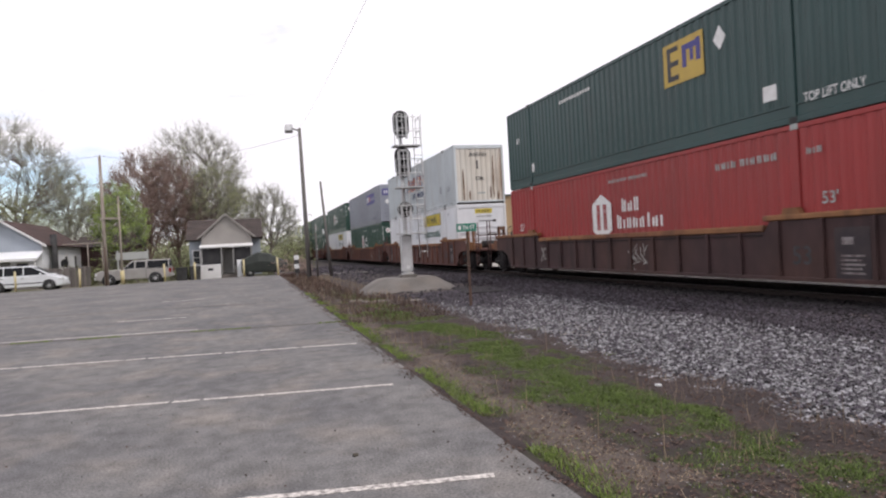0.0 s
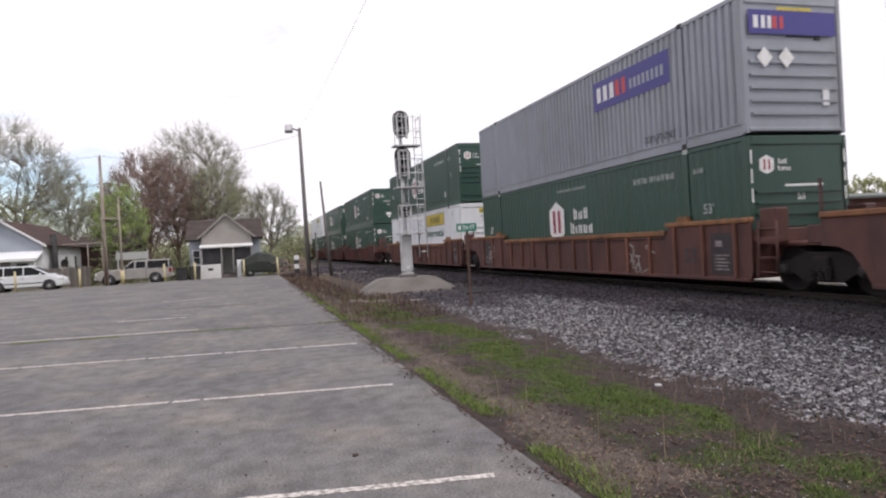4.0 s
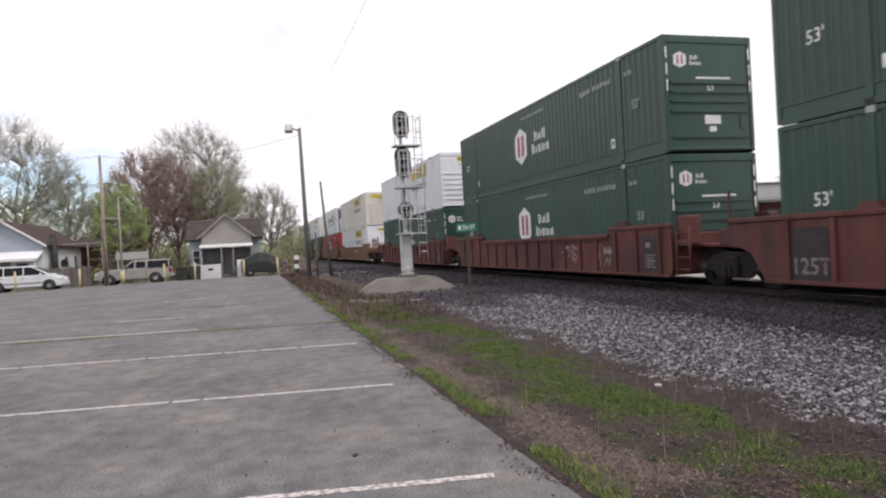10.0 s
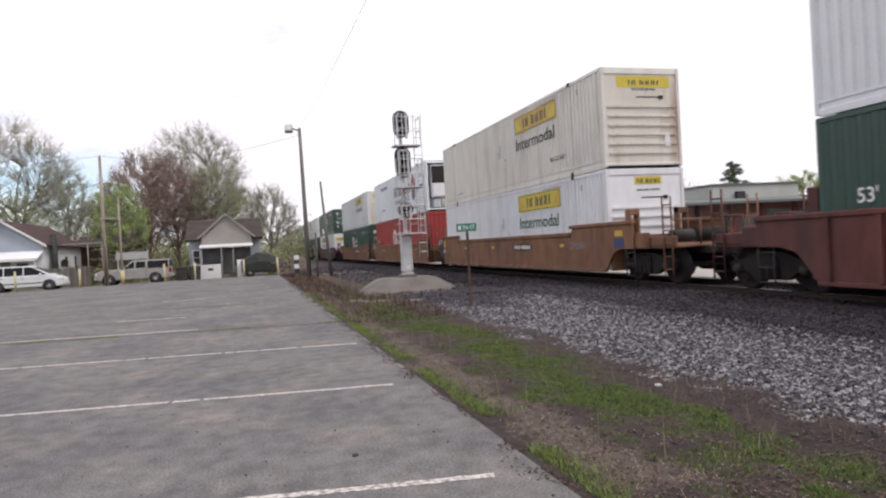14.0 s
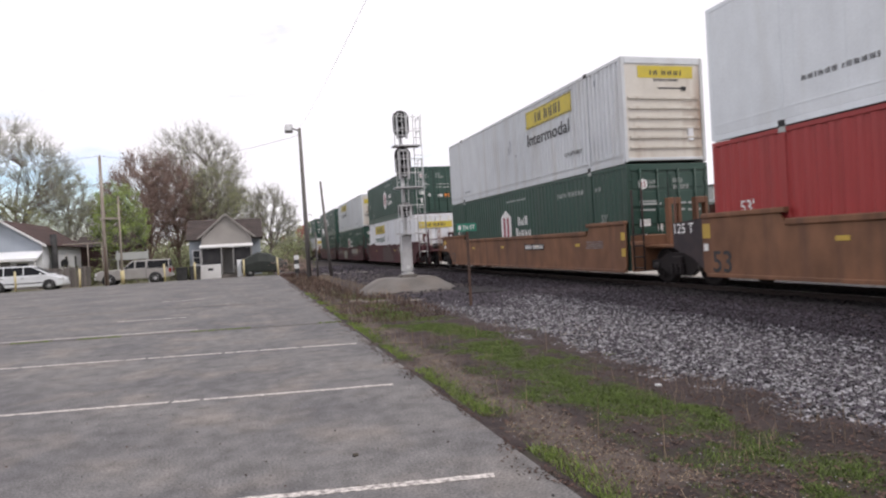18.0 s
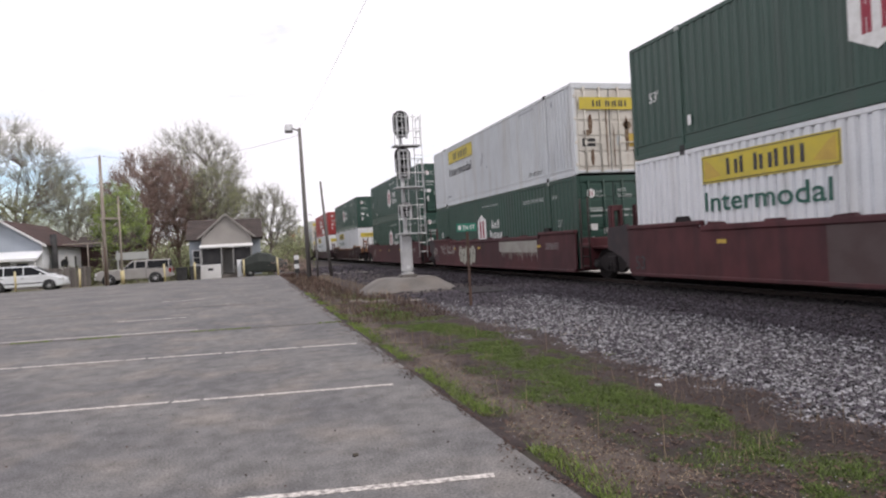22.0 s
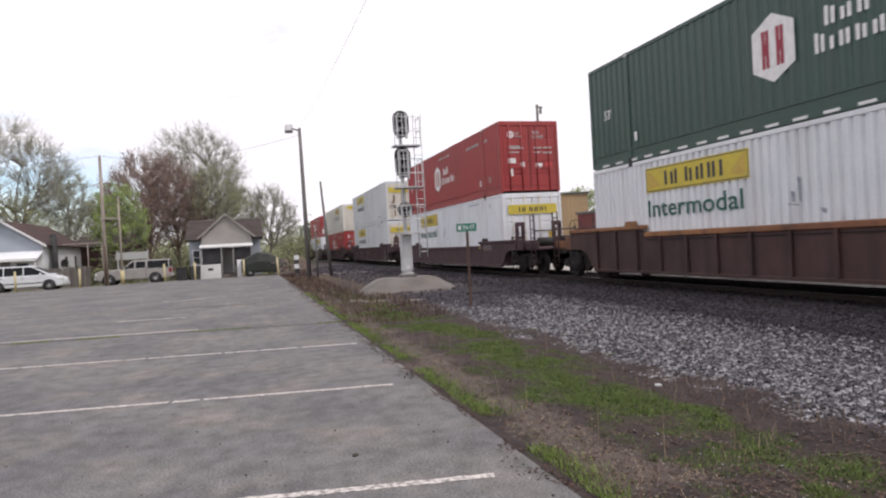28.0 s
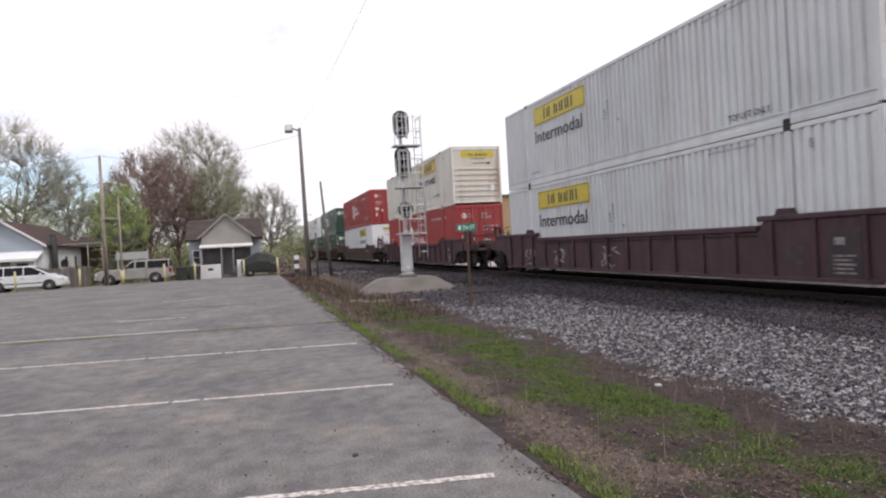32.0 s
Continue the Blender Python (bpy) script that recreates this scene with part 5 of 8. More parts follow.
wire("overhead_wire", (-9.25, 49.6, 8.65), (-30.0, 46.0, 7.0), 0.5, 0.012, "thin black overhead wire from the wooden pole")
wire("overhead_wire", (-9.25, 49.6, 8.65), (3.1, 38.0, 8.0), 0.7, 0.010, "thin black overhead wire between two poles")
wire("overhead_wire", (3.05, 38.0, 8.3), (1.6, 7.0, 4.6), 0.15, 0.0022, "thin grey overhead wire above the verge", "wire_pale")

kerb = thing("kerb_pieces", "broken pale kerb pieces lying in the dirt", "kerb")
for x, y, a, ln in ((2.95, 19.1, -20, 0.55), (3.5, 18.4, -30, 0.5), (4.35, 17.8, -15, 0.35), (3.1, 18.6, 40, 0.2)):
    part("kerb_piece", Shape().box(-ln / 2, ln / 2, -0.08, 0.08, -0.05, 0.06, 0.02), M["kerb"], kerb, m=pose(x, y, -0.05, 3, 2, a))
tagged(part("concrete_pad", Shape().prism([(5.9, 18.2), (7.1, 17.8), (7.6, 20.4), (6.3, 20.9)], 2, -0.08, 0.05), M["bed_dark"]), "flat dusty slab beside the mound", "slab", kind="structure")
rnd_lot = random.Random(77)
cl = Shape()
for i in range(60):
    x, y, s_ = rnd_lot.uniform(-6, 1.7), 3 + 14 * rnd_lot.random() ** 1.5, rnd_lot.uniform(0.003, 0.008)
    cl.box(x - s_, x + s_, y - s_, y + s_, 0.0, s_ * 1.2, s_ * 0.4)
tagged(part("asphalt_crumbs", cl, M["dark_stone"]), "small dark crumbs lying on the asphalt", "debris", kind="stuff")
tagged(part("dark_clod", Shape().box(-0.02, 0.02, -0.016, 0.016, 0.0, 0.022, 0.007), M["crack"], m=pose(0.66, 4.83, 0.0, 0, 0, 20)), "small dark clod of dirt on the asphalt", "debris")


# ---- trees and plants ----
def tree(x, y, z, height, spread, seed, bark, leaf, leaves, leaf_size=0.16, label="", split=0.28, trunk_r=None, fine=1.0, base=0.18):
    """A tapered trunk, limbs that fan out to a rounded crown, thinner boughs and fine twigs, small leaves or buds along the twigs."""
    r = random.Random(seed)
    rs = np.random.default_rng(seed)
    t = thing("tree", label, "tree", m=pose(x, y, z))
    r0 = trunk_r or height * 0.016
    trunk, limbs, twigs, tips = Shape(), Shape(), Shape(), []
    half = np.array([height * 0.42 * spread, height * 0.42 * spread, height * (1 - base) * 0.5])
    mid = np.array([0.0, 0.0, height * (1 + base) * 0.5])
    lump = rs.random((7, 3)) * 2 - 1

    def targets(n, lo, hi):
        """Points in a shell of the crown, uneven in outline."""
        d = rs.normal(size=(n, 3))
        d[:, 2] = np.abs(d[:, 2]) * 1.1 - 0.45
        d /= np.linalg.norm(d, axis=1)[:, None]
        k = lo + (hi - lo) * rs.random(n)
        k *= 0.92 + 0.16 * np.max(d @ lump.T, axis=1) / 1.7
        return mid + d * k[:, None] * half

    def curve(p, q, ra, rb, n, store, sides=3, out=None):
        p, q = Vector(p), Vector(q)
        d = q - p
        c = p + d * 0.5 + Vector((-d.x * 0.10 + r.gauss(0, .05) * d.length, -d.y * 0.10 + r.gauss(0, .05) * d.length, 0.02 * d.length))
        prev = p
        for i in range(1, n + 1):
            u = i / n
            w = p * (1 - u) ** 2 + c * (2 * u * (1 - u)) + q * u * u
            store.tube(prev, w, ra + (rb - ra) * (i - 1) / n, ra + (rb - ra) * u, sides, False)
            prev = w
            if out is not None:
                out.append(tuple(w))

    h0 = height * split
    p, knots = Vector((0, 0, -0.3)), []
    for i in range(6):
        q = Vector((r.gauss(0, .012) * height, r.gauss(0, .012) * height, (h0 if i < 3 else h0 + (i - 2) * height * 0.11) * (1 if i >= 2 else (i + 1) / 3)))
        trunk.tube(p, q, r0 * (1.4, 1.0, 0.9, 0.72, 0.5, 0.34)[i], r0 * (1.0, 0.9, 0.72, 0.5, 0.34, 0.2)[i], 10, False)
        p = q
        if i >= 2:
            knots.append(tuple(q))
    nodes1, nodes2, nodes3 = list(knots), [], []

    def nearest(nodes, q, up):
        """The closest point that lies lower and further in than the target."""
        m = np.array(nodes)
        d = np.linalg.norm((m - q) * (1, 1, 0.8), axis=1) + np.where(m[:, 2] > q[2] - up, height, 0.0)
        return m[int(np.argmin(d))]

    for k, q in enumerate(targets(10, 0.45, 0.65)):
        curve(knots[k % 3], q, r0 * 0.5, r0 * 0.22, 6, limbs, 6, nodes1)
    for q in targets(int(70 * fine), 0.55, 0.85):
        curve(nearest(nodes1, q, height * 0.04), q, r0 * 0.20, r0 * 0.09, 5, limbs, 4, nodes2)
    for q in targets(int(520 * fine), 0.62, 1.04):
        s0 = nearest(nodes2, q, 0.1)
        curve(s0, q, 0.022, 0.010, 4, twigs, 3, nodes3)
    for j in range(len(nodes3)):
        if r.random() < 0.85:
            for k in range(2):
                s0 = Vector(nodes3[j])
                away = (s0 - Vector(mid) + Vector((0, 0, height * 0.25))).normalized()
                e = s0 + (away + Vector((r.gauss(0, .5), r.gauss(0, .5), r.gauss(.1, .4)))).normalized() * height * r.uniform(0.025, 0.06)
                twigs.tube(s0, e, 0.008, 0.003, 3, False)
                tips.append((s0, e))
    part("trunk", trunk, M[bark], t)
    tagged(part("branch_frame", limbs, M[bark], t), kind="stuff")
    tagged(part("twig_mass", twigs, M["twig_red" if bark == "bark_red" else "twig"], t), kind="stuff")
    if leaves:
        v, f = [], []
        for i in range(leaves):
            a, b = tips[r.randrange(len(tips))]
            c = a.lerp(b, r.uniform(0.2, 1.1)) + Vector((r.gauss(0, .07), r.gauss(0, .07), r.gauss(0, .07)))
            u = Vector((r.gauss(0, 1), r.gauss(0, 1), r.gauss(0, 1))).normalized()
            w = u.orthogonal().normalized()
            s = leaf_size * r.uniform(0.5, 1.2)
            o = len(v)
            v += [c - u * s * .5, c + w * s * .32 + u * s * .05, c + u * s * .5, c - w * s * .32 + u * s * .05]
            f.append((o, o + 1, o + 2, o + 3))
        me = bpy.data.meshes.new("crown")
        me.from_pydata([tuple(q) for q in v], [], f)
        me.materials.append(M[leaf])
        tagged(part("crown", me, M[leaf], t), kind="stuff")
    return t


GREY = "bare spring tree with grey twigs and pale green buds"
YOUNG = "spring tree in young yellow-green leaf"
tree(-23.0, 80, -0.4, 17.2, 0.80, 11, "bark", "bud_grey", 13000, 0.12, GREY, 0.22, 0.22, 2.3, 0.12)
tree(-19.6, 86, -0.4, 14.0, 0.55, 22, "bark", "bud_grey", 6000, 0.12, GREY, 0.22, 0.18, 1.2, 0.12)
tree(-17.2, 84, -0.4, 9.0, 0.85, 12, "bark", "bud_grey", 5000, 0.12, GREY, 0.26, 0.16, 1.2)
tree(-27.0, 72, -0.4, 12.0, 0.95, 13, "bark", "leaf_yellowgreen", 9000, 0.14, YOUNG)
tree(-22.0, 76, -0.4, 9.0, 0.95, 23, "bark", "leaf_yellowgreen", 6500, 0.13, YOUNG, 0.22, 0.14, 0.9)
tree(-15.0, 92, -0.4, 6.8, 1.1, 14, "bark", "bud_red", 4000, 0.15, "tree with reddish brown spring buds")
tree(-9.2, 70.5, -0.4, 13.0, 0.88, 15, "bark_red", "bud_red", 16000, 0.12, "tree with reddish brown spring buds", 0.12, 0.18, 2.6, 0.02)
tree(-6.9, 73, -0.4, 12.6, 0.80, 24, "bark_red", "bud_red", 10000, 0.12, "tree with reddish brown spring buds", 0.12, 0.16, 1.8, 0.0)
tree(-10.5, 62.5, -0.4, 8.6, 0.66, 16, "bark", "leaf_green", 12000, 0.15, "small tree in fresh green leaf", 0.16, 0.11, 0.8, 0.08)
tree(-5.0, 76, -0.4, 16.4, 0.86, 17, "bark", "leaf_yellowgreen", 7000, 0.11, YOUNG, 0.2, 0.2, 2.8, 0.08)
tree(-3.3, 72, -0.4, 11.6, 0.66, 18, "bark", "leaf_yellowgreen", 8000, 0.12, YOUNG, 0.22, 0.14, 1.5)
tree(2.6, 80, -0.4, 10.2, 0.80, 19, "bark", "bud_grey", 3500, 0.12, "bare branching tree against the sky", 0.14, 0.14, 1.9, 0.06)
tree(-0.6, 86, -0.4, 10.2, 0.8, 20, "bark", "leaf_yellowgreen", 7000, 0.14, YOUNG, 0.22, 0.14, 1.4)
tree(-13.4, 90, -0.4, 7.6, 1.0, 21, "bark", "bud_red", 4000, 0.14, "tree with reddish brown spring buds", 0.25, None, 0.7)
# across the track
tree(33.2, 62, -0.3, 6.8, 0.95, 31, "bark", "leaf_green", 7000, 0.17, "leafy green tree across the track", 0.2, None, 0.4)
tree(49.8, 68, -0.3, 8.2, 0.9, 32, "bark", "bud_grey", 600, 0.15, "bare grey tree across the track", 0.25, None, 0.3)
tree(47.5, 48, -0.3, 6.6, 1.1, 33, "bark", "leaf_green", 9000, 0.18, "leafy green tree across the track", 0.2, None, 0.4)
tree(53.0, 47, -0.3, 5.8, 1.1, 34, "bark", "leaf_yellowgreen", 9000, 0.18, YOUNG, 0.2, None, 0.4)
tree(44.0, 140, -0.3, 20.0, 0.9, 35, "bark", "bud_grey", 2500, 0.3, "tall bare tree far beyond the track", 0.25, None, 0.4)


def conifer(x, y, z, height, seed):
    r = random.Random(seed)
    t = thing("conifer", "dark green conifer behind the brick building", "tree", m=pose(x, y, z))
    part("trunk", Shape().tube((0, 0, 0), (0, 0, height), height * 0.02, 0.02, 8), M["bark"], t)
    b, v, f = Shape(), [], []
    n = int(height * 15)
    for i in range(n):
        zz = height * (0.15 + 0.83 * i / n)
        ln = (height - zz) * 0.62 * r.uniform(0.7, 1.1) + 0.18
        a = r.uniform(0, 6.283)
        d = Vector((math.cos(a), math.sin(a), -0.12))
        p, q = Vector((0, 0, zz)), Vector((0, 0, zz)) + d * ln
        b.tube(p, q, 0.03, 0.008, 3, False)
        for k in range(34):
            c = p.lerp(q, r.uniform(0.15, 1.05)) + Vector((r.gauss(0, .09), r.gauss(0, .09), r.gauss(-.03, .06)))
            u = Vector((r.gauss(0, 1), r.gauss(0, 1), r.gauss(0, .5))).normalized()
            w = u.orthogonal().normalized()
            o = len(v)
            v += [tuple(c - u * .16), tuple(c + w * .05), tuple(c + u * .16), tuple(c - w * .05)]
            f.append((o, o + 1, o + 2, o + 3))
    part("branch_frame", b, M["bark"], t)
    me = bpy.data.meshes.new("crown")
    me.from_pydata(v, [], f)
    me.materials.append(M["leaf_dark"])
    tagged(part("crown", me, M["leaf_dark"], t), kind="stuff")


conifer(37.6, 45.0, -0.2, 7.1, 5)


def thicket(name, boxes, leaf, count, size, seed, label, stems="bark"):
    """Scrub: many thin stems with small leaves, in loose clumps."""
    r = random.Random(seed)
    v, f, st = [], [], Shape()
    for x0, x1, y0, y1, z0, h in boxes:
        share = max(6, int((x1 - x0) * 2.2))
        for k in range(share):
            x, y = r.uniform(x0, x1), r.uniform(y0, y1)
            hh = h * r.uniform(0.55, 1.1)
            for j in range(5):
                a = r.uniform(0, 6.283)
                q = (x + math.cos(a) * hh * 0.3, y + math.sin(a) * hh * 0.3, z0 + hh * r.uniform(0.6, 1.0))
                st.tube((x, y, z0), q, 0.03, 0.012, 3, False)
            for j in range(count):
                g = Vector((r.gauss(0, .34), r.gauss(0, .34), 0)) * hh * 0.8
                c = Vector((x, y, z0 + hh * min(1.1, abs(r.gauss(0.5, 0.27))))) + g
                u = Vector((r.gauss(0, 1), r.gauss(0, 1), r.gauss(0, 1))).normalized()
                w = u.orthogonal().normalized()
                s = size * r.uniform(0.5, 1.2)
                o = len(v)
                v += [tuple(c - u * s * .5), tuple(c + w * s * .35), tuple(c + u * s * .5), tuple(c - w * s * .35)]
                f.append((o, o + 1, o + 2, o + 3))
    t = thing(name, label, "shrubs", kind="stuff")
    part("stems", st, M[stems], t)
    me = bpy.data.meshes.new("leaves")
    me.from_pydata(v, [], f)
    me.materials.append(M[leaf])
    part("leaves", me, M[leaf], t)


thicket("shrub_row", [(1.9, 3.4, 56, 60, -0.3, 2.0), (3.0, 5.2, 60, 66, -0.3, 2.9), (4.0, 7.0, 74, 92, -0.3, 3.6)], "scrub_leaf", 190, 0.17, 41, "green scrub beside the far track")
thicket("dry_shrubs", [(2.4, 4.5, 50, 56, -0.3, 1.5), (4.6, 7.5, 95, 130, -0.3, 5.0)], "bud_red", 120, 0.16, 42, "leafless reddish scrub beside the track")
thicket("far_woods", [(-75, 8, 105, 125, -0.5, 6.4), (-40, 4, 94, 102, -0.5, 4.2)], "bud_grey", 190, 0.42, 43, "distant spring woods behind the houses")
thicket("yard_shrubs", [(-14.5, -9.5, 60, 62, -0.35, 1.6), (-11.5, -5.2, 62, 66, -0.35, 2.6), (-11.8, -5.0, 57.5, 58.5, -0.3, 1.3), (-5.2, -4.4, 55.0, 56.0, -0.3, 1.0)], "scrub_leaf", 130, 0.16, 44, "low green shrubs in the yards")
# Invented woods out of view, added to darken what the train's lower sides reflect
thicket("side_woods", [(-85, -33, 60, 74, -0.5, 8.5), (-48, -36, -40, 60, -0.5, 8.0)], "bud_grey", 150, 0.55, 46, "unseen woods added to darken reflections in the train")
thicket("far_woods_across", [(36, 120, 75, 110, -0.5, 6.0), (18, 40, 150, 190, -0.5, 8.0)], "leaf_yellowgreen", 40, 0.5, 45, "distant spring woods across the track")


# ---- verge: earth, grass, dead leaves, dry stalks ----
def green_patch(x, y):
    """How green the verge is at a place, 0 to 1."""
    mid = 3.30 + 0.18 * math.sin(y * 0.7 + 0.6) - 0.02 * max(0.0, y - 8)
    band = math.exp(-((x - mid) / (0.58 if x < mid else 0.48)) ** 2)
    edge = 0.55 * math.exp(-((x - 1.95) / 0.14) ** 2)
    n = noise.noise((x * 1.1, y * 0.7, 3.0)) * 0.9 + noise.noise((x * 3.0, y * 2.2, 9.0)) * 0.8 + noise.noise((x * 8.0, y * 6.0, 1.0)) * 0.45
    g = max(band, edge) * 1.0 + n * 1.05 - 0.15
    if x > 3.5 and y < 6:
        g -= 0.45 * min(1.0, (x - 3.5) / 0.4)
    if y < 4.8:
        g -= (4.8 - y) * 0.24
    if x > 3.9:
        g -= 0.3
    if y > 14:
        g -= (y - 14) * 0.06
    return max(0.0, min(1.0, g))


def verge_height(x, y):
    fall = min(1.0, max(0.0, (x - 1.75) / 0.3))
    return -0.005 - 0.018 * fall + 0.03 * noise.noise((x * 1.7, y * 1.7, 5.0)) * fall + 0.012 * noise.noise((x * 7, y * 7, 2.0)) * fall


vx = [1.70 + i * 0.075 for i in range(42)]
vy = [-4 + i * 0.09 for i in range(260)] + [19.5 + i * 0.3 for i in range(110)]
vm = material("verge_soil", (0.038, 0.024, 0.023), 0.95, 0.0, (0.023, 0.015, 0.015), 0.9, 1.4, grain=0.4, fine=45.0, bump=0.8, stain=(0.075, 0.055, 0.048), stain_amount=0.4, stain_size=6.0)
vn, vl = vm.node_tree.nodes, vm.node_tree.links
vb = vn["Principled BSDF"]
va = vn.new("ShaderNodeAttribute")
va.attribute_name = "moss"
vmix = vn.new("ShaderNodeMix")
vmix.data_type = "RGBA"
vmix.inputs[7].default_value = (0.046, 0.064, 0.016, 1)
src = vb.inputs["Base Color"].links[0].from_socket
vl.new(va.outputs["Fac"], vmix.inputs[0])
vl.new(src, vmix.inputs[6])
vd = vn.new("ShaderNodeAttribute")
vd.attribute_name = "dust"
vmix2 = vn.new("ShaderNodeMix")
vmix2.data_type = "RGBA"
vmix2.inputs[7].default_value = (0.150, 0.122, 0.102, 1)
vl.new(vd.outputs["Fac"], vmix2.inputs[0])
vl.new(vmix.outputs[2], vmix2.inputs[6])
vl.new(vmix2.outputs[2], vb.inputs["Base Color"])
verge = sheet("verge", vx, vy, verge_height, vm)
tagged(verge, "strip of earth, moss and young grass beside the asphalt", "verge", kind="structure")
att = verge.data.attributes.new("moss", "FLOAT", "POINT")
att.data.foreach_set("value", [0.8 * green_patch(v.co.x, v.co.y) for v in verge.data.vertices])


def dusty(x, y):
    """Pale dust and straw gather beside the asphalt."""
    k = 0.60 - abs(x - 2.2) * 1.7 + 0.9 * noise.noise((x * 2.0, y * 1.2, 15.0)) + 0.5 * noise.noise((x * 6.0, y * 5.0, 15.0)) - green_patch(x, y)
    return max(0.0, min(0.50, k))


dst = verge.data.attributes.new("dust", "FLOAT", "POINT")
dst.data.foreach_set("value", [dusty(v.co.x, v.co.y) for v in verge.data.vertices])


def blades(name, mat, label, category, count, place_at, height, width, seed, lean=0.5, curl=True):
    r = random.Random(seed)
    v, f = [], []
    made = 0
    while made < count:
        got = place_at(r)
        if got is None:
            continue
        x, y, z, k = got
        made += 1
        h = height * r.uniform(0.45, 1.15) * k
        w = width * r.uniform(0.7, 1.3) * (1 + 0.05 * max(0, y - 6))
        a = r.uniform(0, 6.283)
        d = (math.cos(a) * h * lean * r.random(), math.sin(a) * h * lean * r.random())
        b = a + 1.57 + r.uniform(-.5, .5)
        e = (math.cos(b) * w, math.sin(b) * w)
        o = len(v)
        v += [(x - e[0], y - e[1], z), (x + e[0], y + e[1], z), (x + d[0] * .4 + e[0] * .7, y + d[1] * .4 + e[1] * .7, z + h * .6), (x + d[0] * .4 - e[0] * .7, y + d[1] * .4 - e[1] * .7, z + h * .6), (x + d[0], y + d[1], z + h)]
        f += [(o, o + 1, o + 2, o + 3), (o + 3, o + 2, o + 4)]
    me = bpy.data.meshes.new(name)
    me.from_pydata(v, [], f)
    me.materials.append(M[mat])
    me.update()
    return tagged(new(name, me), label, category, kind="stuff")


def grass_spot(r):
    y = 2.55 + 22 * r.random() ** 1.8
    x = r.uniform(1.82, 4.9)
    g = green_patch(x, y)
    if r.random() > g ** 1.1:
        return None
    return x, y, verge_height(x, y) - 0.005, 0.6 + 0.6 * g


def edge_spot(r):
    y = 2.6 + 22 * r.random() ** 1.6
    x = 1.84 + abs(r.gauss(0, 0.13))
    if noise.noise((0.0, y * 0.9, 21.0)) < -0.06 + 0.25 * noise.noise((0.0, y * 4.0, 2.0)):
        return None
    return x, y, verge_height(x, y) - 0.005, 1.0


def crack_spot(r):
    k = r.random()
    x = 1.75 - 14.75 * k
    y = 13.85 + 2.45 * k
    if noise.noise((x * 0.8, 4.0, 1.0)) < 0.02:
        return None
    return x, y + r.uniform(-.03, .03), 0.0, 0.6


def dry_spot(r):
    y = 3.5 + 36 * r.random() ** 1.2
    x = r.uniform(1.9, 4.3)
    if y < 15 and noise.noise((x * 0.9, y * 0.7, 30.0)) < 0.12:
        return None
    return x, y, verge_height(x, y) - 0.01, 1.0 if y < 12 else 1.5


def tuft_far(r):
    y = r.uniform(13, 46)
    x = r.uniform(1.9, 4.2 if y < 24 else 3.5)
    return x, y, verge_height(x, y) - 0.01, 1.0


blades("grass", "verge_grass", "patchy young green grass on the verge", "grass", 85000, grass_spot, 0.030, 0.0024, 51, 1.3)
blades("edge_grass", "grass", "tufts of bright grass along the asphalt edge", "grass", 5200, edge_spot, 0.060, 0.0024, 52, 1.5)
blades("crack_grass", "grass", "small weeds growing in the asphalt joint", "grass", 1500, crack_spot, 0.05, 0.006, 53)
blades("dry_stalks", "straw", "dry brown weed stalks on the verge", "weeds", 2200, dry_spot, 0.16, 0.0022, 54, 0.8)
blades("far_weeds", "litter_leaf", "reddish dead weeds beside the far verge", "weeds", 6000, tuft_far, 0.16, 0.0045, 55, 0.9)


def litter_spot(r):
    y = 2.55 + 20 * r.random() ** 1.7
    x = r.uniform(1.85, 4.6)
    if green_patch(x, y) > 0.5 and r.random() < 0.75:
        return None
    return x, y, verge_height(x, y), 1.0


def leaves_on_ground(name, mat, label, count, spot, size, seed):
    r = random.Random(seed)
    v, f = [], []
    made = 0
    while made < count:
        got = spot(r)
        if got is None:
            continue
        made += 1
        x, y, z, k = got
        a, s = r.uniform(0, 6.283), size * r.uniform(0.5, 1.3)
        o = len(v)
        for i in range(5):
            g = a + i * 1.2566
            q = s * (1.0 if i % 2 else 0.6)
            v.append((x + math.cos(g) * q, y + math.sin(g) * q, z + 0.006 + r.uniform(0, 0.012)))
        f.append(tuple(range(o, o + 5)))
    me = bpy.data.meshes.new(name)
    me.from_pydata(v, [], f)
    me.materials.append(M[mat])
    return tagged(new(name, me), label, "litter", kind="stuff")


leaves_on_ground("dead_leaves", "litter_leaf", "dead brown leaves scattered on the verge", 11000, litter_spot, 0.016, 61)
def straw_spot(r):
    y = 3.0 + 16 * r.random() ** 1.6
    x = r.uniform(1.85, 3.6)
    if r.random() > dusty(x, y) + 0.06:
        return None
    return x, y, verge_height(x, y), 1.0


leaves_on_ground("straw_flakes", "straw", "pale flakes of dry straw on the verge", 2600, straw_spot, 0.008, 63)
blades("fallen_straw", "straw", "fallen dry straw on the verge", "weeds", 2600, straw_spot, 0.022, 0.0022, 58, 4.5)
leaves_on_ground("pale_chips", "stone", "pale stone chips scattered on the verge", 2500, litter_spot, 0.008, 62)


def edge_dirt(r):
    y = 2.8 + 30 * r.random() ** 1.5
    x = 1.80 - abs(r.gauss(0, 0.09))
    if noise.noise((x * 4.0, y * 1.5, 40.0)) < -0.05:
        return None
    return x, y, -0.003, 1.0


def lot_spot(r):
    y = 3.0 + 24 * r.random() ** 1.5
    return 1.7 - r.random() * (3 + y * 0.75), y, -0.003, 1.0


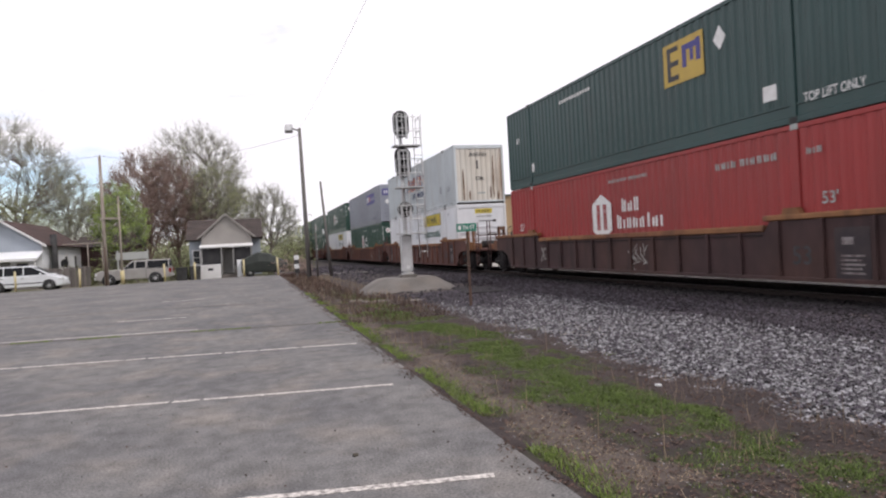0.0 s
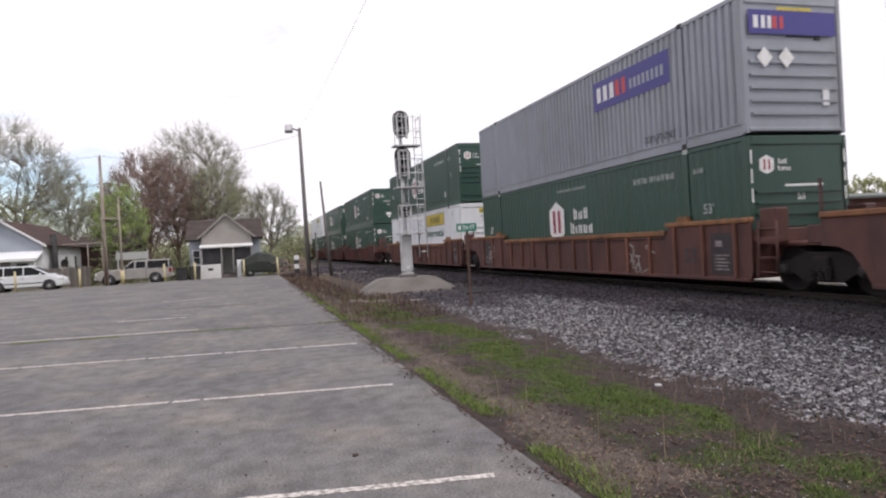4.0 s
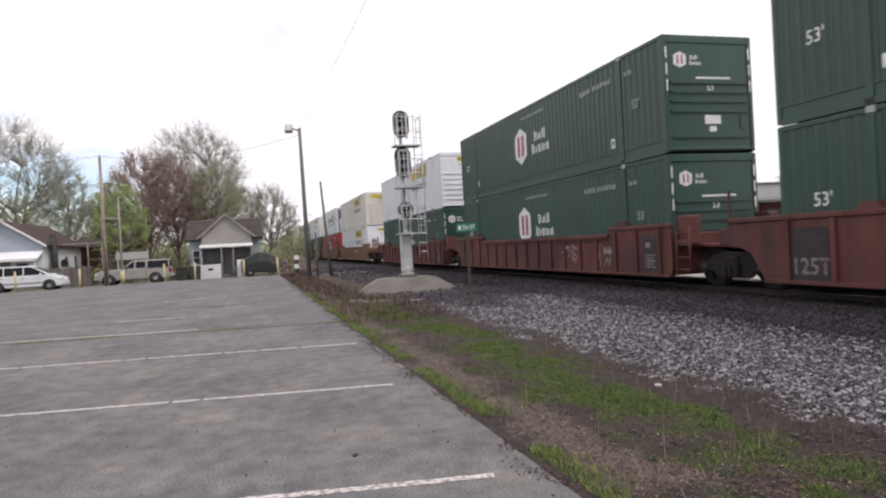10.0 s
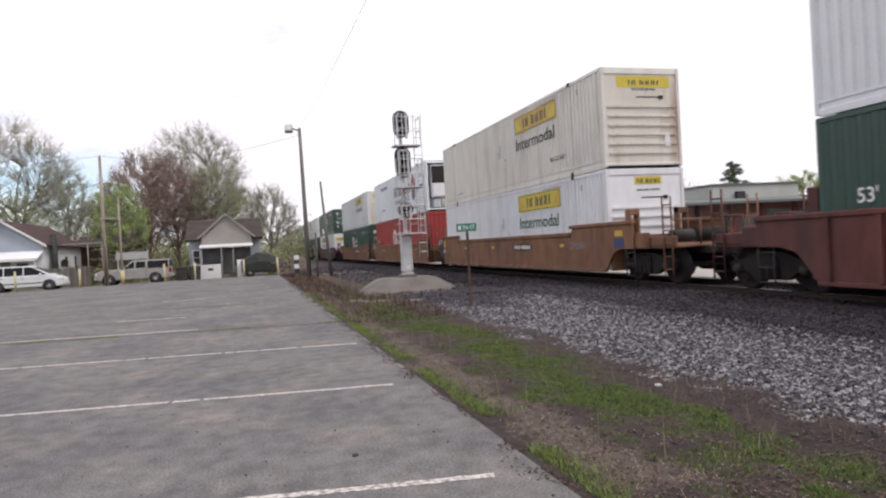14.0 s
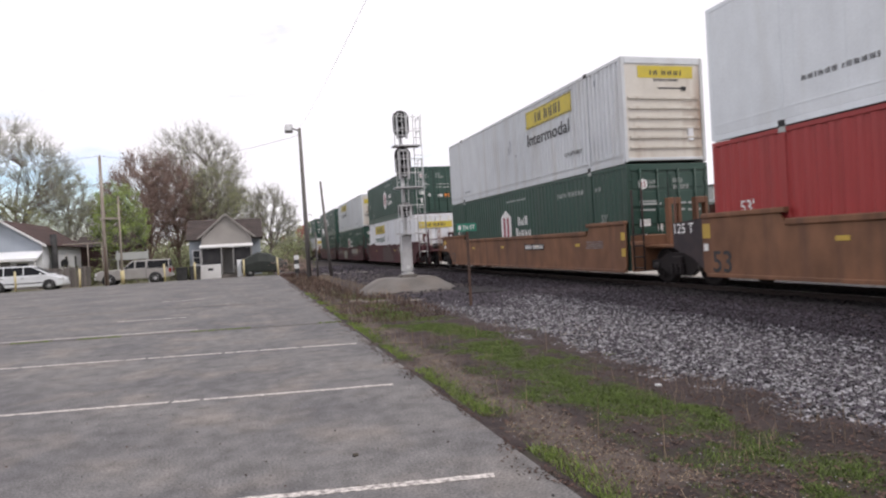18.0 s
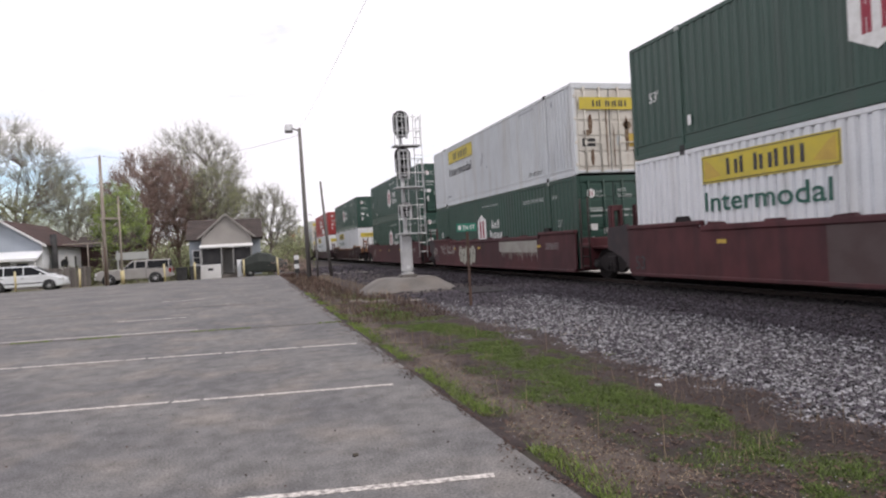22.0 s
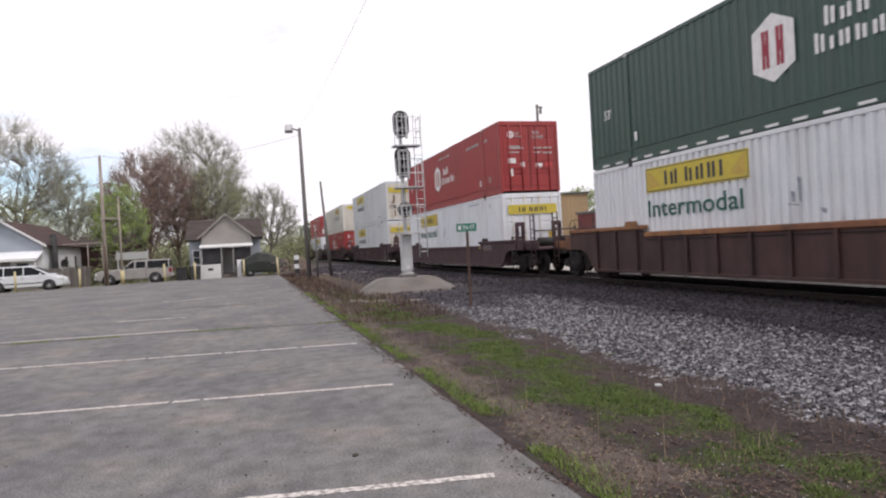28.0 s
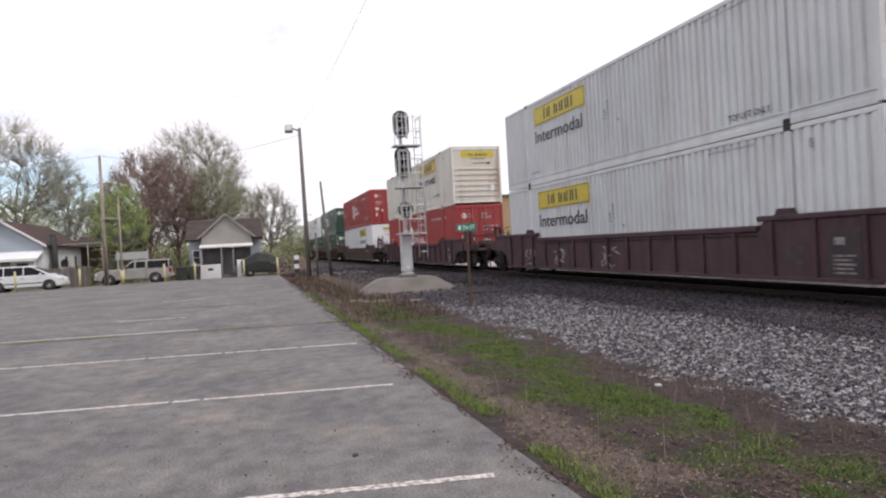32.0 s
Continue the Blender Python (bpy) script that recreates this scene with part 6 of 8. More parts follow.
leaves_on_ground("leaf_bits", "litter_leaf", "scattered dry leaf bits on the asphalt", 700, lot_spot, 0.011, 65)
leaves_on_ground("lot_chips", "stone", "small stone chips scattered on the asphalt", 500, lot_spot, 0.008, 66)
leaves_on_ground("edge_dirt", "litter_leaf", "crumbs of dirt and leaves along the asphalt edge", 3200, edge_dirt, 0.011, 64)
lt = Shape()
lt.prism([(-0.05, -0.03), (0.04, -0.04), (0.06, 0.03), (-0.03, 0.05)], 2, 0.0, 0.03)
tagged(part("paper_scrap", lt, M["white_plate"], m=pose(3.80, 5.75, -0.02, 6, 8, 30) @ Matrix.Scale(0.6, 4)), "small crumpled white paper scrap on the grass", "litter")


def stalk_spot(r):
    y = 3.6 + 7 * r.random()
    x = r.uniform(2.0, 3.9)
    return x, y, verge_height(x, y) - 0.02, 1.0


blades("tall_stalks", "straw", "a few tall dead weed stalks on the verge", "weeds", 34, stalk_spot, 0.46, 0.0026, 57, 0.35)

# ---- the train: containers ----
CL, CW, CH = 16.15, 1.30, 2.93   # length, half width, height


def corrugated(x, y0, y1, z0, z1, side, pitch=0.235, outer=0.105, slope=0.03, depth=0.056):
    """A pressed wall sheet that faces side * x, with upright flutes."""
    n = max(1, round((y1 - y0) / pitch))
    k = (y1 - y0) / n / pitch
    line = []
    for i in range(n):
        y = y0 + i * pitch * k
        inner = (pitch - outer - 2 * slope)
        line += [(y, 0), (y + outer * k, 0), (y + (outer + slope) * k, depth), (y + (outer + slope + inner) * k, depth)]
    line.append((y1, 0))
    s = Shape()
    v = [(x - side * d, y, z) for z in (z0, z1) for y, d in line]
    m = len(line)
    f = [(i, i + 1, m + i + 1, m + i) if side > 0 else (i + 1, i, m + i, m + i + 1) for i in range(m - 1)]
    return s.add(v, f)


def fluted_end(y, z0, z1, half, face):
    """An end sheet across x with upright flutes; face -1 looks to -y."""
    s = Shape()
    t = corrugated(0, -half, half, z0, z1, 1, 0.26, 0.12, 0.035, 0.03)
    s.add([(b * -face, y + face * a, c) for a, b, c in t.v], t.f)
    return s


def hex_polys(cx, cy, w, h):
    return [[(cx - w / 2, cy - h * 0.29), (cx, cy - h / 2), (cx + w / 2, cy - h * 0.29), (cx + w / 2, cy + h * 0.29), (cx, cy + h / 2), (cx - w / 2, cy + h * 0.29)]]


def add_doors(c, mat, rod, marks):
    """Two door leaves at the leading end, with lock rods, hinges and placards."""
    for k, sgn in enumerate((-1, 1)):
        xa, xb = (-1.19, -0.012) if sgn < 0 else (0.012, 1.19)
        s = Shape().box(xa, xb, 0.03, 0.075, 0.17, 2.74)
        d = part("door", s, M[mat], c)
        for i in range(5):
            z = 0.30 + i * 0.49
            part("door_panel", Shape().box(xa + 0.06, xb - 0.06, 0.010, 0.032, z, z + 0.40, 0.009), M[mat], d)
        for xr in (0.30, 0.84):
            x = xa + (xb - xa) * xr / 1.178 * 1.0
            r = Shape().tube((x, -0.018, 0.10), (x, -0.018, 2.80), 0.021, n=8)
            for z in (0.14, 0.75, 1.45, 2.1, 2.74):
                r.box(x - 0.045, x + 0.045, -0.028, 0.02, z - 0.03, z + 0.03)
            part("lock_rod", r, M[rod], d)
            h = Shape().box(x - 0.02 - (0.32 if xr > 0.5 else 0.0), x + 0.02 + (0.0 if xr > 0.5 else 0.32), -0.04, -0.02, 1.02, 1.06)
            h.box(x - 0.05, x + 0.05, -0.045, -0.018, 0.98, 1.10)
            part("door_handle", h, M[rod], d)
        for z in (0.35, 1.05, 1.8, 2.5):
            xe = xa - 0.02 if sgn < 0 else xb + 0.02
            part("hinge", Shape().box(xe - 0.05, xe + 0.05, -0.012, 0.03, z - 0.05, z + 0.05, 0.01), M[mat], d)
        part("seal", Shape().box(-0.012 if sgn < 0 else 0.002, -0.002 if sgn < 0 else 0.012, 0.02, 0.06, 0.17, 2.74), M["gasket"], d)
    if marks == "hub":
        part("emblem", flat(hex_polys(-0.80, 2.38, 0.27, 0.30)), M["decal_white"], c, "white six-sided emblem", on_end(0, 0.010, 0))
        part("emblem_mark", flat([rect(-0.86, 2.30, -0.83, 2.46), rect(-0.77, 2.30, -0.74, 2.46)]), M["decal_maroon"], c, "", on_end(0, 0.006, 0))
        part("lettering", flat([[(a - 0.60, b + 2.39) for a, b in q] for q in sign_shapes(NAME_A, 0.10, NAME_A_H)] + [[(a - 0.60, b + 2.26) for a, b in q] for q in sign_shapes(NAME_B, 0.10, NAME_B_H)]), M["decal_dim"], c, "", on_end(0, 0.010, 0))
        part("lettering", flat([[(a + 0.16, b + 2.40) for a, b in q] for q in sign_shapes(SERIAL[:5], 0.13)] + [[(a + 0.16, b + 2.22) for a, b in q] for q in sign_shapes(SERIAL[5:], 0.13)]), M["decal_dim"], c, "", on_end(0, 0.010, 0))
        part("lettering", flat([rect(-0.92, 1.80, -0.25, 1.86), rect(-0.92, 1.88, -0.40, 1.93), rect(0.20, 1.80, 0.55, 1.86), rect(0.62, 1.80, 1.0, 1.86), rect(0.20, 1.62, 0.50, 1.68), rect(0.60, 1.60, 1.0, 1.66), rect(-0.92, 1.64, -0.45, 1.69)]), M["decal_dim"], c, "", on_end(0, 0.010, 0))
        part("placard", flat([rect(-0.95, 1.22, -0.62, 1.42)]), M["decal_white"], c, "", on_end(0, 0.008, 0))
        part("placard", flat([rect(-0.40, 1.05, -0.24, 1.27)]), M["decal_white"], c, "", on_end(0, 0.006, 0))
        part("placard", flat([rect(-0.90, 0.70, -0.75, 1.05)]), M["decal_white"], c, "", on_end(0, 0.007, 0))
        part("placard", flat([rect(0.25, 1.0, 0.55, 1.2)]), M["decal_white"], c, "", on_end(0, 0.008, 0))
        part("placard", flat([rect(0.68, 1.0, 0.98, 1.24)]), M["decal_orange" if mat == "green" else "decal_pink"], c, "", on_end(0, 0.008, 0))
    elif marks == "yellow":
        part("name_panel", flat([rect(-1.08, 2.08, 1.05, 2.46)]), M["decal_yellow"], c, "yellow name panel", on_end(0, -0.046, 0))
        part("lettering", flat(fit_bars(sign_shapes(NAME_C, 0.20), -0.62, 0.58)), M["decal_black"], c, "", on_end(0, -0.051, 2.17))
        part("placard", flat([rect(-1.0, 0.92, -0.55, 1.18)]), M["gasket"], c, "", on_end(0, 0.006, 0))
        if mat == "rusty":
            for x0, z0, x1, z1 in ((-0.78, 1.30, -0.62, 1.95), (-0.72, 0.30, -0.60, 0.85), (0.52, 0.75, 0.66, 1.9), (0.46, 1.45, 0.78, 1.72), (-0.95, 1.25, -0.70, 1.45), (-0.16, 0.2, -0.10, 2.4), (0.10, 0.2, 0.15, 1.6)):
                w, k = (x1 - x0) / 2, (z1 - z0)
                cx = (x0 + x1) / 2
                part("rust_stain", flat([[(cx - w * 0.4, z0), (cx + w * 0.5, z0 + 0.05 * k), (cx + w, z0 + 0.5 * k), (cx + w * 0.6, z1 - 0.1 * k), (cx, z1), (cx - w * 0.9, z1 - 0.2 * k), (cx - w, z0 + 0.45 * k)]]), M["rust"], c, "brown rust stain", on_end(0, 0.002, 0))
        part("placard", flat([rect(0.22, 0.95, 0.38, 1.25)]), M["silver"], c, "", on_end(0, 0.006, 0))
        part("placard", flat([rect(0.66, 0.9, 0.94, 1.32)]), M["decal_gold"], c, "", on_end(0, 0.006, 0))


def add_ribbed_front(c, mat, marks):
    """A plain front wall with level ribs."""
    part("front_wall", Shape().box(-1.19, 1.19, 0.03, 0.07, 0.17, 2.74), M[mat], c)
    zs = [0.45, 0.72, 0.99, 1.26, 1.53, 1.80] if marks != "hub" else [0.42, 1.05, 1.30, 1.53, 1.76]
    rib = Shape().prism([(-0.045, -1.12), (-0.045, 1.12), (0.045, 1.12), (0.045, -1.12)], 1, 0.012, 0.03)
    rib.prism([(-0.025, -1.10), (-0.025, 1.10), (0.025, 1.10), (0.025, -1.10)], 1, -0.014, 0.012)
    me = rib.mesh("rib", M[mat])
    for z in zs:
        part("rib", me, M[mat], c, m=pose(0, 0, z))
    if marks == "hub":
        part("emblem", flat(hex_polys(-0.80, 2.33, 0.36, 0.40)), M["decal_white"], c, "white six-sided emblem", on_end(0, 0.026, 0))
        part("emblem_mark", flat([rect(-0.88, 2.22, -0.84, 2.44), rect(-0.76, 2.22, -0.72, 2.44)]), M["decal_maroon"], c, "", on_end(0, 0.021, 0))
        part("lettering", flat([[(a - 0.50, b + 2.34) for a, b in q] for q in sign_shapes(NAME_A, 0.11, NAME_A_H)] + [[(a - 0.52, b + 2.20) for a, b in q] for q in sign_shapes(NAME_B, 0.11, NAME_B_H)]), M["decal_white"], c, "", on_end(0, 0.026, 0))
        part("lettering", flat([rect(-0.35, 1.86, 0.65, 1.91)]), M["decal_white"], c, "", on_end(0, 0.026, 0))
        part("lettering", text_mesh("53", 0.15, M["decal_white"]), M["decal_white"], c, "", on_end(-0.05, 0.022, 1.58))
        part("placard", flat([rect(-0.15, 0.74, 0.32, 0.96)]), M["decal_white"], c, "white warning placard", on_end(0, 0.026, 0))
        part("placard", flat([rect(-0.02, 0.55, 0.18, 0.68)]), M["decal_white"], c, "", on_end(0, 0.026, 0))
        part("document_box", Shape().box(0.88, 1.02, 0.0, 0.03, 0.62, 0.95, 0.01), M[mat], c)
        for x in (-1.21, 1.21):
            part("reflector_tape", flat([rect(x - 0.02, z, x + 0.02, z + 0.28) for z in (1.55, 1.95, 2.35)]), M["decal_white"], c, "", on_end(0, -0.006, 0))
    else:
        w = 0.88 if mat == "rusty" else 0.45
        part("name_panel", flat([rect(-w + 0.10, 2.46 if w < 0.5 else 2.36, w + 0.10, 2.69)]), M["decal_yellow"], c, "yellow name panel", on_end(0, 0.026, 0))
        part("lettering", flat(fit_bars(sign_shapes(NAME_C, 0.13), -0.26 if w < 0.5 else -0.4, 0.46 if w < 0.5 else 0.6)), M["decal_black"], c, "", on_end(0, 0.021, 2.50 if w < 0.5 else 2.44))
        part("lettering", flat(fit_bars(sign_shapes(NOTE, 0.07), -0.28, 0.48)), M["decal_black"], c, "", on_end(0, 0.026, 2.27))
        part("lettering", flat([rect(-0.15, 2.06, 0.62, 2.10)]), M["decal_black"], c, "", on_end(0, 0.026, 0))
        part("vent", Shape().box(0.58, 0.74, 0.0, 0.03, 2.02, 2.13, 0.01), M["gasket"], c)
        part("document_box", Shape().box(0.72, 0.90, -0.01, 0.03, 0.62, 0.98, 0.01), M["white"], c)


def add_cooling_unit(c):
    """The refrigerating machine at the front of a cooled container."""
    part("front_wall", Shape().box(-1.19, 1.19, 0.55, 0.60, 0.17, 2.74), M["reefer"], c)
    u = part("cooling_unit", Shape().box(-0.98, 0.80, 0.02, 0.54, 0.78, 2.66, 0.05), M["white"], c, "white cooling machine with dark grilles")
    s = Shape().box(-0.96, -0.12, -0.01, 0.02, 1.62, 2.60, 0.01)
    for i in range(12):
        s.box(-0.92, -0.16, -0.03, -0.01, 1.67 + i * 0.077, 1.70 + i * 0.077)
    part("grille", s, M["black"], u)
    part("grille", Shape().box(0.52, 0.74, -0.01, 0.02, 1.7, 2.6, 0.01), M["black"], u)
    part("grille", Shape().box(-0.08, 0.48, -0.01, 0.02, 1.60, 1.92, 0.01), M["gasket"], u)
    part("maker_mark", flat([rect(0.10, 2.06, 0.40, 2.12), rect(0.13, 2.16, 0.37, 2.32)]), M["decal_blue"], u, "", on_end(0, 0.014, 0))
    part("panel", Shape().box(-0.9, 0.74, -0.015, 0.02, 0.86, 1.55, 0.02), M["white"], u)
    part("vent", Shape().box(0.05, 0.24, -0.03, -0.01, 1.02, 1.12), M["black"], u)
    part("vent", Shape().box(0.34, 0.50, -0.03, -0.01, 1.02, 1.12), M["black"], u)
    part("fuel_tank", Shape().box(-0.9, -0.45, 0.08, 0.5, 0.22, 0.72, 0.03), M["silver"], c)
    part("fuel_tank", Shape().box(-0.25, 0.85, 0.08, 0.5, 0.20, 0.72, 0.03), M["cream"], c)
    part("pipe", Shape().tube((-0.35, 0.1, 0.1), (-0.35, 0.1, 0.75), 0.04), M["rusty"], c)
    for x in (-1.2, 1.2):
        s = Shape()
        for a, b in (((x, 0.05, 0.2), (x * 0.82, 0.5, 1.45)), ((x * 0.82, 0.5, 1.45), (x, 0.05, 2.7)), ((x, 0.05, 1.4), (x, 0.55, 1.4))):
            s.tube(a, b, 0.03, n=6)
        part("brace", s, M["rusty"], c)


def container_frame(c, mat, side="flutes", inner=0.0):
    """The box itself: sheets, rails, posts, fittings, roof and floor."""
    for sgn in (-1, 1):
        base = 0.26 if side == "flutes" else 0.36
        if side == "flutes":
            s = corrugated(sgn * 1.29, 0.11, CL - 0.11, base, CH - 0.10, sgn)
        elif side == "fine":
            s = corrugated(sgn * 1.29, 0.11, CL - 0.11, base, CH - 0.10, sgn, 0.28, 0.10, 0.05, 0.028)
        else:
            s = Shape().box(min(sgn * 1.29, sgn * 1.25), max(sgn * 1.29, sgn * 1.25), 0.11, CL - 0.11, 0.15, CH - 0.10)
            seam = Shape().box(-0.003, 0.003, -0.012, 0.012, 0.16, CH - 0.11).mesh("panel_seam", M[mat])
            for i in range(13):
                part("panel_seam", seam, M[mat], c, m=pose(sgn * 1.291, 0.11 + (i + 1) * 1.138, 0))
        part("side_wall", s, M[mat], c)
        a, b = sorted((sgn * 1.22, sgn * 1.298))
        part("top_rail", Shape().box(a, b, 0.1, CL - 0.1, CH - 0.10, CH, 0.012), M[mat], c)
        r = Shape().box(a, b, 0.1, CL - 0.1, 0.012, 0.145, 0.012)
        r.prism([(0.1, 0.145), (CL - 0.1, 0.145), (CL - 0.1, base), (0.1, base)], 0, min(sgn * 1.20, sgn * 1.272), max(sgn * 1.20, sgn * 1.272))
        r.box(min(sgn * 1.20, sgn * 1.297), max(sgn * 1.20, sgn * 1.297), 0.1, CL - 0.1, base - 0.01, base + 0.03)
        part("bottom_rail", r, M[mat], c)
        for y in (2.02, CL - 2.02):
            a, b = sorted((sgn * 1.20, sgn * 1.304))
            part("lifting_post", Shape().box(a, b, y - 0.075, y + 0.075, 0.0, CH + 0.004, 0.012), M[mat], c)
            for z, h in ((0.0, 0.14), (CH - 0.10, 0.12)):
                part("corner_fitting", Shape().box(min(sgn * 1.13, sgn * 1.309), max(sgn * 1.13, sgn * 1.309), y - 0.095, y + 0.095, z - 0.012, z + h, 0.015), M["decal_dim" if z > 1 and mat in ("green", "red") else "gasket"], c)
        for y0 in (0.0, CL - 0.12):
            a, b = sorted((sgn * 1.19, sgn * 1.30))
            part("corner_post", Shape().box(a, b, y0, y0 + 0.12, 0.045, CH, 0.014), M[mat], c)
    r = Shape().box(-1.24, 1.24, 0.1, CL - 0.1, CH - 0.05, CH - 0.012)
    for i in range(26):
        y = 0.45 + i * 0.61
        r.prism([(CH - 0.013, -1.1), (CH - 0.013, 1.1), (CH, 1.06), (CH, -1.06)], 1, y, y + 0.22)
    part("roof", r, M[mat], c)
    f = Shape().box(-1.22, 1.22, 0.1, CL - 0.1, 0.07, 0.15)
    part("floor", f, M["gasket"], c)
    for y0, y1 in ((0.0, 0.11), (CL - 0.11, CL)):
        part("header", Shape().box(-1.19, 1.19, y0, y1, 2.74, CH, 0.014), M[mat], c)
        part("sill", Shape().box(-1.19, 1.19, y0, y1, 0.085, 0.17, 0.014), M[mat], c)
    part("end_wall", fluted_end(CL - 0.03, 0.17, 2.74, 1.19, 1), M[mat], c)


SX = -1.294


def side_bars(c, polys, mat, name="lettering", label="", off=0.0):
    """Marks on the near side; their x runs from the leading end (0) to the rear (16), so that they read backwards from there."""
    flipped = [[(-p[0], p[1]) for p in reversed(q)] for q in polys]
    return part(name, flat(flipped), M[mat], c, label, on_side(SX - off, 0, 0))


def side_text(c, body, y_left, z, height, mat, width=0.0, slant=0.0):
    return part("lettering", text_mesh(body, height, M[mat], width, slant), M[mat], c, "", on_side(SX - 0.006, y_left, z))


def side_sign(c, kinds, y_left, y_right, z, height, mat, heights=None, lean=0.0, off=0.0):
    """A stroked name on the near side, from y_left (towards the rear) to y_right."""
    polys = fit_bars(sign_shapes(kinds, height, heights, lean), 0.0, y_left - y_right)
    return part("lettering", flat(polys), M[mat], c, "", on_side(SX - off, y_left, z))


NAME_A, NAME_A_H = [2, 2, 2], [1, .74, 1]
NAME_B, NAME_B_H = [2, 1, 2, 2, 2], [1, .74, .74, .74, .74]
NAME_C = [1, 2, 0, 2, 2, 2, 1]
NAME_D = [2, 3, 1, 2, 1]
SERIAL = [2, 2, 1, 2, 0, 2, 1, 2, 2, 2, 2]
NOTE = [2, 2, 1, 2, 2, 2, 0, 1, 2, 2, 2, 2, 1]


def back_bars(y_left, y_right, z, height, widths, lean=0.0, heights=None):
    """Word bars whose left end lies at y_left (towards the rear) and right end at y_right."""
    bars = fit_bars(word_bars(widths, height, y=z, lean=lean, heights=heights), -y_left, -y_right)
    return [[(-p[0], p[1]) for p in reversed(q)] for q in bars]


def six_sided(c, y, z, w, h, h_mat):
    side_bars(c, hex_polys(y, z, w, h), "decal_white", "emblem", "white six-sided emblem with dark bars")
    k = h / 1.3
    bars = [rect(y + x0 * k, z - 0.36 * k, y + x1 * k, z + 0.36 * k) for x0, x1 in ((-0.27, -0.19), (-0.17, -0.09), (0.09, 0.17), (0.19, 0.27))]
    bars += [rect(y - 0.20 * k, z - 0.10 * k, y - 0.17 * k, z + 0.10 * k), rect(y + 0.17 * k, z - 0.10 * k, y + 0.20 * k, z + 0.10 * k)]
    side_bars(c, bars, h_mat, "emblem_mark", "", 0.005)


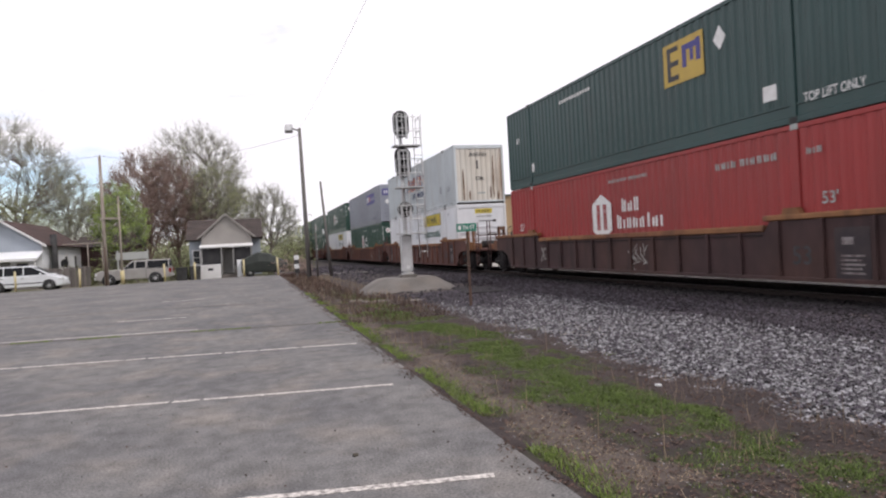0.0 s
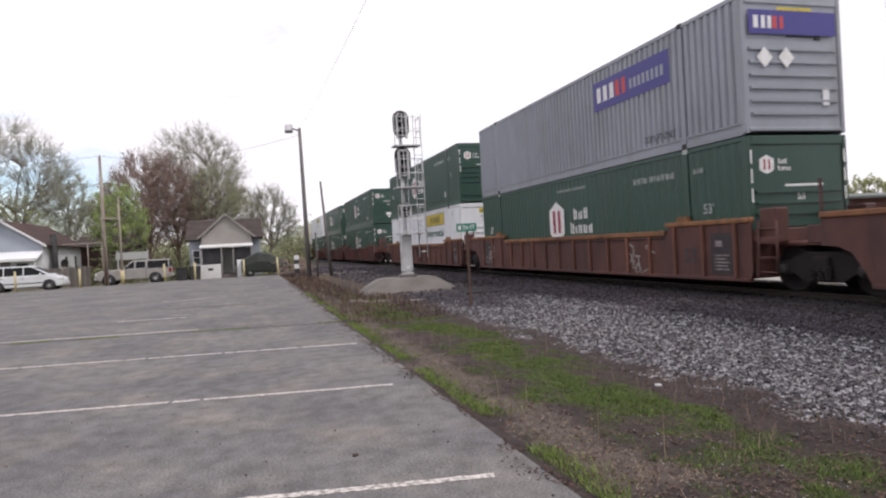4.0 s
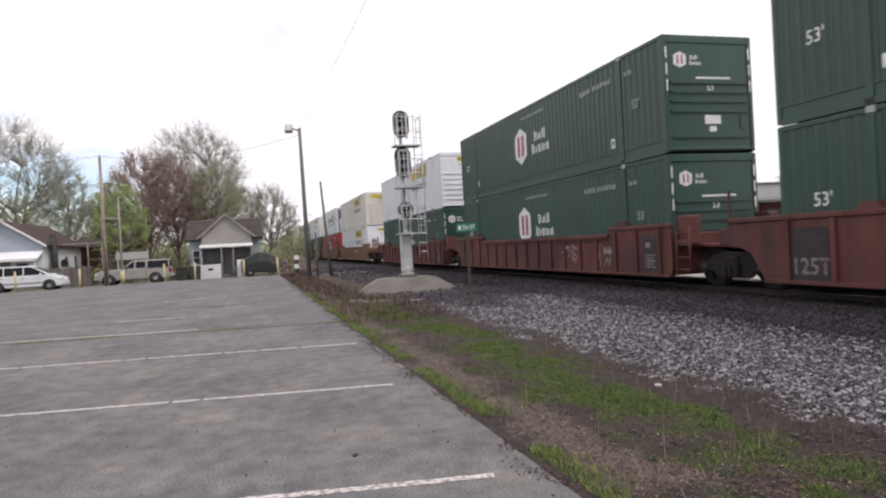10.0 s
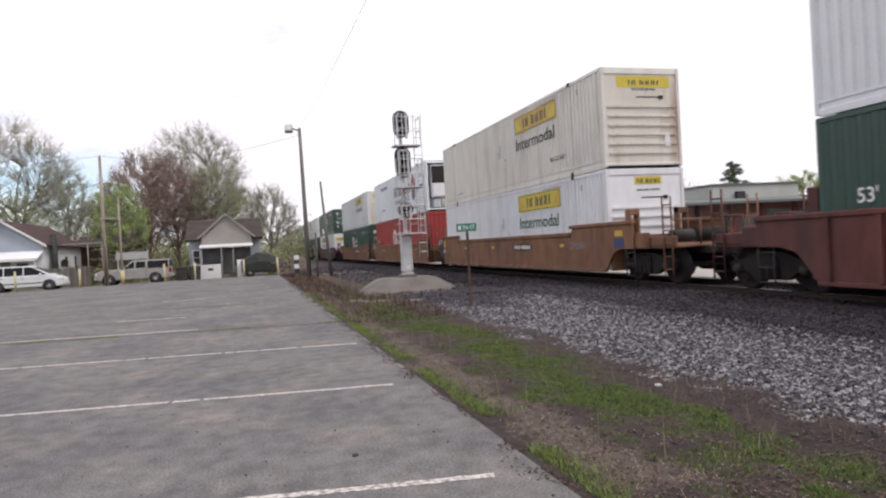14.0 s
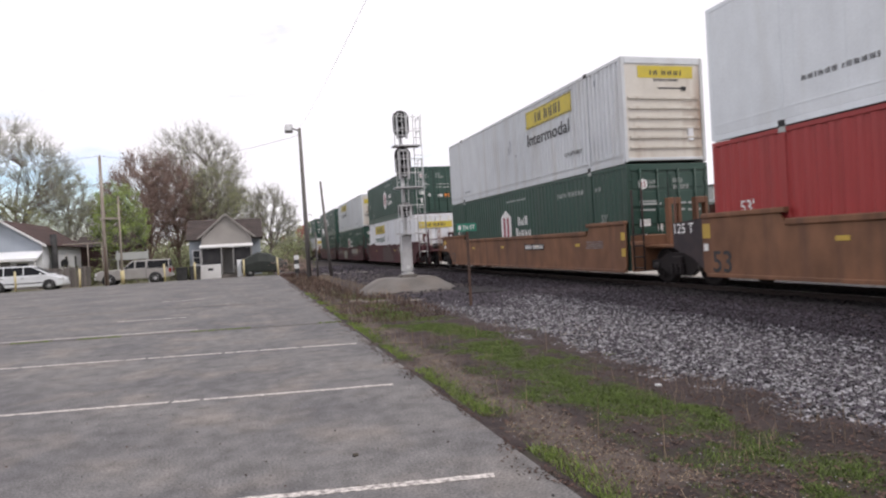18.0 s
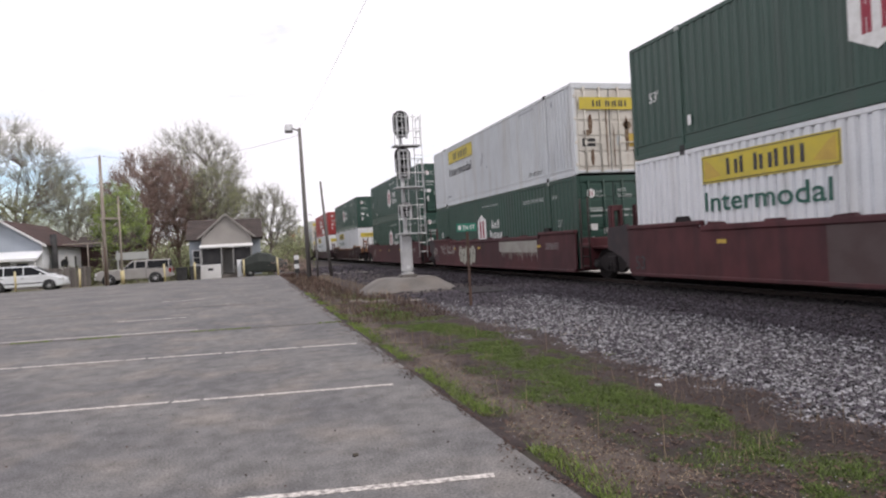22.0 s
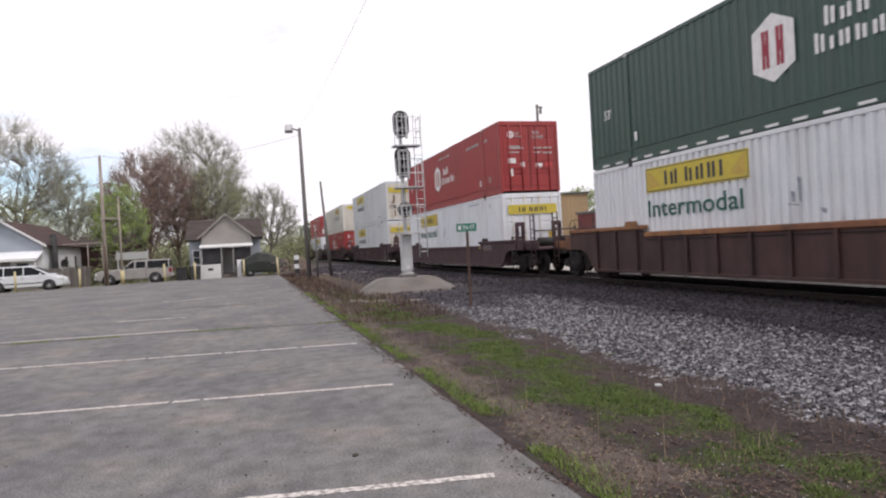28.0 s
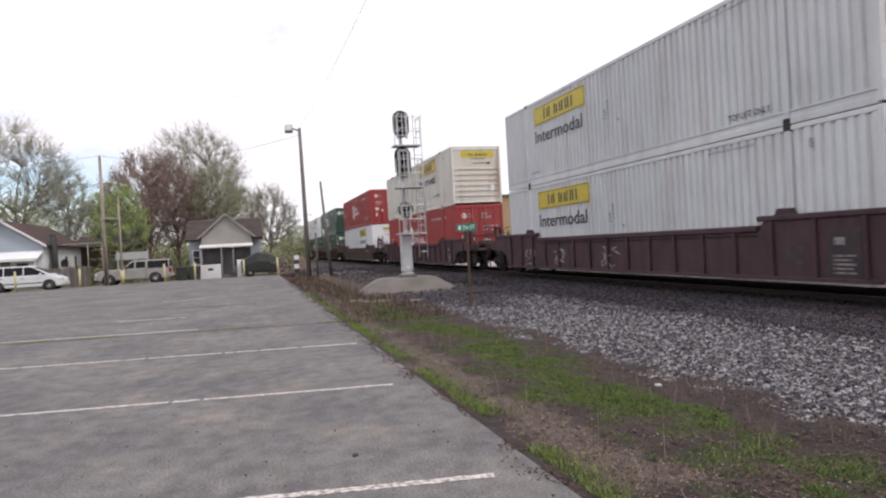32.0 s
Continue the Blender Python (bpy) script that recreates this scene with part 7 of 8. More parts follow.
def container(style, front):
    """style: green, teal, red, yellow_white, yellow_cream, pale, grey, cooled; front: ribs, doors or flutes at the leading end."""
    names = {
        "green": ("dark green corrugated steel shipping container with white lettering", "green"),
        "teal": ("blue-green corrugated shipping container with yellow square emblem", "teal"),
        "dashed": ("green shipping container with white reflector dashes along its base", "green"),
        "red": ("red corrugated steel shipping container with white emblem", "red"),
        "yellow_white": ("white corrugated shipping container with yellow name panel", "white"),
        "yellow_cream": ("stained off-white shipping container with yellow name panel", "cream"),
        "yellow_dull": ("dull white shipping container with yellow panel, rusty end", "dull"),
        "pale": ("pale grey shipping container with slanted dark name, rust-streaked end", "silver"),
        "grey": ("blue-grey shipping container with violet name panels", "grey"),
        "cooled": ("bluish white refrigerated container with dark red name and crest", "reefer"),
    }
    label, mat = names[style]
    c = thing("shipping_container", label, "container", "containers on the train")
    container_frame(c, mat, {"green": "fine", "teal": "fine", "red": "fine", "dashed": "fine", "cooled": "plain"}.get(style, "flutes"))
    end_mat = {"yellow_cream": "rusty", "yellow_dull": "rusty", "pale": "rusty"}.get(style, mat)
    if style == "cooled":
        add_cooling_unit(c)
    elif front == "ribs":
        add_ribbed_front(c, end_mat, "hub" if mat in ("green", "red", "teal") else "yellow")
    elif front == "doors":
        add_doors(c, end_mat, {"green": "green", "red": "red"}.get(mat, "rusty"), "hub" if mat in ("green", "red") else "yellow")
    else:
        part("front_wall", fluted_end(0.03, 0.17, 2.74, 1.19, -1), M[end_mat], c)
        if mat == "red":
            part("emblem", flat(hex_polys(0.1, 1.75, 0.5, 0.56)), M["decal_white"], c, "white six-sided emblem", on_end(0, 0.026, 0))
            part("emblem_mark", flat([rect(-0.02, 1.6, 0.04, 1.9), rect(0.16, 1.6, 0.22, 1.9)]), M["decal_maroon"], c, "", on_end(0, 0.021, 0))
            part("lettering", flat(word_bars([1, 1, 1, 1, 1], 0.14, x=0.44, y=1.7)), M["decal_white"], c, "", on_end(0, 0.026, 0))
        if style == "pale":
            part("lettering", flat(fit_bars(sign_shapes(NAME_D, 0.20, None, 0.3), -0.5, 0.45)), M["decal_black"], c, "", on_end(0, 0.026, 2.36))
            part("lettering", text_mesh("53ft", 0.19, M["decal_black"]), M["decal_black"], c, "", on_end(-0.22, 0.022, 1.18))
            part("placard", flat([rect(-0.14, 1.72, -0.06, 2.16)]), M["decal_black"], c, "", on_end(0, 0.026, 0))
            part("placard", flat([rect(-0.15, 0.50, 0.25, 0.58)]), M["decal_dim"], c, "", on_end(0, 0.026, 0))
            for x, z0, z1, w in ((-0.86, 0.22, 1.75, 0.05), (0.72, 0.30, 2.4, 0.045), (0.55, 0.25, 0.9, 0.04), (-0.55, 0.2, 0.7, 0.05), (0.95, 0.2, 0.65, 0.06)):
                part("rust_stain", flat([[(x - w * 0.5, z0), (x + w * 0.7, z0 + 0.03), (x + w, (z0 + z1) / 2), (x + w * 0.4, z1), (x - w * 0.6, z1 - 0.1), (x - w, (z0 + z1) * 0.45)]]), M["rust"], c, "brown rust streak", on_end(0, 0.026, 0))

    if style in ("green", "red", "dashed"):
        six_sided(c, 9.26 if style == "red" else 8.96, 1.56, 1.08, 1.34, "decal_maroon" if mat == "green" else "red")
        if style == "red":
            side_sign(c, NAME_A, 8.15, 7.35, 1.66, 0.36, "decal_white", NAME_A_H)
            side_sign(c, NAME_B, 8.42, 7.12, 1.20, 0.38, "decal_white", NAME_B_H)
            side_sign(c, [1, 2, 1], 6.95, 6.30, 1.20, 0.36, "decal_white", [1, .75, .75])
        else:
            side_sign(c, NAME_A, 7.74, 6.86, 1.58, 0.34, "decal_white", NAME_A_H)
            side_sign(c, NAME_B, 7.97, 6.60, 1.14, 0.36, "decal_white", NAME_B_H)
        side_sign(c, NOTE, 8.8, 6.9, 2.50, 0.09, "decal_dim")
        side_sign(c, SERIAL, 4.25, 2.5, 2.32, 0.15, "decal_dim")
        side_sign(c, [2, 1, 2], 1.75, 1.42, 2.33, 0.12, "decal_dim")
        side_text(c, "53'", 1.45, 0.58 if style == "red" and front == "doors" else 1.40, 0.22, "decal_dim")
        side_bars(c, [rect(2.38, 0.52, 2.44, 0.78), rect(2.44, 0.52, 2.58, 0.58), rect(2.44, 0.72, 2.58, 0.78), rect(2.53, 0.58, 2.58, 0.72)], "decal_white", "placard")
        side_bars(c, [rect(13.75, 0.55, 13.87, 0.78)], "decal_white", "placard")
        side_text(c, "53'", 15.35, 1.36, 0.25, "decal_white")
    if style == "dashed":
        for i in range(22):
            side_bars(c, [rect(0.5 + i * 0.70, 0.045, 0.85 + i * 0.70, 0.10)], "decal_white", "reflector_tape", "", 0.006)
    if style == "teal":
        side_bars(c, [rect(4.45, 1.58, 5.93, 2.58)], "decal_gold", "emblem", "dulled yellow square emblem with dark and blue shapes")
        side_bars(c, [rect(5.65, 1.68, 5.78, 2.48), rect(5.35, 1.68, 5.65, 1.80), rect(5.35, 2.02, 5.65, 2.14), rect(5.35, 2.36, 5.65, 2.48)], "decal_black", "emblem_mark", "", 0.005)
        side_bars(c, [rect(5.05, 1.9, 5.2, 2.42), rect(4.80, 2.0, 4.92, 2.38), rect(4.55, 1.95, 4.7, 2.46), rect(4.7, 2.28, 5.05, 2.42)], "decal_blue", "emblem_mark", "", 0.005)
        side_bars(c, [[(3.72, 2.2), (3.92, 1.95), (4.12, 2.2), (3.92, 2.48)]], "decal_white", "placard", "white diamond placard")
        side_bars(c, [rect(2.4, 0.55, 2.75, 0.85)], "decal_white", "placard")
        side_bars(c, back_bars(11.6, 9.6, 2.42, 0.10, [1] * 12), "decal_white")
        side_text(c, "53'", 15.3, 1.70, 0.20, "decal_white")
        side_bars(c, [rect(13.8, 0.5, 14.0, 0.8)], "decal_white", "placard")
        side_text(c, "TOP LIFT ONLY", 1.75, 0.35, 0.17, "decal_white", 1.3)
    if style.startswith("yellow"):
        a, b = (2.95, 6.50) if front != "doors" else (9.75, 13.45)
        side_bars(c, [rect(a, 2.06, b, 2.68)], "decal_gold" if style == "yellow_cream" else "decal_yellow", "name_panel", "yellow name panel")
        side_bars(c, [rect(a + 0.04, 2.085, b - 0.04, 2.105), rect(a + 0.04, 2.635, b - 0.04, 2.655)], "decal_black", "panel_border", "", 0.005)
        side_bars(c, [rect(a + 0.02, 2.105, a + 0.04, 2.635), rect(b - 0.04, 2.105, b - 0.02, 2.635)], "decal_black", "panel_border", "", 0.005)
        side_sign(c, NAME_C, b - 0.80, a + 0.80, 2.20, 0.35, "decal_black", None, 0.0, 0.005)
        for scroll in ([(b - 0.10, 2.15), (b - 0.10, 2.6), (b - 0.28, 2.5), (b - 0.62, 2.2)], [(a + 0.10, 2.15), (a + 0.62, 2.2), (a + 0.28, 2.5), (a + 0.10, 2.6)]):
            side_bars(c, [scroll], "decal_gold" if style == "yellow_white" else "decal_yellow", "panel_scroll", "", 0.005)
        side_sign(c, NOTE, 4.3, 2.9, 2.68, 0.06, "grey")
        side_text(c, "Intermodal", b - 0.05, 1.45, 0.42, "decal_green" if style == "yellow_white" else "decal_black", (b - a) * 0.93)
        if style in ("yellow_cream", "yellow_dull") or front == "doors":
            side_text(c, "TOP LIFT ONLY", 3.6, 0.36 if front == "doors" else 0.66, 0.13, "decal_black", 1.2)
        side_sign(c, SERIAL, 13.9, 13.2, 0.42, 0.07, "grey")
        side_bars(c, [rect(1.45, 2.45, 1.52, 2.62)], "grey", "placard")
        yk = 8.1 if front != "doors" else 8.45
        for k, (y0, z0, y1, z1) in enumerate(((0.0, 1.45, 0.04, 1.95), (0.05, 1.40, 0.30, 1.46), (0.16, 1.46, 0.21, 1.70), (-0.55, 1.22, -0.46, 1.34))):
            side_bars(c, [[(yk + y0, z0), (yk + y1, z0 + 0.03), (yk + y1 + 0.03, z1), (yk + y0 - 0.02, z1 - 0.04)]], "grey", "scuff_mark", "", 0.001 * k)
    if style == "pale":
        side_sign(c, NAME_D, 10.25, 5.95, 1.42, 0.80, "decal_orange", None, 0.35, -0.001)
        side_sign(c, NAME_D, 10.32, 6.02, 1.45, 0.80, "decal_navy", None, 0.35, 0.004)
        side_text(c, "INTERMODAL", 8.9, 0.95, 0.28, "decal_navy", 3.0)
        side_text(c, "53ft", 1.5, 0.75, 0.26, "grey")
        side_bars(c, [rect(2.5, 0.75, 2.75, 1.1)], "grey", "placard")
        for i in range(15):
            side_bars(c, [rect(0.6 + i * 1.0, 0.09, 0.78 + i * 1.0, 0.125), rect(0.9 + i * 1.0, 0.09, 1.02 + i * 1.0, 0.125)], "gasket", "reflector_tape", "", 0.006)
    if style == "grey":
        side_bars(c, [rect(2.45, 1.70, 6.10, 2.52)], "decal_blue", "name_panel", "violet-blue name panel")
        side_bars(c, back_bars(5.9, 5.0, 1.92, 0.42, [.8, .8, .8]), "decal_white", "name_mark", "", 0.005)
        side_bars(c, back_bars(4.9, 4.4, 1.92, 0.42, [.9, .8]), "decal_pink", "name_mark", "", 0.005)
        side_bars(c, back_bars(4.2, 2.7, 1.95, 0.26, [1] * 8), "grey", "name_mark", "", 0.005)
        side_text(c, "TOP LIFT ONLY", 3.6, 0.38, 0.17, "decal_black", 1.3)
        part("name_panel", flat([rect(-1.12, 2.10, 1.12, 2.60)]), M["decal_blue"], c, "violet-blue name panel", on_end(0, -0.02, 0))
        part("name_mark", flat(fit_bars(word_bars([1, .8, .8], 0.26, y=2.22), -1.0, -0.55)), M["decal_white"], c, "", on_end(0, -0.025, 0))
        part("name_mark", flat(fit_bars(word_bars([1, .8], 0.26, y=2.22), -0.52, -0.25)), M["decal_pink"], c, "", on_end(0, -0.025, 0))
        for x in (-0.75, -0.2):
            part("placard", flat([[(x - 0.2, 1.62), (x, 1.40), (x + 0.2, 1.62), (x, 1.84)]]), M["decal_white"], c, "white diamond placard", on_end(0, -0.02, 0))
    if style == "cooled":
        side_sign(c, [2, 2, 0, 3, 2, 2, 1, 2, 2, 2], 8.76, 4.10, 1.45, 0.56, "decal_darkred", [1.05, 1.05, 1, 1.05, .8, .8, 1.1, .8, .8, 1.2])
        side_text(c, "GLOBAL TRANSPORTATION", 8.42, 1.0, 0.24, "decal_navy", 4.15)
        side_text(c, "TOP LIFT ONLY", 3.65, 0.36, 0.15, "decal_black", 1.25)
        side_bars(c, [[(2.85, 1.6), (2.85, 1.1), (3.25, 0.85), (3.65, 1.1), (3.65, 1.6)]], "decal_navy", "crest", "navy, gold and dark red crest")
        side_bars(c, [rect(2.75, 1.62, 2.95, 2.2), rect(3.55, 1.62, 3.75, 2.2), rect(3.05, 1.9, 3.45, 2.42)], "decal_maroon", "crest_figure", "", 0.004)
        for q in (rect(3.0, 1.52, 3.5, 1.60), rect(3.0, 1.32, 3.5, 1.40), rect(3.05, 1.14, 3.45, 1.2), rect(2.98, 1.72, 3.5, 1.84), rect(3.12, 2.42, 3.38, 2.52)):
            side_bars(c, [q], "decal_gold", "crest_band", "", 0.008)
        side_bars(c, back_bars(13.5, 11.0, 2.30, 0.22, [1] * 10), "decal_navy", "name_mark")
        side_sign(c, NOTE, 13.6, 12.0, 0.75, 0.10, "decal_black")
        side_sign(c, [2, 2, 2, 2, 2, 1, 2, 2, 2, 0, 2, 2, 3], 1.85, 0.55, 1.55, 0.14, "decal_black", None, 0.15)
        side_bars(c, back_bars(1.8, 0.95, 2.15, 0.10, [1] * 7), "grey")
        side_bars(c, [rect(0.1, -0.001, 16.0, 0.02)], "gasket", "edge_strip", "", 0.006)
    return c

# ---- the train: well cars ----
# A unit's own y runs from the leading end of its containers (0) to their rear end (16.15); z = 0 is the top of the rail.
WHEEL_R = 0.46


def wheelset(parent, y):
    s = Shape()
    for x in (-0.75, 0.75):
        a = -1 if x < 0 else 1
        prof = [(-0.065 * a, 0.49), (-0.04 * a, 0.50), (-0.035 * a, WHEEL_R), (0.065 * a, WHEEL_R - 0.005), (0.068 * a, 0.39), (0.02 * a, 0.37), (0.02 * a, 0.16), (0.09 * a, 0.14), (0.09 * a, 0.08)]
        prof = [(d, r) for d, r in (prof if a > 0 else prof)]
        s.lathe(prof, (x, 0, 0), 0, 24)
    s.tube((-1.05, 0, 0), (1.05, 0, 0), 0.075, n=10)
    for x in (-0.83, 0.83):
        for k in range(4):
            g = k * math.pi / 2
            s.box(x - 0.01, x + 0.01, math.cos(g) * 0.27 - 0.04, math.cos(g) * 0.27 + 0.04, math.sin(g) * 0.27 - 0.04, math.sin(g) * 0.27 + 0.04)
    return part("wheelset", s, M["grime"], parent, "steel axle with two wheels", pose(0, y, WHEEL_R))


def truck(car, y):
    """A two-axle bogie with cast side frames, springs and bolster."""
    b = Shape().box(-1.15, 1.15, y - 0.20, y + 0.20, 0.42, 0.72, 0.03)
    t = part("truck", b, M["grime"], car, "grimy cast steel two-axle bogie")
    for sx in (-1, 1):
        x0, x1 = sorted((sx * 0.93, sx * 1.07))
        f = Shape().prism([(y - 1.15, 0.40), (y - 1.15, 0.60), (y - 0.75, 0.66), (y - 0.38, 0.80), (y + 0.38, 0.80), (y + 0.75, 0.66), (y + 1.15, 0.60), (y + 1.15, 0.40),
                           (y + 0.68, 0.40), (y + 0.42, 0.24), (y - 0.42, 0.24), (y - 0.68, 0.40)], 0, x0, x1)
        for d in (-0.9, 0.9):
            f.box(min(x0, x1) - 0.02, max(x0, x1) + 0.02, y + d - 0.14, y + d + 0.14, 0.36, 0.56, 0.02)
        part("side_frame", f, M["grime"], t)
        for k in (-0.18, 0.0, 0.18):
            s = Shape()
            for i in range(5):
                z = 0.27 + i * 0.055
                s.lathe([(z, 0.07), (z + 0.025, 0.085), (z + 0.05, 0.07)], (sx * 1.10, y + k, 0), 2, 8)
            part("spring", s, M["grime"], t)
        for d in (-0.9, 0.9):
            part("bearing_cap", Shape().lathe([(sx * 1.06, 0.11), (sx * 1.13, 0.11), (sx * 1.17, 0.07)], (0, y + d, WHEEL_R), 0, 10), M["black"], t)
    for d in (-0.9, 0.9):
        wheelset(t, y + d)
    return t


def well_car(paint, ribbed, lead, trail, chord="chord", marks=""):
    """One unit. lead, trail: 'coupled' ends have their own truck and coupler; 'shared' ends meet the next unit over one truck, 'rider' brings it."""
    tone = {"orange_car": "faded orange-brown", "redbrown_car": "red-brown", "tan_car": "tan", "maroon_car": "dark maroon", "brown_car": "dark brown", "purple_car": "dark purple-brown"}[paint]
    label = tone + (" ribbed" if ribbed else " smooth-sided") + " steel well car" + (" with pale graffiti" if "graffiti" in marks or "patch" in marks else " carrying stacked containers")
    c = thing("well_car", label, "rail car", "well cars of the train")
    mat = M[paint]
    low = 0.235 if paint in ("orange_car", "redbrown_car", "maroon_car") else 0.30
    rib_mat = M["orange_rib"] if paint == "orange_car" else mat
    top, high = {"tan_car": (1.34, 1.62), "maroon_car": (1.31, 1.48), "purple_car": (1.02, 1.27)}.get(paint if not ribbed else "", (1.23, 1.47))
    ends = {"coupled": 2.95, "shared": 1.52, "rider": 1.52}
    y0, y1 = -ends[lead], CL + ends[trail]
    a0 = 0.05 if lead == "coupled" else -0.15
    a1 = CL - 0.05 if trail == "coupled" else CL + 0.15
    # where the deep side plate ends, and how its corners are cut
    s0 = -1.45 if lead == "coupled" else (-0.15 if ribbed else 0.0)
    s1 = CL + (1.45 if trail == "coupled" else 1.35 if ribbed else 0.30)
    step = 2.0 if paint == "tan_car" else 2.6
    if lead == "coupled":
        foot0 = [(s0, 0.93), (a0 - 0.85, 0.92), (a0 - 0.5, 0.82), (a0 - 0.25, 0.55), (a0, low)]
    else:
        foot0 = [(s0, low + 0.22), (s0 + 0.08, low)]
    if trail == "coupled":
        foot1 = [(a1, low), (a1 + 0.25, 0.55), (a1 + 0.5, 0.82), (a1 + 0.85, 0.92), (s1, 0.93)]
    elif ribbed:
        foot1 = [(CL + 0.35, low), (CL + 0.48, 0.48), (CL + 0.72, 0.80), (CL + 1.0, 0.92), (s1, 0.94)]
    else:
        foot1 = [(s1 - 0.12, low), (s1, low + 0.12)]
    for sx in (-1, 1):
        xa, xb = sorted((sx * 1.39, sx * 1.43))
        poly = foot1 + [(s1, high - 0.04), (CL - step, high - 0.04), (CL - step - 0.15, top), (step + 0.15, top), (step, high - 0.04), (s0, high - 0.04)] + foot0
        part("side_sill", Shape().prism(poly, 0, xa, xb), mat, c)
        ca, cb = sorted((sx * 1.33, sx * 1.475))
        cm = M[chord] if ribbed else mat
        part("top_chord", Shape().box(ca, cb, step + 0.15, CL - step - 0.15, top, top + 0.13, 0.02), cm, c)
        part("top_chord", Shape().box(ca, cb, s0, step + 0.15, high - 0.04, high + 0.07, 0.02), cm, c)
        part("top_chord", Shape().box(ca, cb, CL - step - 0.15, s1, high - 0.04, high + 0.07, 0.02), cm, c)
        part("bottom_chord", Shape().box(ca, cb, foot0[-1][0], foot1[0][0], low - 0.02, low + 0.06, 0.012), mat, c)
        for e, ye, kind in ((-1, y0, lead), (1, y1, trail)):
            if kind == "coupled":
                yo = s0 if e < 0 else s1
                wa, wb = sorted((sx * 1.12, sx * 1.24))
                part("end_beam", Shape().box(wa, wb, min(yo, ye), max(yo, ye), 0.98, 1.22, 0.02), cm, c)
                part("side_bracket", Shape().box(min(sx * 1.22, sx * 1.36), max(sx * 1.22, sx * 1.36), min(yo, yo + e * 0.5), max(yo, yo + e * 0.5), 0.92, 1.34, 0.02), cm, c)
        if ribbed:
            ra, rb = sorted((sx * 1.43, sx * 1.50))
            n = 16
            for i in range(n):
                y = 0.30 + i * (CL - 0.6) / (n - 1)
                z1 = high - 0.04 if y < 2.7 or y > CL - 2.7 else top
                part("rib", Shape().box(ra, rb, y - 0.045, y + 0.045, low + 0.06, z1, 0.012), rib_mat, c)
        for y in (2.05, CL - 2.05):
            g = Shape().prism([(y - 0.26, high), (y + 0.26, high), (y + 0.16, high + 0.19), (y - 0.16, high + 0.19)], 0, min(sx * 1.335, sx * 1.46), max(sx * 1.335, sx * 1.46))
            if paint != "tan_car":
                part("container_guide", g, cm if ribbed else M["grime"], c)
        if paint == "maroon_car":
            # worn pads along the top chord
            for k, y in enumerate((4.1, 6.0, 7.7, 9.6, 11.2, 12.9)):
                z = top + 0.13
                part("chord_pad", Shape().prism([(y - 0.30, z - 0.05), (y + 0.34, z - 0.05), (y + 0.22, z + 0.03 + 0.02 * (k % 3)), (y - 0.16, z + 0.05)], 0, min(sx * 1.345, sx * 1.468), max(sx * 1.345, sx * 1.468)), mat, c)
        if ribbed:
            # a folded lip under the top chord
            part("chord_lip", Shape().box(min(sx * 1.43, sx * 1.452), max(sx * 1.43, sx * 1.452), step + 0.2, CL - step - 0.2, top - 0.085, top - 0.06), M["grime"], c)
    for i in range(5):
        y = 0.7 + i * (CL - 1.4) / 4
        part("floor_beam", Shape().box(-1.39, 1.39, y - 0.18, y + 0.18, low - 0.02, 0.36, 0.02), mat, c)
    for e, yo, ye, kind in ((-1, 0.0, y0, lead), (1, CL, y1, trail)):
        ya, yb = sorted((yo + e * 0.12, ye))
        w_ = 0.95 if kind != "coupled" else 1.22
        part("end_platform", Shape().box(-w_, w_, ya, yb, 0.92, 1.00, 0.02), mat, c)
        part("center_sill", Shape().box(-0.28, 0.28, min(yo, ye + e * 0.15), max(yo, ye + e * 0.15), 0.74, 0.93, 0.02), M["black"], c)
        part("bulkhead", Shape().box(-1.34, 1.34, min(yo + e * 0.10, yo + e * 0.20), max(yo + e * 0.10, yo + e * 0.20), 0.30, 1.28, 0.02), mat, c)
        for sx in (-0.8, 0.8):
            gp = Shape()
            for d in (-0.13, 0.13):
                gp.box(sx + d - 0.035, sx + d + 0.035, min(yo + e * 0.35, yo + e * 0.60), max(yo + e * 0.35, yo + e * 0.60), 0.98, 2.0, 0.01)
            gp.box(sx - 0.165, sx + 0.165, min(yo + e * 0.36, yo + e * 0.59), max(yo + e * 0.36, yo + e * 0.59), 1.86, 2.02, 0.01)
            if kind == "coupled":
                part("guide_post", gp, M[chord] if ribbed else mat, c)
            elif kind == "shared" and not ribbed:
                hp = Shape()
                xc = sx * 0.52
                for d in (-0.15, 0.15):
                    hp.box(xc + d - 0.045, xc + d + 0.045, -0.84, -0.66, 1.0, 2.22, 0.01)
                hp.box(xc - 0.195, xc + 0.195, -0.83, -0.67, 2.06, 2.225, 0.01)
                part("guide_hoop", hp, mat, c)
            elif kind == "shared":
                part("guide_block", Shape().box(min(sx * 1.2, sx * 1.6), max(sx * 1.2, sx * 1.6), -0.68, -0.22, 1.0, 1.70, 0.03), mat, c)
            if kind == "shared":
                lx, zt = sx * 1.70, 2.5 if not ribbed else 1.45
                ld = Shape().tube((lx, -0.28, 0.36), (lx, -0.28, zt), 0.028, n=6).tube((lx, -0.76, 0.36), (lx, -0.76, zt), 0.028, n=6)
                for i in range(4):
                    ld.tube((lx, -0.76, 0.42 + i * 0.29), (lx, -0.28, 0.42 + i * 0.29), 0.018, n=5)
                part("end_ladder", ld, mat if ribbed else M["rail"], c)
                part("ladder_bracket", Shape().box(min(lx, sx * 1.55), max(lx, sx * 1.55), -0.80, -0.10, 1.02, 1.12, 0.01), mat, c)
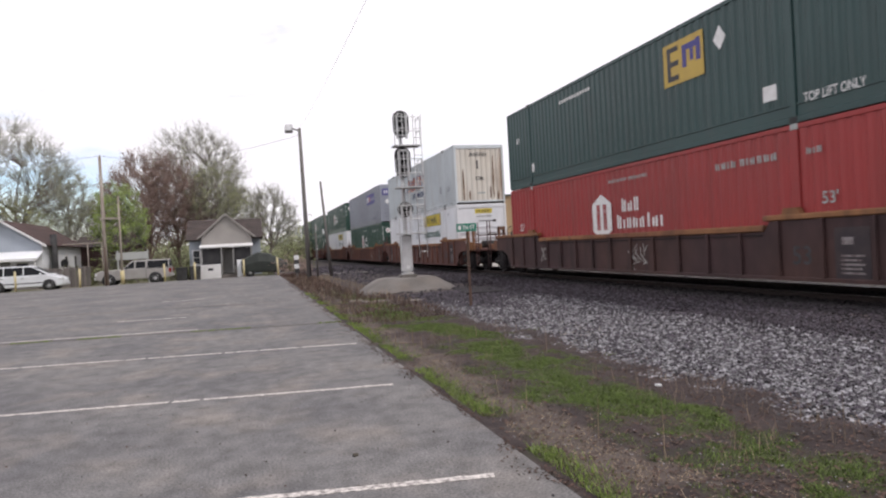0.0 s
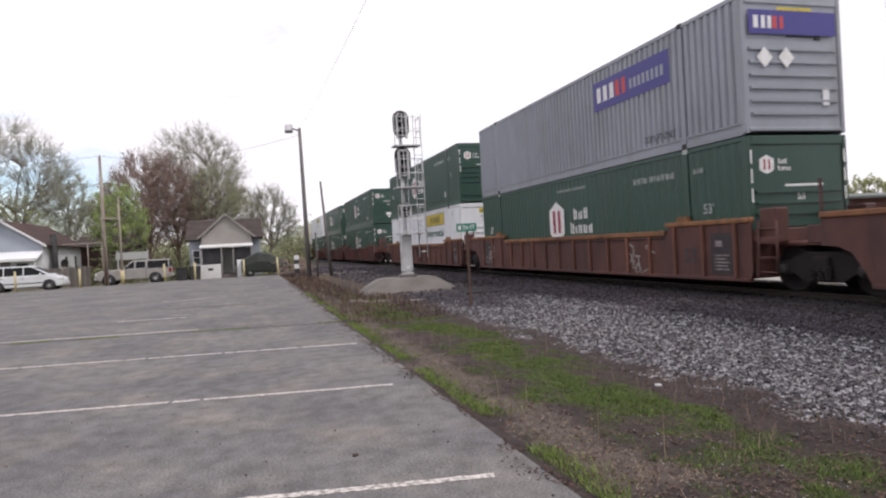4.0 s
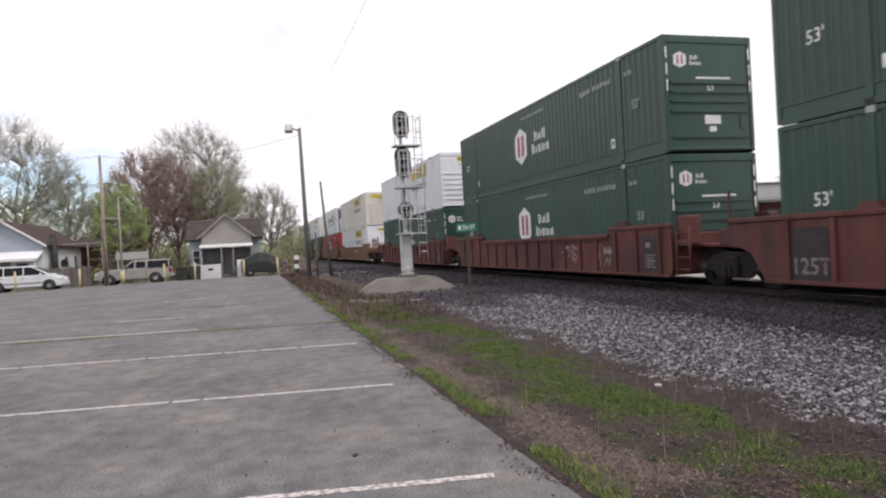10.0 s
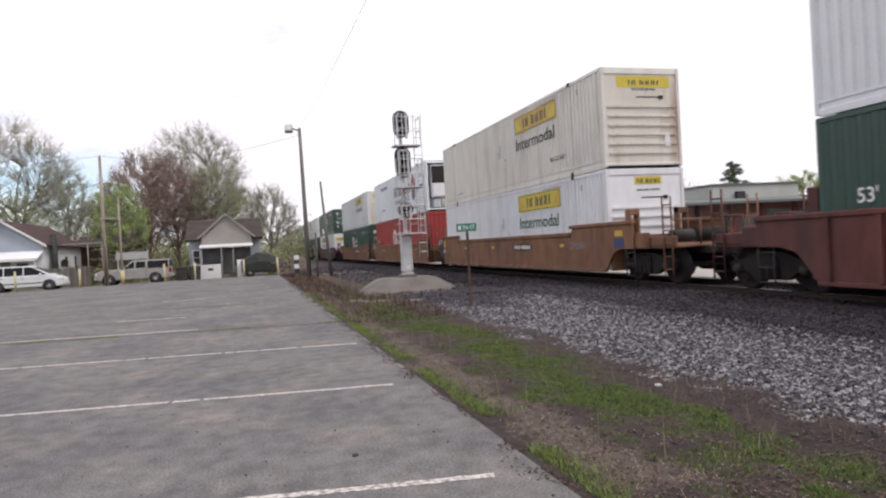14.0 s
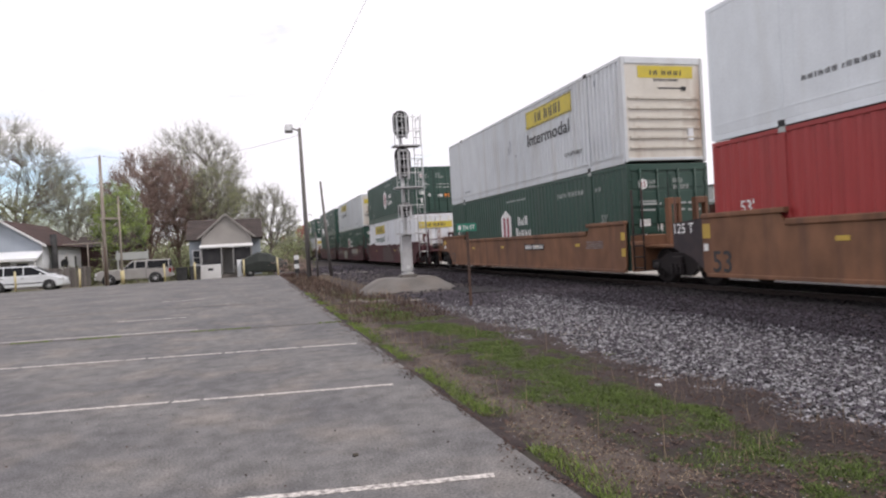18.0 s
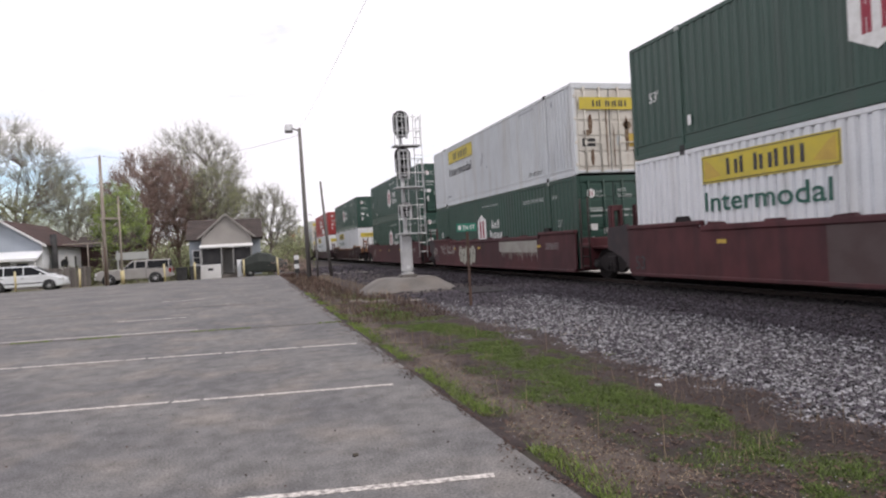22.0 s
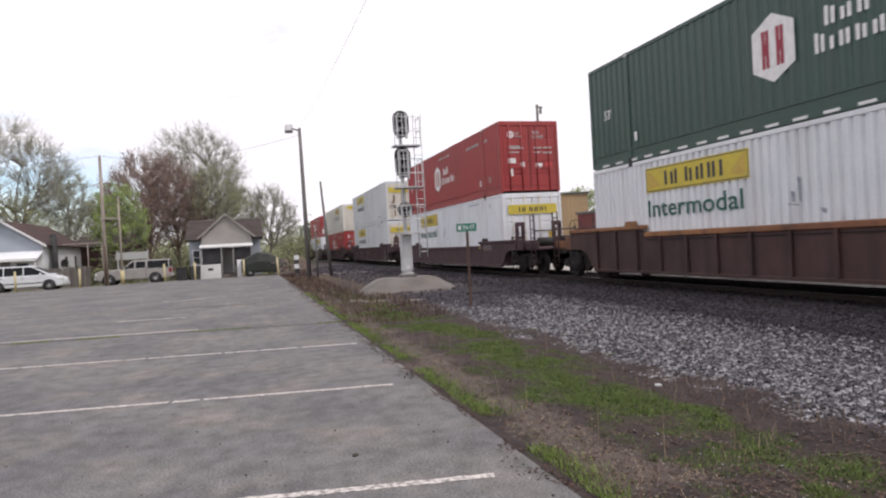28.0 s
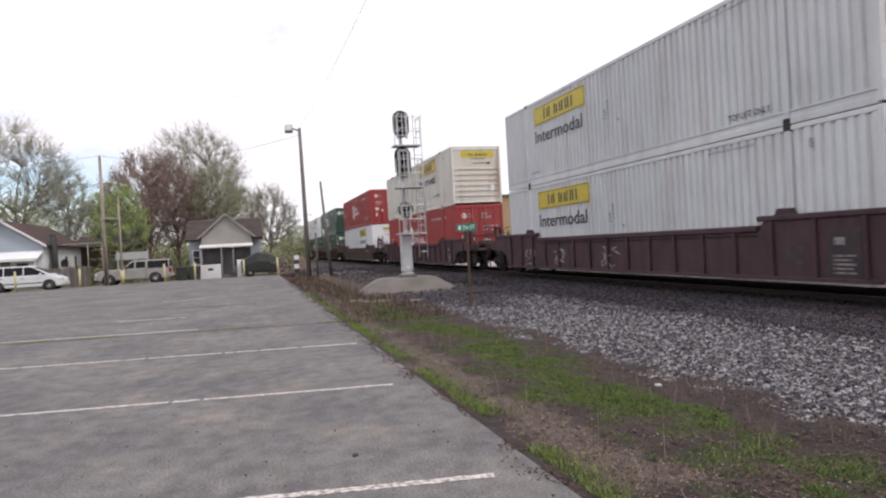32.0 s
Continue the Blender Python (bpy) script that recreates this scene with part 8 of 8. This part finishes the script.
            if kind == "rider" and not ribbed:
                xs = sorted((sx * 1.72, sx * 1.765))
                part("end_panel", Shape().prism([(CL + 0.30, 0.42), (CL + 0.75, 0.72), (CL + 1.40, 0.93), (CL + 1.40, 1.52), (CL + 0.30, 1.60)], 0, *xs), M["stencil"], c, "dark stencilled end panel")
            elif kind == "rider":
                xs = sorted((sx * 1.55, sx * 1.72))
                part("end_panel", Shape().box(*xs, CL + 1.35, CL + 1.72, 0.98, 1.32, 0.02), mat, c)
        if kind == "coupled":
            truck(c, yo + e * 1.50)
            yk = ye + e * 0.35
            k = Shape().box(-0.10, 0.10, min(ye, yk), max(ye, yk), 0.76, 0.90, 0.02).box(-0.16, 0.16, min(yk, yk + e * 0.30), max(yk, yk + e * 0.30), 0.68, 0.98, 0.05)
            part("coupler", k, M["grime"], c, "heavy cast knuckle coupler")
            for sx in (-1, 1):
                yl = ye - e * 0.35
                h = Shape().tube((sx * 1.28, ye, 0.25), (sx * 1.28, ye, 2.20), 0.024, n=6).tube((sx * 1.28, yl, 0.25), (sx * 1.28, yl, 2.20), 0.024, n=6)
                for z in (0.4, 0.72, 1.04, 1.36, 1.68, 2.0):
                    h.tube((sx * 1.28, yl, z), (sx * 1.28, ye, z), 0.018, n=5)
                h.tube((sx * 1.28, ye, 1.62), (sx * 0.45, ye, 1.62), 0.024, n=6).tube((sx * 0.45, ye, 1.0), (sx * 0.45, ye, 1.62), 0.024, n=6)
                part("end_ladder", h, mat, c)
                st = Shape()
                for z in (0.22, 0.52, 0.82):
                    st.tube((sx * 1.40, s0 if e < 0 else s1, z), (sx * 1.40, (s0 if e < 0 else s1) - e * 0.42, z), 0.016, n=6)
                for d in (0.0, 0.42):
                    st.tube((sx * 1.40, (s0 if e < 0 else s1) - e * d, 0.2), (sx * 1.40, (s0 if e < 0 else s1) - e * d, 0.95), 0.018, n=6)
                part("step_ladder", st, M["gasket"], c)
            hs = Shape()
            pts = [(0.35, ye, 0.80), (0.38, ye + e * 0.2, 0.58), (0.36, ye + e * 0.38, 0.46), (0.30, ye + e * 0.55, 0.52)]
            for p, q in zip(pts, pts[1:]):
                hs.tube(p, q, 0.028, n=6)
            part("air_hose", hs, M["gasket"], c)
            if e < 0:
                bw = Shape().lathe([(ye - 0.02, 0.26), (ye + 0.02, 0.26)], (0.35, 0, 1.75), 1, 14)
                part("brake_cylinder", Shape().tube((-0.9, ye + 0.55, 1.22), (-0.3, ye + 0.55, 1.22), 0.16, n=12), M["black"], c)
                part("air_reservoir", Shape().tube((0.05, ye + 0.9, 1.22), (0.95, ye + 0.9, 1.22), 0.19, n=12), M["grime"], c)
                wb = Shape()
                for i in range(12):
                    g0, g1 = i * math.pi / 6, (i + 1) * math.pi / 6
                    wb.tube((0.35 + 0.24 * math.cos(g0), ye - 0.02, 1.72 + 0.24 * math.sin(g0)), (0.35 + 0.24 * math.cos(g1), ye - 0.02, 1.72 + 0.24 * math.sin(g1)), 0.015, n=5)
                for g in (0.3, 1.87, 3.44, 5.0):
                    wb.tube((0.35, ye - 0.02, 1.72), (0.35 + 0.24 * math.cos(g), ye - 0.02, 1.72 + 0.24 * math.sin(g)), 0.012, n=5)
                wb.tube((0.35, ye + 0.05, 1.72), (0.35, ye + 0.05, 1.0), 0.04, n=6)
                part("brake_wheel", wb, M["gasket"], c)
        elif kind == "rider":
            truck(c, yo + e * 1.70)
            part("articulated_joint", Shape().box(-0.34, 0.34, min(ye, yo + e * 1.9), max(ye, yo + e * 1.9), 0.70, 1.10, 0.04), M["grime"], c)
            for sx in (-0.75, 0.75):
                part("end_post", Shape().tube((sx * 1.75, ye - e * 0.1, 1.0), (sx * 1.75, ye - e * 0.1, 2.15), 0.035, n=6), mat, c)
        if kind != "coupled":
            if paint == "tan_car" and e < 0:
                for z in (0.72, 1.16):
                    part("end_plate", Shape().box(-1.438, -1.431, 0.02, 0.22, z, z + 0.22), M["decal_gold"], c, "yellow plate")
            elif paint == "tan_car":
                part("end_plate", Shape().box(-1.438, -1.431, CL + 0.03, CL + 0.28, 1.14, 1.46), M["decal_gold"], c, "orange plate")
                part("notice_plate", Shape().box(-1.438, -1.431, CL + 0.12, CL + 0.26, 0.86, 1.02), M["decal_white"], c)
                part("lettering", text_mesh("125 T", 0.23, M["decal_white"]), M["decal_white"], c, "", on_side(-1.416, CL + 1.34, 1.28))
            continue
        yp = yo + e * (0.75 if e < 0 else 1.12)
        if paint != "tan_car":
            continue
        part("end_plate", Shape().box(-1.438, -1.431, yp - 0.20, yp + 0.20, 1.28, 1.44), M["decal_gold"], c, "yellow plate")
        part("notice_plate", Shape().box(-1.438, -1.431, yp - (0.26 if e < 0 else 0.12), yp + (0.26 if e < 0 else 0.12), 0.96 if e < 0 else 1.06, 1.22), M["decal_navy" if e < 0 else "white_plate"], c)
    wx = -1.437
    if ribbed:
        part("stencil_panel", Shape().box(wx - 0.003, wx + 0.003, 0.40, 1.10, 0.34, 1.25), M["stencil"], c)
        part("lettering", flat([rect(-0.98, 0.44 + i * 0.075, -0.52 - 0.06 * (i % 2), 0.475 + i * 0.075) for i in range(5)] + [rect(-0.95, 0.95, -0.72, 1.08)]), M["faint_letter"], c, "", on_side(wx - 0.005, 0, 0))
        if trail == "rider":
            part("stencil_panel", Shape().box(wx - 0.003, wx + 0.003, CL - 1.20, CL - 0.36, 0.30, 1.28), M["stencil"], c)
            part("lettering", text_mesh("125T", 0.30, M["faint_letter"]), M["decal_white" if trail == "rider" else "faint_letter"], c, "", on_side(wx - 0.006, CL - 0.42, 0.42))
        part("lettering", text_mesh("53", 0.34, M["decal_black"]), M["decal_black"], c, "", on_side(wx - 0.003, 2.05, 0.60))
    else:
        part("lettering", text_mesh("53", 0.46 if paint == "tan_car" else 0.34, M["decal_black"]), M["decal_black" if paint == "tan_car" else "faint_letter"], c, "", on_side(wx - 0.003, 16.12, 0.40))
        part("lettering", flat([rect(-2.2, 0.95 + i * 0.06, -1.2, 0.98 + i * 0.06) for i in range(4)]), M["faint_letter"], c, "", on_side(wx - 0.003, 0, 0))
        for y in (2.6, 5.6, 9.0, 12.6):
            part("reflector", flat([rect(-y - 0.3, 1.02, -y, 1.11)]), M["decal_gold"], c, "", on_side(wx - 0.003, 0, 0))
    if "name" in marks:
        part("lettering", flat([rect(-6.9, 0.93, -5.2, 1.15)]), M["black"], c, "black number panel", on_side(wx - 0.003, 0, 0))
        part("lettering", flat(fit_bars(word_bars([1, 1, 1, 1, 0, 1, 1, 1, 1, 1, 1], 0.14, y=0.97), -6.8, -5.3)), M["decal_white"], c, "", on_side(wx - 0.007, 0, 0))
    if "big" in marks:
        part("lettering", flat([rect(-7.85, 1.08, -7.2, 1.19), rect(-7.58, 0.68, -7.46, 1.08), rect(-7.1, 1.08, -6.5, 1.19), rect(-6.86, 0.68, -6.74, 1.08),
                                [(-6.4, 0.68), (-6.27, 0.68), (-5.9, 1.19), (-6.03, 1.19)], [(-6.03, 0.68), (-5.9, 0.68), (-6.27, 1.19), (-6.4, 1.19)]]), M["decal_maroon"], c, "large dark red mark", on_side(wx - 0.003, 0, 0))
    rnd = random.Random(len(marks) * 7 + len(paint))
    if "patch" in marks:
        q = [(-6.6, 1.28), (-2.9, 1.28), (-2.9, 0.98)]
        x = -2.9
        while x > -6.4:
            d = rnd.uniform(0.12, 0.3)
            q += [(x, 0.86), (x - 0.04, rnd.uniform(0.45, 0.8)), (x - 0.08, 0.86)]
            x -= d
        q += [(-6.6, 0.9)]
        part("overpainted_patch", flat([q]), M["pale_patch"], c, "grey overpainted patch with drips", on_side(wx - 0.004, 0, 0))
    if "wedge" in marks:
        part("overpainted_patch", flat([[(-10.0, 0.2), (-6.2, 0.2), (-6.5, 0.75), (-6.9, 0.8), (-7.3, 1.3), (-10.0, 1.3)]]), M["dull_patch"], c, "grey overpainted patch", on_side(wx - 0.004, 0, 0))
    if "graffiti_a" in marks:
        fill, lines = [], []
        for i in range(5):
            cx, cz = -11.75 + i * 0.46, 0.74 + 0.05 * (-1) ** i
            fill.append([(cx + 0.30 * math.cos(k * 0.45) * (1 + 0.1 * math.sin(3 * k + i)), cz + 0.40 * math.sin(k * 0.45)) for k in range(14)])
            lines += [rect(cx - 0.06, cz - 0.25, cx - 0.02, cz + 0.05), rect(cx + 0.06, cz - 0.02, cx + 0.10, cz + 0.27), rect(cx - 0.08, cz + 0.06, cx + 0.08, cz + 0.09)]
        for i, q in enumerate(fill):
            part("graffiti", flat([q]), M["decal_pale"], c, "pale rounded graffiti letter shape", on_side(wx - 0.004 - 0.0015 * i, 0, 0))
        part("graffiti_outline", flat(lines), M["decal_black"], c, "", on_side(wx - 0.014, 0, 0))["kind"] = "stuff"
    spots = {"graffiti_b": ((3.4, 2.7, 0.5, 1.05), (5.6, 4.7, 0.5, 1.0)), "graffiti_h": ((7.25, 6.65, 0.35, 1.1), (6.8, 6.4, 0.35, 0.7)), "graffiti_c": ((9.0, 8.2, 0.4, 1.0), (12.2, 11.3, 0.45, 0.95), (14.5, 13.7, 0.4, 1.0)),
             "graffiti_d": ((13.3, 12.6, 0.5, 1.0), (7.9, 6.6, 0.35, 1.0)), "graffiti_g": ((4.9, 4.0, 0.9, 1.3), (3.9, 3.1, 0.85, 1.25), (1.5, 0.8, 0.9, 1.35)), "graffiti_f": ((15.2, 14.4, 0.85, 1.2), (14.3, 13.5, 0.8, 1.25), (13.4, 12.8, 0.8, 1.2), (16.7, 15.9, 0.7, 1.1)), "graffiti_e": ((4.6, 3.4, 0.3, 1.05), (15.4, 14.6, 0.6, 1.15))}
    for key, list_ in spots.items():
        if key in marks:
            for yl, yr, za, zb in list_:
                polys = []
                for i in range(16):
                    cx, cz = rnd.uniform(-yl, -yr), rnd.uniform(za, zb)
                    g, ln, w = rnd.uniform(0, 3.14), rnd.uniform(0.08, 0.24), rnd.uniform(0.010, 0.022)
                    d, e = (math.cos(g) * ln, math.sin(g) * ln * 0.7), (-math.sin(g) * w, math.cos(g) * w)
                    polys.append([(cx - d[0] - e[0], cz - d[1] - e[1]), (cx + d[0] - e[0], cz + d[1] - e[1]), (cx + d[0] + e[0], cz + d[1] + e[1]), (cx - d[0] + e[0], cz - d[1] + e[1])])
                tagged(part("graffiti", flat(polys), M["graffiti"], c, "faded spray-paint scrawl", on_side(wx - 0.005, 0, 0)), kind="stuff")
    return c


# ---- the train: make-up ----
# Distance of each unit's leading container end at 0 s, lower and upper container, car
TRACK_X, RAIL_Z = 11.24, 0.15
TRAIN = [
    (8.19, ("red", "flutes"), ("teal", "flutes"), ("brown_car", True, "shared", "coupled", "graffiti_d")),
    (31.43, ("yellow_white", "ribs"), ("pale", "flutes"), ("orange_car", True, "coupled", "rider", "")),
    (50.80, ("green", "ribs"), ("grey", "ribs"), ("orange_car", True, "shared", "rider", "graffiti_e")),
    (70.13, ("yellow_white", "ribs"), ("green", "ribs"), ("orange_car", True, "shared", "coupled", "")),
    (93.70, ("green", "ribs"), ("green", "ribs"), ("redbrown_car", True, "coupled", "rider", "graffiti_h")),
    (113.37, ("green", "ribs"), ("green", "ribs"), ("redbrown_car", True, "shared", "rider", "graffiti_b")),
    (133.12, ("green", "ribs"), ("yellow_white", "ribs"), ("redbrown_car", True, "shared", "coupled", "")),
    (156.66, ("yellow_white", "ribs"), ("yellow_cream", "ribs"), ("tan_car", False, "coupled", "rider", "name")),
    (176.43, ("red", "flutes"), ("cooled", ""), ("tan_car", False, "shared", "rider", "big")),
    (196.08, ("green", "doors"), ("yellow_dull", "ribs"), ("tan_car", False, "shared", "coupled", "name")),
    (220.06, ("yellow_white", "doors"), ("green", "doors"), ("maroon_car", False, "coupled", "rider", "wedge graffiti_g")),
    (239.53, ("green", "doors"), ("yellow_dull", "doors"), ("maroon_car", False, "shared", "rider", "patch graffiti_a graffiti_f")),
    (259.12, ("green", "doors"), ("green", "doors"), ("maroon_car", False, "shared", "coupled", "graffiti_e")),
    (282.98, ("yellow_white", "doors"), ("dashed", "doors"), ("brown_car", True, "coupled", "coupled", "graffiti_b")),
    (306.57, ("yellow_white", "doors"), ("red", "doors"), ("purple_car", False, "coupled", "coupled", "")),
    (329.85, ("yellow_dull", "doors"), ("yellow_dull", "doors"), ("purple_car", True, "coupled", "coupled", "graffiti_c")),
    (353.37, ("red", "doors"), ("yellow_cream", "ribs"), ("purple_car", True, "coupled", "coupled", "")),
    (376.60, ("yellow_white", "ribs"), ("red", "doors"), ("brown_car", False, "coupled", "coupled", "")),
    (400.00, ("green", "ribs"), ("green", "ribs"), ("brown_car", True, "coupled", "rider", "")),
    (419.55, ("green", "ribs"), ("yellow_white", "ribs"), ("brown_car", True, "shared", "rider", "")),
    (439.10, ("red", "ribs"), ("yellow_cream", "ribs"), ("brown_car", True, "shared", "coupled", "")),
    (462.60, ("yellow_white", "ribs"), ("yellow_white", "ribs"), ("redbrown_car", True, "coupled", "rider", "")),
    (482.15, ("green", "ribs"), ("green", "ribs"), ("redbrown_car", True, "shared", "rider", "")),
    (501.70, ("green", "ribs"), ("yellow_white", "ribs"), ("redbrown_car", True, "shared", "coupled", "")),
    (525.20, ("green", "ribs"), ("green", "ribs"), ("orange_car", True, "coupled", "coupled", "")),
]
MADE, RIDING = {}, []


def place(key, build, at):
    if key not in MADE:
        ob = build()
        MADE[key] = ob
        ob.matrix_basis = at
        return ob
    return copy_thing(MADE[key], at)


for dist, lower, upper, (paint, ribbed, lead, trail, marks) in TRAIN:
    car = place(("car", paint, ribbed, lead, trail, marks), lambda: well_car(paint, ribbed, lead, trail, "chord" if paint in ("orange_car", "brown_car") else paint, marks), pose(TRACK_X, dist, RAIL_Z))
    low = place(lower, lambda: container(*lower), pose(TRACK_X, dist, 0.44))
    up = place(upper, lambda: container(*upper), pose(TRACK_X, dist, 3.375))
    RIDING += [(car, dist, RAIL_Z), (low, dist, 0.44), (up, dist, 3.375)]


def run(t):
    """How far the train has come by t seconds."""
    return 9.7657 * t + 0.018861 * t * t - 0.000315 * t ** 3


def motions():
    for ob, dist, z in RIDING:
        walk(ob, [(t, pose(TRACK_X, dist - run(t), z)) for t in range(0, 33, 4)])
    for ob, dist, z in RIDING:
        for w in ob.children_recursive:
            if w.name.startswith("wheelset"):
                y = w.matrix_basis.translation.y
                zz = w.matrix_basis.translation.z
                near = [i / 15 for i in range(0, 481) if 4.0 < dist + y - run(i / 15) < 60.0]
                if len(near) < 3:
                    continue
                rows = [(t, pose(0, y, zz) @ Matrix.Rotation(run(t) / WHEEL_R, 4, "X")) for t in near]
                if near[0] > 0:
                    rows.insert(0, (0.0, rows[0][1]))
                if near[-1] < 32.0:
                    rows.append((32.0, rows[-1][1]))
                walk(w, rows)


motions()
